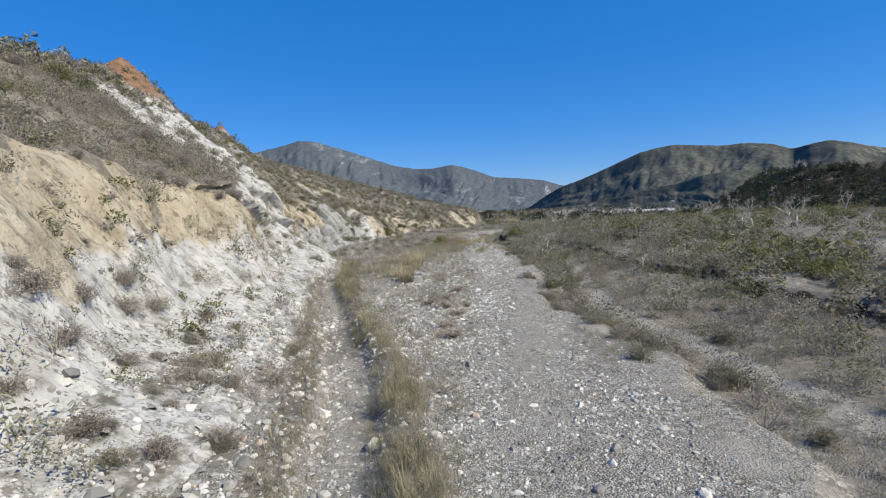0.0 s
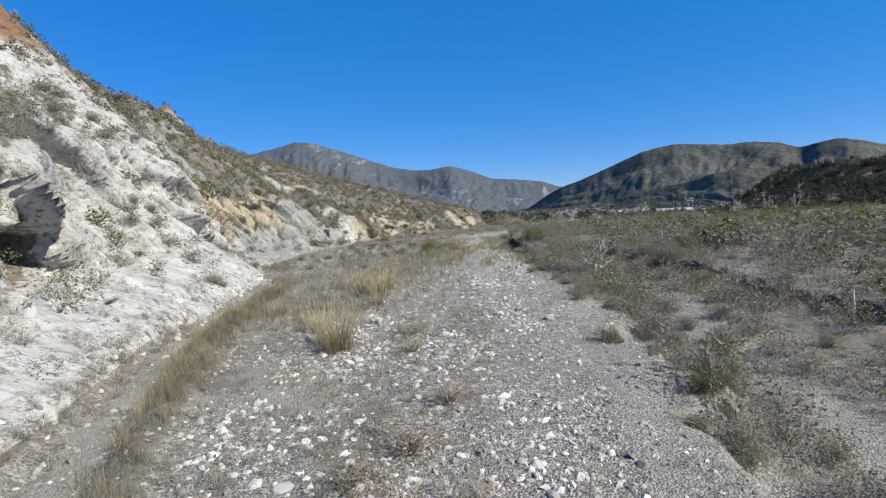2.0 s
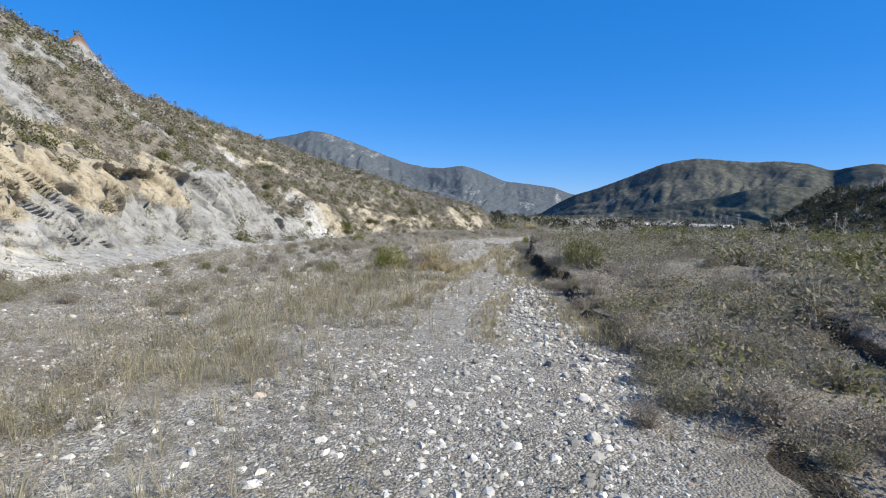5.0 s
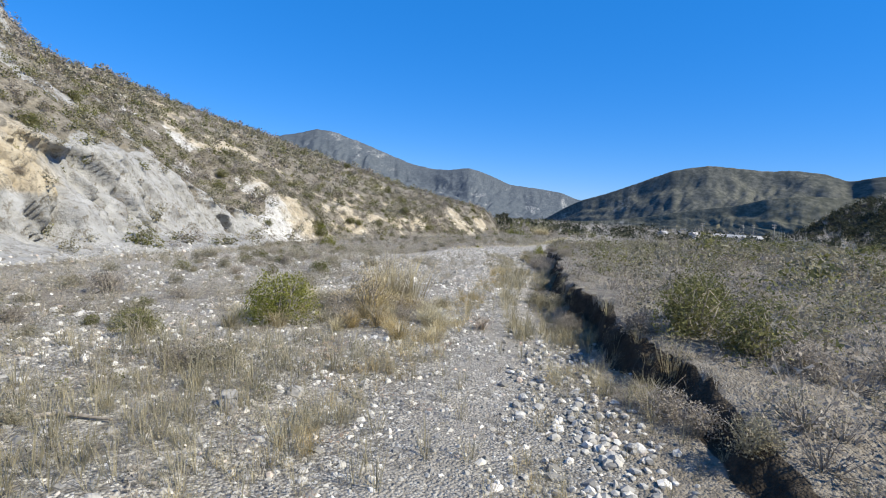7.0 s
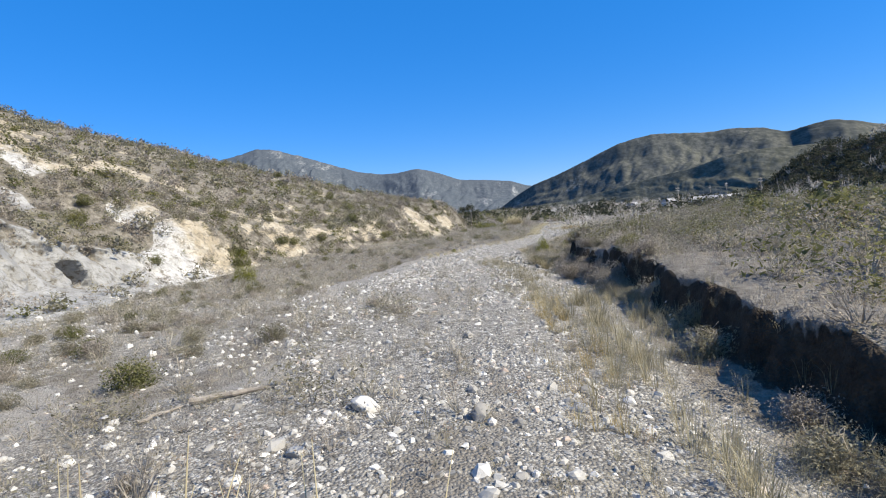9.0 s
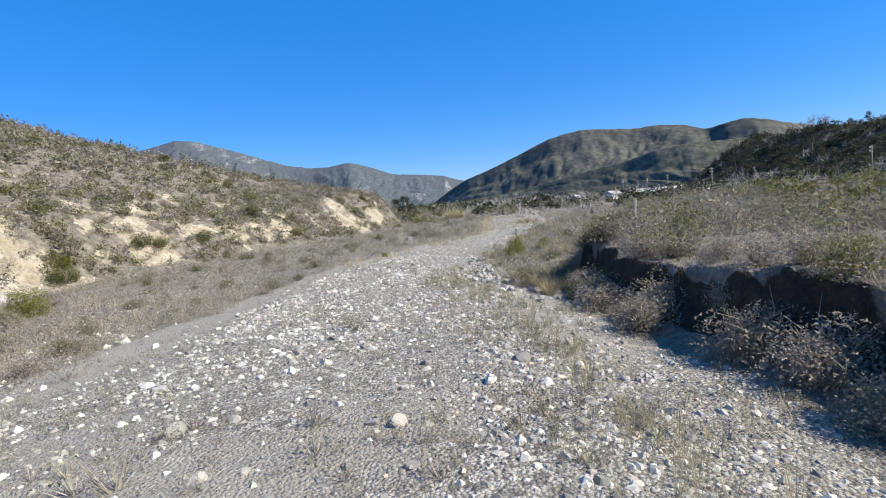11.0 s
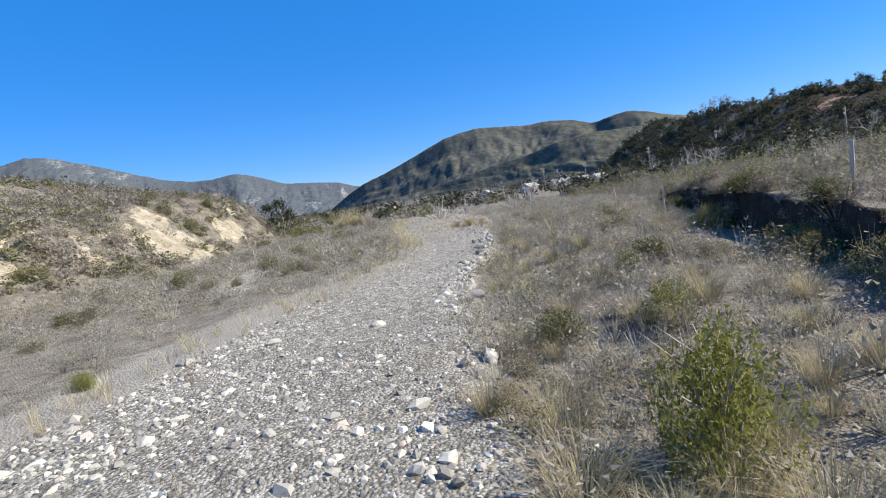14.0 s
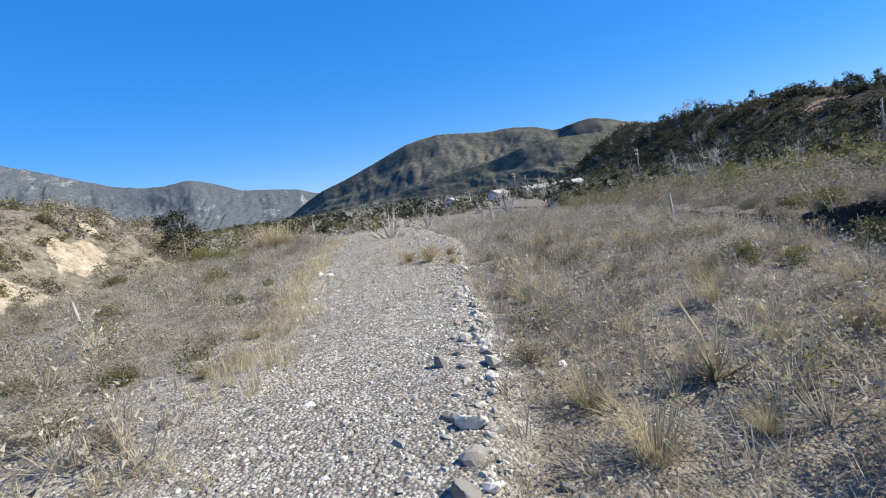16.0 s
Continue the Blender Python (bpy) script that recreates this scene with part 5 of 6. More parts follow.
for name, sel, shapes, mat, label in (("flat_pale_brush", k < 0.5, dry_near, MAT_WEED, "pale grey leafless brush on the flats beside the road"), ("flat_dry_brush", (k >= 0.5) & (k < 0.7), dry_near, MAT_DRY, "grey-brown leafless brush on the flats beside the road"), ("flat_sage_brush", (k >= 0.7) & (k < 0.94), sage_near, MAT_SAGE, "grey-green brush on the flats beside the road"), ("flat_olive_brush", k >= 0.94, sage_near, MAT_OLIVE, "olive brush on the flats beside the road")):
    scatter(name, shapes, on_land(x[sel], y[sel], 0.04), np.clip(rng.lognormal(-0.55, 0.35, sel.sum()), 0.25, 1.0), [MAT_TWIG, mat], label, "scrub", tilt=0.08)

# grey shrubs and pale stones on the flat below the clay face
x, y = spots(520, lambda q: foot_x(q) + 1.0, lambda q: road_x(q) - 6.5, 41 * PLAN, 74 * PLAN, lambda a, b: 0.25 + 0.75 * smooth(0.42, 0.55, fbm(a / 5, b / 5, 583, 2)), rng)
k = rng.random(len(x))
for name, sel, shapes, mat, label in (("wash_pale_brush", k < 0.4, dry_near, MAT_WEED, "pale grey brush on the stony flat below the clay face"), ("wash_sage_brush", (k >= 0.4) & (k < 0.85), sage_near, MAT_SAGE, "grey-green brush on the stony flat below the clay face"), ("wash_dry_brush", k >= 0.85, dry_near, MAT_DRY, "brown brush on the stony flat below the clay face")):
    scatter(name, shapes, on_land(x[sel], y[sel], 0.04), np.clip(rng.lognormal(-0.45, 0.35, sel.sum()), 0.3, 1.1), [MAT_TWIG, mat], label, "scrub", tilt=0.08)
x, y = spots(2600, lambda q: foot_x(q) - 0.5, lambda q: road_x(q) - 8, 44 * PLAN, 76 * PLAN, lambda a, b: 0.2 + 0.8 * smooth(0.42, 0.58, fbm(a / 4, b / 4, 585, 3)), rng)
scatter("flat_stones", [stone_shape(450 + k) for k in range(5)], on_land(x, y, 0.01), np.clip(rng.lognormal(-2.3, 0.4, len(x)), 0.06, 0.25), [MAT_PALESTONE], "pale stones strewn over the flat", "stones", tilt=0.3, flat=True)

low_scrub = [shrub_shape(780 + k, 60, 0.058, 36, 0.95, 0.010) for k in range(6)]
x, y = spots(3900, lambda q: gravel_right(q) + 0.3, bank_x, 76 * PLAN, 235, lambda a, b: (0.5 + 0.5 * smooth(0.4, 0.55, fbm(a / 4, b / 4, 561, 2))) * (1 - 0.85 * smooth(-3.5, -2.0, a - bank_x(b)) * smooth(98, 94, b / PLAN)), rng)
x3, y3 = spots(3200, lambda q: foot_x(q) + 0.3, lambda q: road_x(q) - 5.0, 34 * PLAN, 68 * PLAN, lambda a, b: 0.25 + 0.75 * smooth(0.45, 0.58, fbm(a / 4, b / 4, 565, 2)), rng)
x2, y2 = spots(7000, lambda q: foot_x(q) + 0.3, lambda q: gravel_left(q) - 2.4 + 1.4 * smooth(88, 96, q / PLAN), 66 * PLAN, 250, lambda a, b: 0.3 + 0.7 * smooth(0.4, 0.55, fbm(a / 5, b / 5, 563, 2)), rng)
x, y = np.concatenate([x, x2, x3]), np.concatenate([y, y2, y3])
big = 1 + 0.3 * smooth(70, 76, y / PLAN)
k = rng.random(len(x))
low_light = [shrub_shape(790 + k, 40, 0.062, 22, 0.95, 0.012) for k in range(6)]
lane_side = np.abs(x - road_x(y)) < 11
for where_to, shapes in ((lane_side, low_scrub), (~lane_side, low_light)):
    for name, sel, mat, label in (("low_dry_scrub", where_to & (k < 0.7), MAT_WEED, "low grey-brown dry weeds on the flats"), ("low_sage_scrub", where_to & (k >= 0.7), MAT_SAGE, "low grey-green weeds on the flats")):
        scatter(name, shapes, on_land(x[sel], y[sel], 0.03), np.clip(rng.lognormal(-0.85, 0.4, sel.sum()), 0.18, 1.0) * big[sel], [MAT_WEEDTWIG, mat], label, "scrub")


# ---- single plants ----
def plant_meshes(seed, leaves, leaf, stems, mat, flat=0.85, height_of=1.0):
    """Stem and foliage meshes of a bush of radius 1."""
    r = np.random.default_rng(seed)
    bm = bmesh.new()
    for k in range(stems):
        a = 2 * math.pi * (k + r.random()) / stems
        lean = r.uniform(0.15, 0.6)
        tip = Vector((math.cos(a) * lean, math.sin(a) * lean, flat * r.uniform(0.55, 0.95)))
        knee = tip * 0.5 + Vector((r.normal(0, 0.06), r.normal(0, 0.06), 0.05))
        tube(bm, [(tip.x * 0.08, tip.y * 0.08, -0.06), knee, tip], [0.035, 0.02, 0.006], 4)
        for j in range(3):
            q = knee.lerp(tip, r.random())
            tube(bm, [q, q + Vector((r.normal(0, 0.22), r.normal(0, 0.22), r.uniform(0.1, 0.35)))], [0.012, 0.003], 3)
    stem = bm_mesh("stems", bm, MAT_TWIG)
    tip = crown_points(stems * 9, r, flat=flat, hollow=0.85) * 1.05
    v = np.concatenate([leaf_cloud(crown_points(leaves, r, lobes=10, flat=flat), leaf, r), slivers(tip * 0.4, tip, 0.006, r)])
    return stem, mesh_of("foliage", v, np.arange(len(v)).reshape(-1, 3), [mat])


def bush(name, meshes, label, category="bush", group=""):
    root = new(name)
    root.empty_display_size = 0.2
    part("branchwork", meshes[0], root, "bare grey-brown stems")
    part("foliage", meshes[1], root)
    return tagged(root, label, category, group)


def put(ob, x, y, size, tall=1.0, sink=0.05, turn=None):
    """Copies the plant ob to a place of the land."""
    c = copy_thing(ob, Matrix.Identity(4))
    x, y, z = (float(v) for v in on_land(np.array(x), np.array(y), sink))
    c.matrix_basis = pose(x, y, z, 0, 0, rng.uniform(0, 360) if turn is None else turn) @ Matrix.Diagonal((size, size, size * tall, 1))
    return c


def retire(ob):
    for o in (*ob.children_recursive, ob):
        bpy.data.objects.remove(o)


SPECIES = {}
for key, leaves, leaf, stems, mat, flat, label, group in (
        ("dry_shrub", 2300, 0.036, 12, MAT_DRY, 0.75, "leafless grey-brown shrub on the scrub bench", "shrubs of the bench"),
        ("sage_shrub", 2600, 0.038, 8, MAT_SAGE, 0.85, "grey-green sage shrub on the scrub bench", "shrubs of the bench"),
        ("olive_bush", 3600, 0.036, 8, MAT_OLIVE, 0.95, "olive-green leafy bush among dry scrub", "bushes of the bench"),
        ("green_bush", 6000, 0.031, 9, MAT_GREEN, 0.95, "dense yellow-green bush on the gravel", "green bushes"),
        ("rust_bush", 850, 0.026, 16, MAT_RUST, 0.8, "rust-brown dry bush on the gravel", "rust bushes"),
        ("straw_bush", 1700, 0.028, 18, MAT_OCHRE, 0.9, "straw-yellow dry bush on the gravel", "straw bushes")):
    SPECIES[key] = [bush(key, plant_meshes(800 + 10 * len(SPECIES) + k, leaves, leaf, stems, mat, flat), label, "bush" if "bush" in key else "shrub", group) for k in range(3)]


def grow(key, px, py, size, tall=1.0, label=""):
    c = put(SPECIES[key][int(rng.integers(0, 3))], px * PLAN, py * PLAN, size, tall)
    if label:
        tagged(c, label)
    return c


x, y = spots(900, bank_x, lambda q: bank_x(q) + 11, 8, 196, thick, rng)
keep = (x - bank_x(y) > 9.5) | (y < 50 * PLAN) | (y > 76 * PLAN)
x, y = x[keep], y[keep]
for k in range(min(70, len(x))):
    u = rng.random()
    grow("dry_shrub" if u < 0.4 else "sage_shrub" if u < 0.94 else "olive_bush", x[k] / PLAN, y[k] / PLAN, rng.uniform(0.6, 1.15), rng.uniform(0.8, 1.15))
# shrubs overhanging and filling the cut bank
for k in range(120):
    yy = float(rng.uniform(10, 100))
    off = float(rng.normal(-0.9, 0.3)) if 52 < yy < 68 else float(rng.normal(0.1, 0.45)) if 40 < yy < 68 or yy > 82 else float(rng.normal(-0.4, 0.8))
    u = rng.random()
    grow("dry_shrub" if u < 0.4 else "sage_shrub" if u < 0.92 or yy < 68 else "olive_bush", float(bank_x(yy * PLAN)) / PLAN + off / PLAN, yy, rng.uniform(0.55, 1.05), rng.uniform(0.8, 1.1))
for k in range(34):
    yy = float(rng.uniform(66, 80))
    grow("dry_shrub" if rng.random() < 0.7 else "olive_bush", float(bank_x(yy * PLAN)) / PLAN + float(rng.uniform(-0.85, 0.6)), yy, rng.uniform(0.9, 1.4), rng.uniform(0.85, 1.1))
for k in range(26):
    yy = float(rng.uniform(79, 101))
    grow("olive_bush", float(bank_x(yy * PLAN)) / PLAN + float(rng.uniform(-0.9, 0.6)), yy, rng.uniform(0.7, 1.15), rng.uniform(0.85, 1.05), "dense olive bush in the shade of the cut bank")
x, y = spots(160, lambda q: foot_x(q) + 0.5, lambda q: gravel_left(q) - 2.5, 62 * PLAN, 84 * PLAN, lambda a, b: 0.6 + 0 * a, rng)
for k in range(min(40, len(x))):
    u = rng.random()
    grow("dry_shrub" if u < 0.3 else "sage_shrub" if u < 0.85 else "olive_bush", x[k] / PLAN, y[k] / PLAN, rng.uniform(0.5, 1.05), rng.uniform(0.75, 1.0), "grey shrub on the brushy flat below the hillside")
# shrubs at the foot of the cliff and on the left flat
x, y = spots(260, lambda q: foot_x(q) + 0.5, lambda q: np.minimum(road_x(q) - 5, gravel_left(q) + 30 * smooth(68, 56, q / PLAN) - 2.5), 60, 215, lambda a, b: 0.5 + 0 * a, rng)
for k in range(min(30, len(x))):
    u = rng.random()
    grow("dry_shrub" if u < 0.2 else "sage_shrub" if u < 0.9 else "olive_bush", x[k] / PLAN, y[k] / PLAN, rng.uniform(0.5, 1.0), rng.uniform(0.75, 1.0))
# dry shrubs between the gravel road and the bank
x, y = spots(420, lambda q: gravel_right(q) + 0.7, lambda q: bank_x(q) - 0.2, 73 * PLAN, 118 * PLAN, lambda a, b: 0.5 + 0 * a, rng)
for k in range(min(80, len(x))):
    u = rng.random()
    grow("dry_shrub" if u < 0.3 else "sage_shrub" if u < 0.74 else "olive_bush", x[k] / PLAN, y[k] / PLAN, rng.uniform(0.45, 0.95), rng.uniform(0.75, 1.05))
x, y = spots(340, lambda q: foot_x(q) + 0.5, lambda q: gravel_left(q) - 2.2, 78 * PLAN, 128 * PLAN, lambda a, b: 0.5 + 0 * a, rng)
for k in range(min(90, len(x))):
    u = rng.random()
    grow("dry_shrub" if u < 0.2 else "sage_shrub" if u < 0.74 else "olive_bush", x[k] / PLAN, y[k] / PLAN, rng.uniform(0.45, 0.95), rng.uniform(0.75, 1.05))
x, y = spots(260, lambda q: q * 0 - 18 * PLAN, lambda q: road_x(q) - 7, 41 * PLAN, 68 * PLAN, lambda a, b: 0.6 + 0 * a, rng)
for k in range(min(70, len(x))):
    u = rng.random()
    grow("dry_shrub" if u < 0.3 else "sage_shrub" if u < 0.85 else "olive_bush", x[k] / PLAN, y[k] / PLAN, rng.uniform(0.4, 0.95), rng.uniform(0.7, 1.0), "grey dry shrub among the stones of the wash" if u < 0.85 else "")
# rounded shrubs on both sides of the last stretch of road
for k in range(30):
    py = float(rng.uniform(95, 108))
    edge = float(gravel_right(py * PLAN)) / PLAN + float(rng.uniform(0.5, 5.5)) if k % 2 else float(gravel_left(py * PLAN)) / PLAN - float(rng.uniform(0.6, 6.0))
    grow("sage_shrub" if k % 3 else "dry_shrub", edge, py, float(rng.uniform(0.5, 0.85)), 0.85, "rounded grey shrub beside the gravel road")
clump_meshes = []
for k in range(4):
    v, t, m = tuft_shape(1300 + k, 210, 0.75, 0.006, 0.45)
    clump_meshes.append(mesh_of("bunch_grass", v, t, [MAT_GRASS]))
for k in range(4):
    v, t, m = tuft_shape(1310 + k, 210, 0.8, 0.006, 0.5)
    clump_meshes.append(mesh_of("bunch_grass", v, t, [MAT_OCHRE if k < 2 else MAT_STRAW]))


def bunch_grass(px, py, tall, ripe=False):
    ob = new("bunch_grass", clump_meshes[int(rng.integers(0, 4)) + (4 if ripe else 0)])
    ob.matrix_world = pose(px * PLAN, py * PLAN, float(height(px * PLAN, py * PLAN)) - 0.02, 0, 0, rng.uniform(0, 360)) @ Matrix.Diagonal((tall, tall, tall, 1))
    return tagged(ob, "ochre and straw-yellow clump of dry bunch grass" if ripe else "dense clump of grey-straw dry bunch grass", "grass clump", "bunch grass clumps")


for px, py, tall in ((-4.0, 83.1, 1.05), (-3.7, 82.7, 0.8), (-4.1, 84.5, 0.75), (-1.9, 48.6, 0.9), (-2.3, 52.0, 0.8)):
    bunch_grass(px, py, tall)
for k in range(115):
    py = float(rng.uniform(75, 106))
    a, b = float(gravel_right(py * PLAN)) / PLAN, float(bank_x(py * PLAN)) / PLAN
    bunch_grass(a + 0.4 + float(rng.random()) * max(b - a - 0.8, 0.3) * 0.8, py, float(rng.uniform(0.55, 1.1)))
for k in range(66):
    bunch_grass(float(rng.normal(-6.8, 0.8)), float(rng.normal(52.5, 1.0)), float(rng.uniform(0.5, 1.1)), k % 3 > 0)
for px, py, sz in ((-7.1, 51.5, 0.9), (-6.4, 52.9, 1.0), (-6.0, 52.1, 0.8), (-7.6, 53.0, 0.9), (-8.9, 51.8, 0.9), (-5.9, 53.2, 0.8)):
    grow("dry_shrub", px, py, sz, 0.9)
for px, py, sz in ((-6.3, 51.2, 0.8), (-6.8, 51.0, 0.7)):
    grow("straw_bush", px, py, sz, 1.1, "ochre-yellow bush beside tall pale reeds")
# dark shrubs clinging to the cliff
for px, py, sz in ((-8.8, 10.6, 1.2), (-9.3, 11.0, 0.9), (-8.2, 7.5, 1.2), (-7.7, 7.7, 0.9), (-8.4, 7.4, 0.7), (-9.0, 11.5, 1.0), (-7.9, 11.1, 0.6), (-8.6, 9.0, 0.9), (-11.4, 12.1, 0.7), (-10.5, 13.8, 0.55), (-10.6, 14.3, 0.4), (-9.7, 10.5, 0.3), (-9.4, 10.8, 0.3),
                   (-12.6, 17.8, 1.0), (-14.1, 18.4, 1.2), (-11.9, 19.6, 0.8), (-12.0, 20.3, 0.9), (-12.3, 19.4, 1.1), (-12.2, 21.3, 1.1), (-15.1, 21.9, 1.5), (-15.9, 27.1, 1.5), (-15.3, 26.2, 1.1)):
    grow("dry_shrub", px, py, sz, 0.85, "dark dry shrub clinging to the pale cliff")
for px, py, sz in ((-16.2, 31.0, 0.9), (-18.0, 34.7, 1.2), (-17.4, 35.5, 1.2), (-15.8, 32.2, 1.0), (-18.2, 36.2, 1.1), (-16.4, 32.7, 1.0), (-15.9, 33.4, 0.9), (-17.0, 33.9, 1.0), (-19.8, 40.5, 0.8), (-20.4, 44.6, 0.8), (-18.1, 32.1, 0.8), (-23.7, 41.7, 1.1), (-24.5, 60.5, 1.0), (-24.6, 66.0, 0.9)):
    grow("dry_shrub", px, py, sz, 0.85, "dry brown shrub in a gully of the white cliff")
for k in range(26):
    py = float(rng.uniform(5.0, 13.5))
    grow("dry_shrub" if rng.random() < 0.7 else "sage_shrub", float(foot_x(py * PLAN)) / PLAN - float(rng.uniform(-0.3, 2.6)), py, float(rng.uniform(0.35, 0.95)), 0.85, "grey dry shrub on the scree below the cliff")
for k in range(34):
    py = float(rng.uniform(16, 42))
    px = float(foot_x(py * PLAN)) / PLAN - float(rng.uniform(7, 17))
    grow("dry_shrub" if rng.random() < 0.75 else "sage_shrub", px, py, float(rng.uniform(1.0, 1.9)), 0.8, "dense brown brush above the pale cliff")
for px, py, sz in ((-22.3, 22.7, 2.0), (-21.5, 23.4, 1.6), (-25.9, 90.3, 1.5), (-23.0, 87.8, 2.0), (-25.1, 81.7, 1.3), (-29.9, 81.8, 1.8), (-21.6, 93.8, 1.5), (-19.0, 102.1, 1.7), (-15.7, 102.6, 1.7), (-22.2, 93.2, 1.6), (-33.3, 76.0, 1.8), (-27.6, 63.4, 1.6), (-35.3, 92.3, 1.9), (-31.1, 84.3, 1.6), (-32.7, 70.6, 1.8)):
    grow("olive_bush", px, py, sz, 0.9, "green bush high on the hillside")
grow("rust_bush", -2.1, 14.6, 1.5, 0.4, "low reddish-brown dry bush on the gravel bar")
grow("rust_bush", -2.5, 15.8, 1.3, 0.4, "low reddish-brown dry bush on the gravel bar")
for px, py, sz in ((-2.9, 18.6, 1.3), (-2.4, 17.4, 1.2), (-3.1, 20.0, 1.2), (-2.2, 18.9, 1.0), (-3.6, 19.2, 1.0), (-2.8, 21.4, 1.1), (-3.9, 24.0, 1.0), (-4.2, 25.6, 1.1)):
    grow("rust_bush", px, py, sz, 0.6, "patch of reddish-brown dry stems on the gravel bar")
grow("green_bush", -8.1, 50.9, 1.45, 1.25, "round yellow-green bush on the gravel wash")
grow("dry_shrub", -7.4, 52.1, 1.2, 1.0)
grow("straw_bush", -6.8, 52.2, 1.5, 1.2, "ochre-yellow bush beside tall pale reeds")
grow("sage_shrub", -10.4, 49.8, 1.2, 0.9)
grow("dry_shrub", -14.3, 53.5, 1.5, 1.0)
grow("rust_bush", -4.4, 52.2, 0.7, 1.0, "orange dry grass clump beside the track")
grow("dry_shrub", 2.3, 29.0, 1.2, 0.9)
grow("dry_shrub", 0.2, 37.2, 1.2, 1.0)
grow("green_bush", -3.0, 83.2, 1.0, 1.75, "yellow-green upright bush beside the gravel road")
grow("green_bush", -19.4, 80.5, 1.7, 1.0, "green bush at the foot of the hillside")
grow("green_bush", -23.5, 88.5, 1.4, 0.9, "green bush on the eroded slope")
for px, py, sz in ((-0.9, 50.3, 1.5), (-0.6, 51.2, 1.3), (-0.3, 49.6, 1.2)):
    grow("olive_bush", px, py, sz, 1.15, "tall olive bush on the lip of the cut bank")
grow("olive_bush", 0.3, 76.5, 1.7, 1.0, "large olive bush on the cut bank")
grow("olive_bush", 0.7, 89.2, 1.1, 1.0)
grow("green_bush", -1.3, 86.0, 0.85, 1.1, "yellow-green bush in the dry weeds")
grow("green_bush", 0.0, 88.8, 0.6, 1.1, "small yellow-green bush in the dry weeds")
grow("straw_bush", -3.9, 84.6, 0.6, 0.9)
grow("green_bush", -8.4, 87.9, 0.45, 0.9, "small yellow-green bush beside the sand")
for px, py, sz in ((-5.4, 125.0, 1.7), (-6.4, 126.5, 1.9), (-4.4, 125.6, 1.3), (-7.3, 128.0, 1.6)):
    grow("green_bush", px, py, sz, 0.85, "green bush at the bend of the gravel road")
for px, py, sz in ((-0.7, 128.6, 1.9), (-0.2, 126.5, 1.5), (-0.9, 124.6, 1.3), (-1.0, 121.5, 1.2)):
    grow("dry_shrub", px, py, sz, 0.95, "dense dark brown bush beside the tall reeds")
for px, py, sz in ((-29.5, 137.0, 3.0), (-31.0, 136.2, 2.6), (-13.3, 116.6, 1.6), (-14.6, 117.2, 1.4), (-9.0, 117.0, 1.3)):
    grow("olive_bush", px, py, sz, 0.9, "olive bush above the pale cut of the bluff")
for px, py, sz in ((1.5, 23.2, 1.1), (2.0, 24.4, 1.2), (1.4, 25.3, 0.9), (2.6, 25.6, 1.1), (1.1, 22.0, 0.9), (2.2, 26.8, 0.8), (3.2, 27.6, 0.9)):
    grow("olive_bush" if py < 25 else "dry_shrub", px, py, sz, 1.0, "dark bush in the shallow gully beside the gravel bar")
for px, py, sz in ((0.5, 37.9, 1.0), (0.8, 36.9, 1.1), (1.3, 36.4, 1.2), (1.9, 35.7, 1.1), (2.3, 36.8, 1.2), (2.0, 34.7, 0.9), (2.8, 35.1, 1.2), (3.4, 36.2, 1.3), (2.8, 38.2, 1.1), (1.6, 38.6, 1.1), (3.8, 37.6, 1.2), (4.3, 36.0, 1.3), (2.5, 33.7, 0.9), (3.6, 33.8, 1.1), (1.1, 39.6, 1.0), (2.2, 40.6, 1.0), (3.3, 31.6, 1.0), (4.4, 32.8, 1.2)):
    grow("sage_shrub" if rng.random() < 0.6 else "dry_shrub", px, py, sz, 1.0, "dense grey-brown shrub round the bare tree")
for px, py, sz in ((4.9, 39.2, 1.3), (5.6, 37.8, 1.4), (6.2, 41.0, 1.3), (3.9, 41.5, 1.2), (7.4, 38.6, 1.5)):
    grow("olive_bush", px, py, sz, 1.0, "olive bush in the thick scrub of the bench")
for px, py, sz in ((-2.9, 72.2, 0.95), (-2.8, 73.0, 1.0), (-2.7, 73.9, 1.05), (-2.75, 74.8, 0.9), (-2.6, 75.8, 0.9), (-2.3, 77.0, 0.9), (-3.2, 71.4, 0.8)):
    grow("dry_shrub", px, py, sz, 0.95, "grey-brown shrub in the shade of the cut bank")
grow("dry_shrub", -3.4, 112.0, 1.4, 1.0)
grow("olive_bush", -4.3, 110.5, 1.2, 1.0)
grow("straw_bush", 1.9, 105.4, 1.0, 0.9, "straw-yellow grass clump in the gravel road")
for px, py, sz in ((1.5, 106.2, 0.9), (2.9, 106.6, 0.8), (2.2, 104.3, 0.7), (-2.6, 99.5, 0.5), (-3.1, 97.6, 0.45), (-2.3, 102.5, 0.5)):
    grow("straw_bush", px, py, sz, 0.8, "straw-yellow grass clump beside the gravel road")
grow("straw_bush", 2.4, 107.2, 0.9, 0.8, "straw-yellow grass clump in the gravel road")
grow("olive_bush", -11.6, 60.8, 1.2, 0.9)
for px, py, sz in ((-21, 108, 1.4), (-24, 112, 1.6), (-28, 118, 1.8), (-33, 120, 1.6), (-17, 121, 1.3), (-13, 122, 1.2), (-38, 121, 1.5), (-20, 96, 1.3)):
    grow("olive_bush", px, py, sz, 1.1, "olive-green bush on the brush hillside")


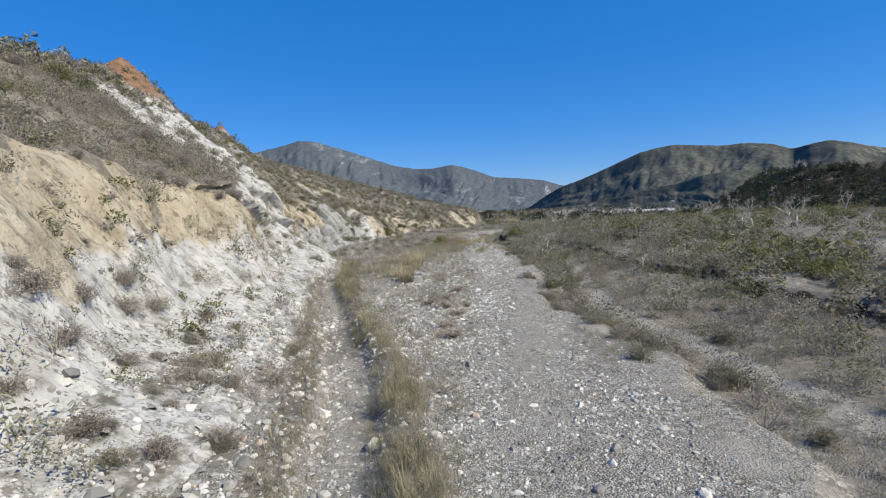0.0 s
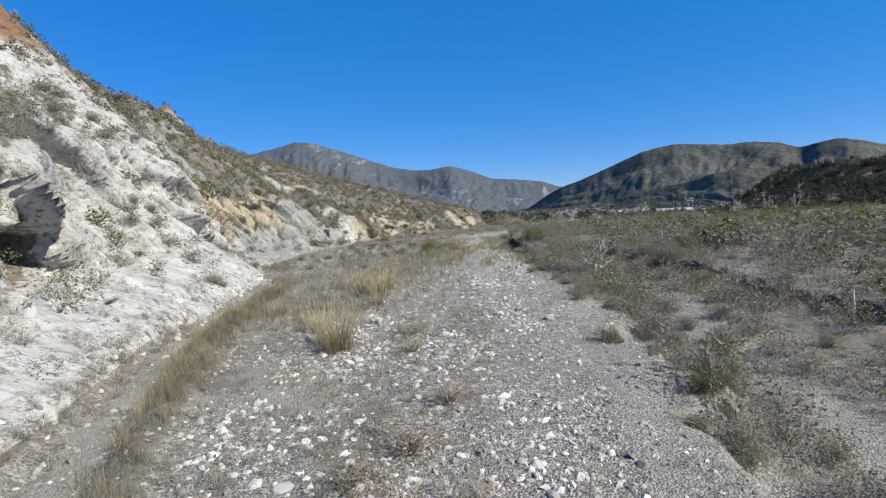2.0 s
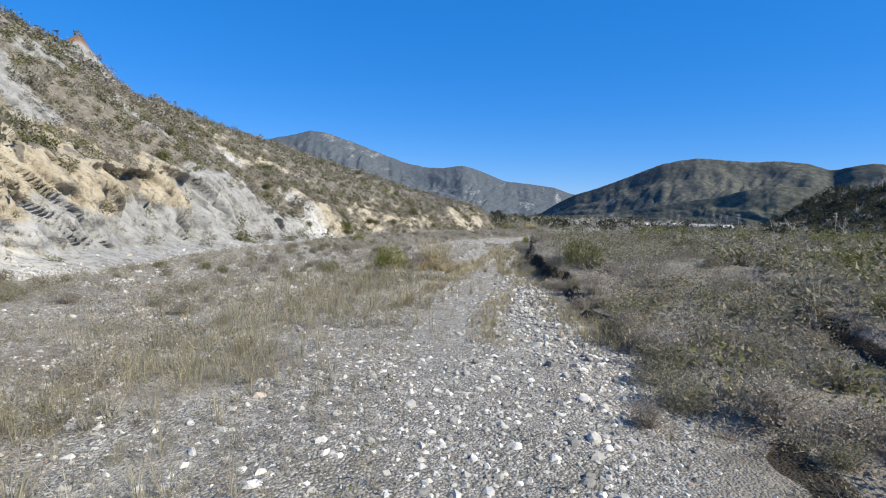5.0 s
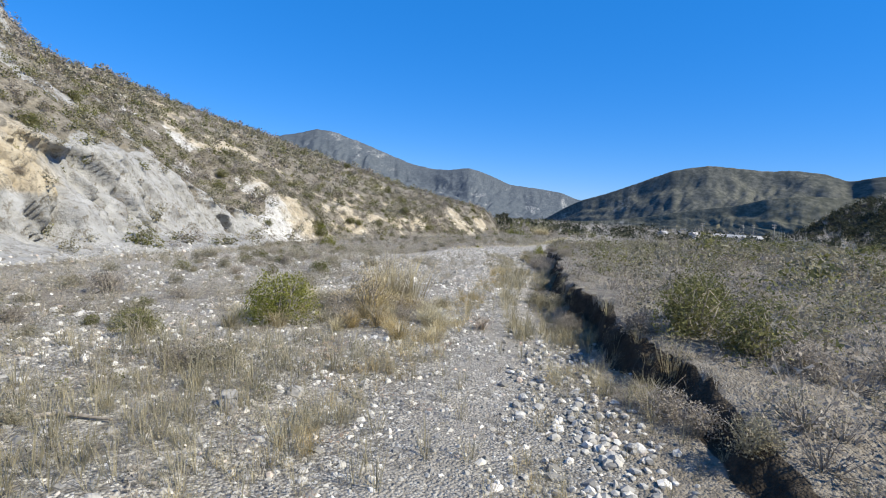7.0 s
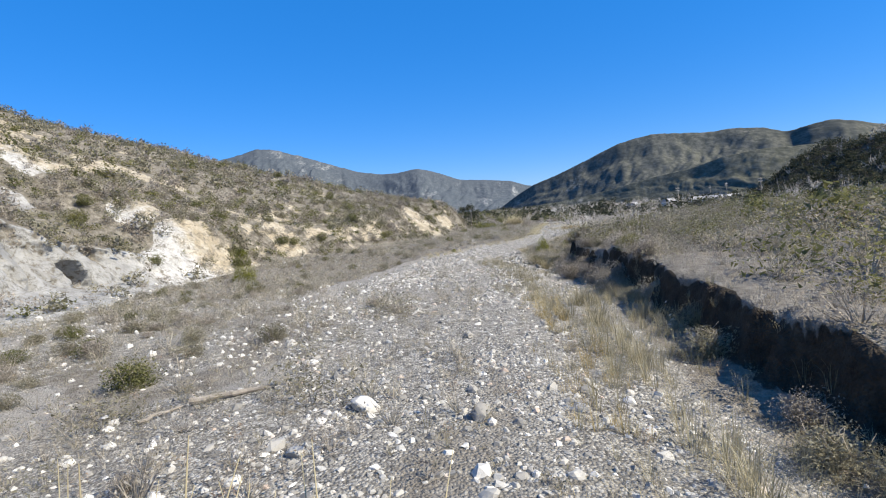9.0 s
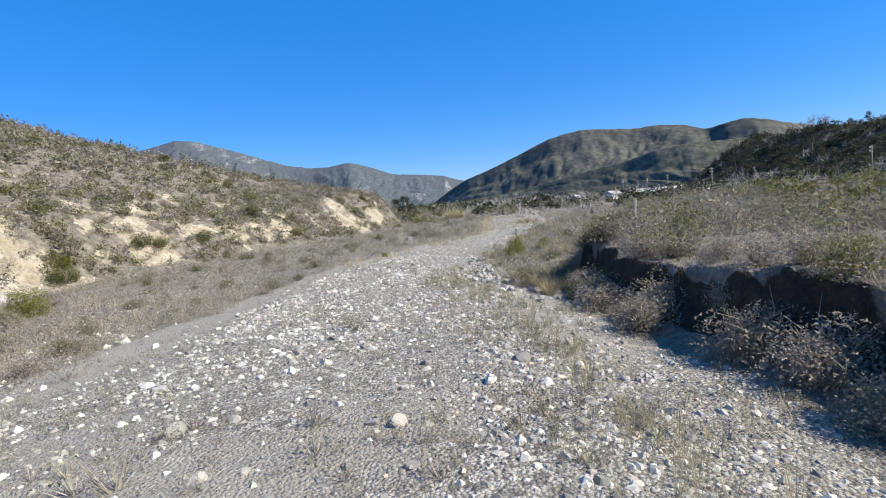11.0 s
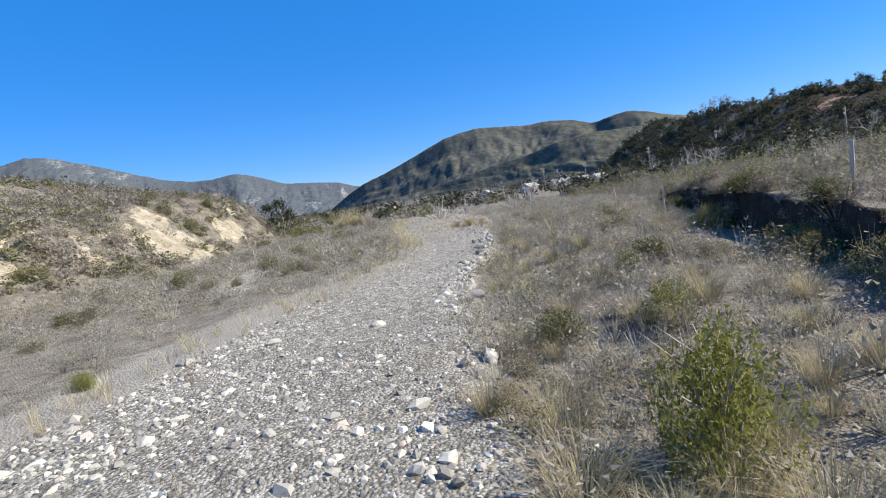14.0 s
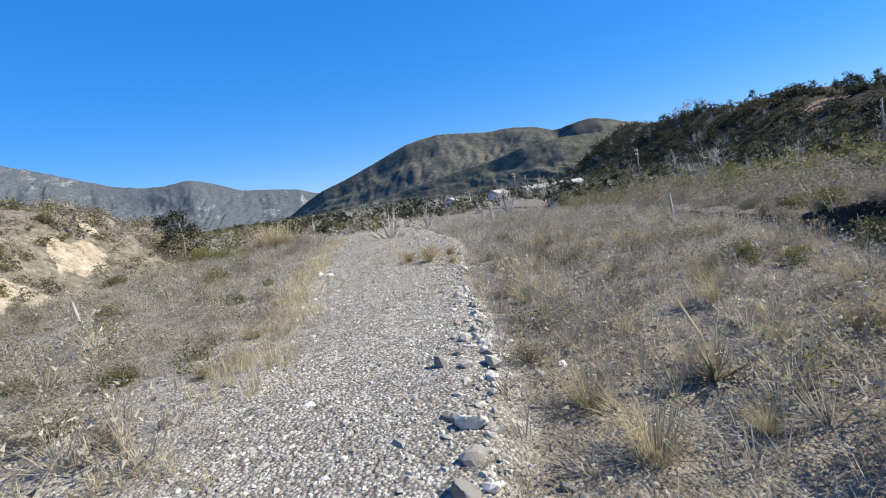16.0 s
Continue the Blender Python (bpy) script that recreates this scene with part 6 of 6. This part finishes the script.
def stalk_mesh(seed):
    """One dry reed of height 1, slightly bent."""
    r = np.random.default_rng(seed)
    bm = bmesh.new()
    b = r.uniform(0.02, 0.14)
    tube(bm, [(0, 0, -0.03), (b * 0.3, 0, 0.55), (b, 0, 1.0)], [0.006, 0.005, 0.0015], 4)
    return bm_mesh("stalk", bm, MAT_STRAW)


STALKS = [stalk_mesh(880 + k) for k in range(6)]


def reed_clump(px, py, tall, n, seed, label):
    """A clump of tall reeds: stalks and drooping leaves."""
    r = np.random.default_rng(seed)
    root = new("reed_clump")
    for k in range(n):
        d = 0.30 * tall * math.sqrt(r.random())
        a = r.uniform(0, 360)
        h = tall * r.uniform(0.5, 1.0)
        lean = 4 + 30 * d / tall + r.uniform(0, 8)
        m = pose(d * math.cos(radians(a)), d * math.sin(radians(a)), 0, 0, lean, a) @ Matrix.Diagonal((h, h, h, 1))
        part("stalk", STALKS[int(r.integers(0, 6))], root, "", m)
    v, t, m = tuft_shape(seed + 1, n * 4, 0.5, 0.004 if tall < 3 else 0.009, 0.4)
    part("leaf_tuft", mesh_of("leaf_tuft", v * tall * 0.75, t, [MAT_STRAW]), root)
    root.matrix_world = pose(px * PLAN, py * PLAN, float(height(px * PLAN, py * PLAN)) - 0.02)
    return tagged(root, label, "reeds", "reed clumps")


for k, (px, py, tall, n) in enumerate(((-5.6, 24.2, 2.1, 80), (-5.9, 24.9, 1.9, 60), (-6.6, 25.9, 1.8, 40), (-6.2, 29.8, 1.7, 40), (-6.5, 31.2, 2.3, 60), (-7.3, 31.6, 2.0, 44), (-6.7, 32.8, 2.0, 40), (-6.9, 32.2, 2.1, 40), (-6.9, 54.3, 2.6, 110), (-7.5, 54.9, 2.3, 70), (-6.5, 54.9, 2.2, 60),
                                       (-2.4, 128.0, 3.9, 120), (-3.2, 128.6, 3.8, 120), (-1.7, 128.4, 3.6, 100), (-2.8, 127.4, 3.5, 90), (4.8, 104.5, 1.8, 40), (5.6, 105.5, 1.6, 36), (2.6, 101.0, 1.6, 36), (2.0, 99.0, 1.5, 34), (-1.5, 49.2, 1.1, 40))):
    reed_clump(px, py, tall, int(n * (1.0 if py < 33 else 0.55)), 900 + 3 * k, "clump of tall straw-pale reeds on the dry wash")


def yucca(px, py, size, seed):
    r = np.random.default_rng(seed)
    bm = bmesh.new()
    for k in range(46):
        a, up = r.uniform(0, 6.28), r.uniform(0.15, 1.25)
        d = Vector((math.cos(a) * math.cos(up), math.sin(a) * math.cos(up), math.sin(up)))
        s = d.cross(Vector((0, 0, 1))).normalized() * 0.028
        h = r.uniform(0.7, 1.0)
        m = d * h * 0.5
        lift = Vector((0, 0, 0.014))
        a0, a1, b0, b1, t = [bm.verts.new(q) for q in (-s * 0.7, s * 0.7, m - s + lift, m + s + lift, d * h)]
        bm.faces.new((a0, a1, b1, b0))
        bm.faces.new((b0, b1, t))
    root = new("yucca")
    part("rosette", bm_mesh("rosette", bm, MAT_SAGE, False), root, "stiff pale green pointed leaves")
    bm = bmesh.new()
    for k in range(5):
        a = r.uniform(0, 6.28)
        tube(bm, [(0, 0, 0), (math.cos(a) * 0.15, math.sin(a) * 0.15, 0.8), (math.cos(a) * 0.5, math.sin(a) * 0.5, 1.5)], [0.016, 0.013, 0.006], 5)
    part("flower_spray", bm_mesh("flower_spray", bm, MAT_STRAW), root, "dry pale flower stalks")
    root.matrix_world = pose(px * PLAN, py * PLAN, float(height(px * PLAN, py * PLAN))) @ Matrix.Diagonal((size, size, size, 1))
    return tagged(root, "spiky grey-green yucca with dry stalks", "yucca")


yucca(1.3, 94.6, 0.95, 5)
yucca(14.5, 25.0, 1.0, 6)


def bare_tree(px, py, tall, seed, mat=None, wide=1.0, label="bare pale-barked tree standing in the scrub"):
    """A leafless tree: forked tapering limbs and fine twigs."""
    r = np.random.default_rng(seed)
    bm, fine = bmesh.new(), []

    def limb(p, d, length, rad, depth):
        q = p + d * length * 0.5 + Vector(r.normal(0, 0.05 * length, 3))
        e = q + (d + Vector(r.normal(0, 0.18, 3))).normalized() * length * 0.5
        tube(bm, [p, q, e], [rad, rad * 0.8, rad * 0.6], 6 if depth < 2 else 4)
        if depth >= 3:
            for _ in range(7):
                fine.append((np.array(p.lerp(e, r.random())), np.array(e + Vector(r.normal(0, 0.5, 3)) * length * 0.8)))
            return
        for _ in range(3 if depth < 2 else 2):
            nd = (d + Vector(r.normal(0, 0.55, 3)) + Vector((0, 0, 0.12))).normalized()
            limb(p.lerp(e, r.uniform(0.55, 1.0)), nd, length * r.uniform(0.6, 0.82), rad * 0.55, depth + 1)

    limb(Vector((0, 0, -0.1)), Vector((r.normal(0, 0.1), r.normal(0, 0.1), 1)).normalized(), tall * 0.36, tall * 0.022, 0)
    root = new("bare_tree")
    part("trunk", bm_mesh("trunk", bm, mat or MAT_PALEBARK), root)
    if fine:
        v = slivers(np.array([a for a, b in fine]), np.array([b for a, b in fine]), 0.004 * tall, r)
        tagged(part("twig_spray", mesh_of("twig_spray", v, np.arange(len(v)).reshape(-1, 3), [MAT_TWIG]), root), kind="stuff")
    root.matrix_world = pose(px * PLAN, py * PLAN, float(height(px * PLAN, py * PLAN))) @ Matrix.Diagonal((wide, wide, 1, 1))
    return tagged(root, label, "tree", "bare trees")


bare_tree(1.15, 34.6, 3.4, 31, wide=1.7, label="low bare pale-branched tree at the bank's lip")
bare_tree(1.5, 35.1, 2.8, 32, wide=1.6, label="low bare pale-branched tree at the bank's lip")
for k, (px, py, tall) in enumerate(((15.6, 38.5, 6.0), (20, 42, 6.0), (26, 36, 6.5), (24, 52, 5.5), (33, 60, 7.0), (31, 48, 6.5), (40, 100, 8), (44, 118, 8), (36, 128, 7), (42, 135, 8), (50, 150, 8), (30, 150, 7), (24, 160, 7), (34, 172, 8), (18, 170, 7))):
    bare_tree(px, py, tall, 40 + k)


def dark_tree(px, py, tall, seed, mat=None, narrow=0.5, label="dark evergreen tree on the ridge crest"):
    """An evergreen: tapered trunk with limbs and a ragged crown of many leaves."""
    r = np.random.default_rng(seed)
    bm = bmesh.new()
    tube(bm, [(0, 0, -0.3), (0.03 * tall, 0, 0.5 * tall), (0.0, 0.02 * tall, 0.95 * tall)], [0.03 * tall, 0.02 * tall, 0.004 * tall], 6)
    pts = []
    for k in range(11):
        a, z = r.uniform(0, 6.28), tall * r.uniform(0.25, 0.95)
        d = tall * narrow * 0.5 * (1.15 - z / tall) * r.uniform(0.6, 1.3)
        e = Vector((math.cos(a) * d, math.sin(a) * d, z + 0.05 * tall))
        tube(bm, [(0.015 * tall, 0, z - 0.05 * tall), e], [0.009 * tall, 0.003 * tall], 4)
        pts.append(np.array(e) + r.normal(0, 0.085 * tall, (60, 3)) * [1, 1, 0.75])
    root = new("evergreen_tree")
    part("trunk", bm_mesh("trunk", bm, MAT_TWIG), root)
    v = leaf_cloud(np.concatenate(pts), 0.04 * tall, r)
    part("crown", mesh_of("crown", v, np.arange(len(v)).reshape(-1, 3), [mat or MAT_DARK]), root)
    root.matrix_world = pose(px * PLAN, py * PLAN, float(height(px * PLAN, py * PLAN)))
    return tagged(root, label, "tree", "evergreen trees")


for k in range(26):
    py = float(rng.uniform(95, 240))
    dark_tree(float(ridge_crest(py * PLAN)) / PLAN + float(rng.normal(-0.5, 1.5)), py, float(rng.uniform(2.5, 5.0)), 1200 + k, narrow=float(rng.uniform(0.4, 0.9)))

for k in range(12):
    py = float(rng.uniform(122, 190))
    dark_tree(float(ridge_crest(py * PLAN)) / PLAN + float(rng.normal(-0.5, 1.0)), py, float(rng.uniform(4.0, 6.5)), 1260 + k, narrow=float(rng.uniform(0.35, 0.6)))
for k in range(7):
    py = 183.0 + 1.6 * k + float(rng.uniform(-0.5, 0.5))
    bare_tree(float(ridge_crest(py * PLAN)) / PLAN - 0.5, py, float(rng.uniform(6.5, 9.5)), 1290 + k, label="bare snag standing on the ridge crest")

for k, (px, py, tall) in enumerate(((-8.6, 131.5, 6.4), (-9.8, 132.5, 5.2), (-7.9, 133.0, 4.6))):
    dark_tree(px, py, tall, 1280 + k, narrow=0.8, label="dark green tree at the bend of the gravel road")

# woods: ridge slope and valley
wood = [shrub_shape(740 + k, 60, 0.175, 3, 1.1, 0.02) for k in range(6)]
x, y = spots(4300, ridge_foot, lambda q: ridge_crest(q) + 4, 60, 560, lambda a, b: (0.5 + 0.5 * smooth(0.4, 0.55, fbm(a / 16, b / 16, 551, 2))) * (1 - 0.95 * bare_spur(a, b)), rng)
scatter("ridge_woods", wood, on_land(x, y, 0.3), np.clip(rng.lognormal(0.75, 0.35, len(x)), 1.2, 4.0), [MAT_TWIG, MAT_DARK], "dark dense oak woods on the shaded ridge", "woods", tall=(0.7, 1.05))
y = rng.uniform(230, 900, 2600)
x = rng.uniform(-0.2, 0.62, 2600) * y + rng.normal(0, 10, 2600)
keep = (rng.random(2600) < smooth(0.4, 0.55, fbm(x / 40, y / 40, 553, 2)) * 0.9 + 0.15) & (x > foot_x(y) + 20)
part_dark = keep & (rng.random(2600) < 0.45)
scatter("valley_woods", wood, on_land(x[part_dark], y[part_dark], 0.3), rng.uniform(1.8, 5.0, part_dark.sum()), [MAT_TWIG, MAT_DARK], "dark trees and brush along the valley", "woods", tall=(0.7, 1.1))
part_grey = keep & ~part_dark
scatter("valley_brush", wood, on_land(x[part_grey], y[part_grey], 0.3), rng.uniform(1.6, 4.2, part_grey.sum()), [MAT_TWIG, MAT_WILLOW], "olive-grey willow woods along the valley", "woods", tall=(0.6, 1.0))
y = rng.uniform(220, 700, 700)
x = rng.uniform(-0.02, 0.5, 700) * y
keep = x > foot_x(y) + 25
pale = [shrub_shape(760 + k, 10, 0.1, 70, 1.3, 0.02) for k in range(5)]
scatter("bare_woods", pale, on_land(x[keep], y[keep], 0.2), rng.uniform(1.5, 3.6, keep.sum()), [MAT_PALEBARK, MAT_DRY], "pale leafless trees along the valley", "woods", tall=(1.1, 1.6))


# ---- made things ----
def fence_post(px, py, tall, lean, seed):
    r = np.random.default_rng(seed)
    bm = bmesh.new()
    tube(bm, [(0, 0, -0.3), (r.normal(0, 0.02), r.normal(0, 0.02), tall * 0.5), (r.normal(0, 0.03), 0, tall)], [0.075, 0.07, 0.06], 8)
    ob = new("fence_post", bm_mesh("fence_post", bm, MAT_PALEBARK, False))
    ob.matrix_world = pose(px * PLAN, py * PLAN, float(height(px * PLAN, py * PLAN)), lean, -lean * 0.7, r.uniform(0, 360))
    return tagged(ob, "weathered pale wooden fence post in the scrub", "post", "fence posts")


for k, (px, py, tall, lean) in enumerate(((1.4, 82.5, 1.9, 3), (2.6, 80.5, 1.8, -3), (3.5, 87.5, 1.7, 1), (5.8, 95.6, 1.7, 1), (5.0, 39.8, 1.7, 2), (5.7, 26.6, 1.5, 2), (7.3, 27.6, 1.4, -2), (9.2, 104, 1.7, 0), (-7.2, 106.5, 1.0, 6), (-8.2, 104.5, 1.1, 0))):
    fence_post(px, py, tall, lean, 70 + k)


def utility_pole(px, py, tall):
    root = new("utility_pole")
    bm = bmesh.new()
    tube(bm, [(0, 0, -0.5), (0, 0, tall * 0.5), (0, 0, tall)], [0.16, 0.14, 0.11], 10)
    part("pole", bm_mesh("pole", bm, MAT_WOOD), root)
    for z in (tall - 0.5, tall - 1.3):
        bm = bmesh.new()
        bmesh.ops.create_cube(bm, size=1, matrix=Matrix.Translation((0, 0.14, z)) @ Matrix.Diagonal((2.2, 0.1, 0.12, 1)))
        arm = part("crossarm", bm_mesh("crossarm", bm, MAT_WOOD, False), root)
        for s in (-0.95, -0.4, 0.4, 0.95):
            bm = bmesh.new()
            bmesh.ops.create_cone(bm, cap_ends=True, segments=8, radius1=0.06, radius2=0.04, depth=0.16, matrix=Matrix.Translation((s, 0.14, z + 0.14)))
            part("insulator", bm_mesh("insulator", bm, MAT_WHITE), arm, "small white insulator")
    root.matrix_world = pose(px * PLAN, py * PLAN, float(height(px * PLAN, py * PLAN)), 0, 0, 35)
    return tagged(root, "weathered wooden utility pole with crossarms", "utility pole", "utility poles")


for px, py in ((37.6, 141.3), (43.7, 120), (47.4, 176), (32, 162), (56, 206)):
    utility_pole(px, py, 7.5)


def house(px, py, w, d, h, turn, seed):
    """A small far-off house: walls with openings, windows, a door and a gabled roof."""
    root = new("house")
    bm = bmesh.new()
    bmesh.ops.create_cube(bm, size=1, matrix=Matrix.Translation((0, 0, h / 2)) @ Matrix.Diagonal((w, d, h, 1)))
    part("wall", bm_mesh("wall", bm, MAT_WHITE, False), root)
    bm = bmesh.new()
    e, t = 0.4, h + d * 0.28
    pts = [(-w / 2 - e, -d / 2 - e, h - 0.1), (w / 2 + e, -d / 2 - e, h - 0.1), (w / 2 + e, 0, t), (-w / 2 - e, 0, t), (-w / 2 - e, d / 2 + e, h - 0.1), (w / 2 + e, d / 2 + e, h - 0.1)]
    vs = [bm.verts.new(p) for p in pts]
    for f in ((0, 1, 2, 3), (3, 2, 5, 4), (0, 3, 4), (1, 5, 2), (0, 4, 5, 1)):
        bm.faces.new([vs[k] for k in f])
    part("roof", bm_mesh("roof", bm, MAT_ROOF, False), root)
    for k in range(4):
        bm = bmesh.new()
        bmesh.ops.create_cube(bm, size=1, matrix=Matrix.Translation((-w / 2 + w * (k + 0.5) / 4, -d / 2 - 0.02, h * (0.55 if k != 2 else 0.4))) @ Matrix.Diagonal((1.0, 0.08, 1.1 if k != 2 else 2.0, 1)))
        part("window" if k != 2 else "door", bm_mesh("window", bm, MAT_WOOD, False), root, "dark window pane" if k != 2 else "dark wooden door")
    root.matrix_world = pose(px * PLAN, py * PLAN, float(height(px * PLAN, py * PLAN)) - 0.1, 0, 0, turn)
    return tagged(root, "small white house with a grey gabled roof among trees", "house", "houses in the valley")


for k, (az, dist, w) in enumerate(((13.6, 171, 11), (12.6, 173, 7), (14.8, 170, 7), (11.2, 178, 9), (9.0, 186, 7))):
    house(dist * math.sin(radians(az)), dist * math.cos(radians(az)), w * 0.6, 4.0, 2.2, 20 * k - 30, k)


def driftwood(px, py, length, rad, turn, seed, label="grey weathered log lying on the gravel"):
    r = np.random.default_rng(seed)
    bm = bmesh.new()
    n = 7
    pts = [(length * (k / (n - 1) - 0.5), r.normal(0, 0.03 * length), rad * 0.7 + r.normal(0, 0.01)) for k in range(n)]
    tube(bm, pts, [rad * (1 - 0.45 * k / (n - 1)) * r.uniform(0.9, 1.1) for k in range(n)], 8)
    ob = new("driftwood", bm_mesh("driftwood", bm, MAT_WOOD, False))
    ob.matrix_world = pose(px * PLAN, py * PLAN, float(height(px * PLAN, py * PLAN)) + 0.02, 0, 0, turn)
    return tagged(ob, label, "log", "driftwood")


driftwood(-9.3, 59.6, 1.9, 0.09, 28, 1)
driftwood(-10.0, 59.2, 1.1, 0.05, 60, 2)
driftwood(-1.9, 81.2, 1.2, 0.13, 5, 3)
driftwood(-7.6, 30.2, 1.1, 0.03, 5, 4, "thin dry stick lying on the sand")
driftwood(-7.2, 29.3, 1.3, 0.03, 12, 5, "thin dry stick lying on the sand")
driftwood(-7.8, 46.0, 1.6, 0.05, 8, 6)
driftwood(0.3, 50.5, 1.6, 0.06, 10, 7, "pale fallen branch among the scrub")
driftwood(-0.3, 88.3, 1.2, 0.05, 40, 8, "pale fallen branch among the scrub")

for group in SPECIES.values():
    for ob in group:
        retire(ob)
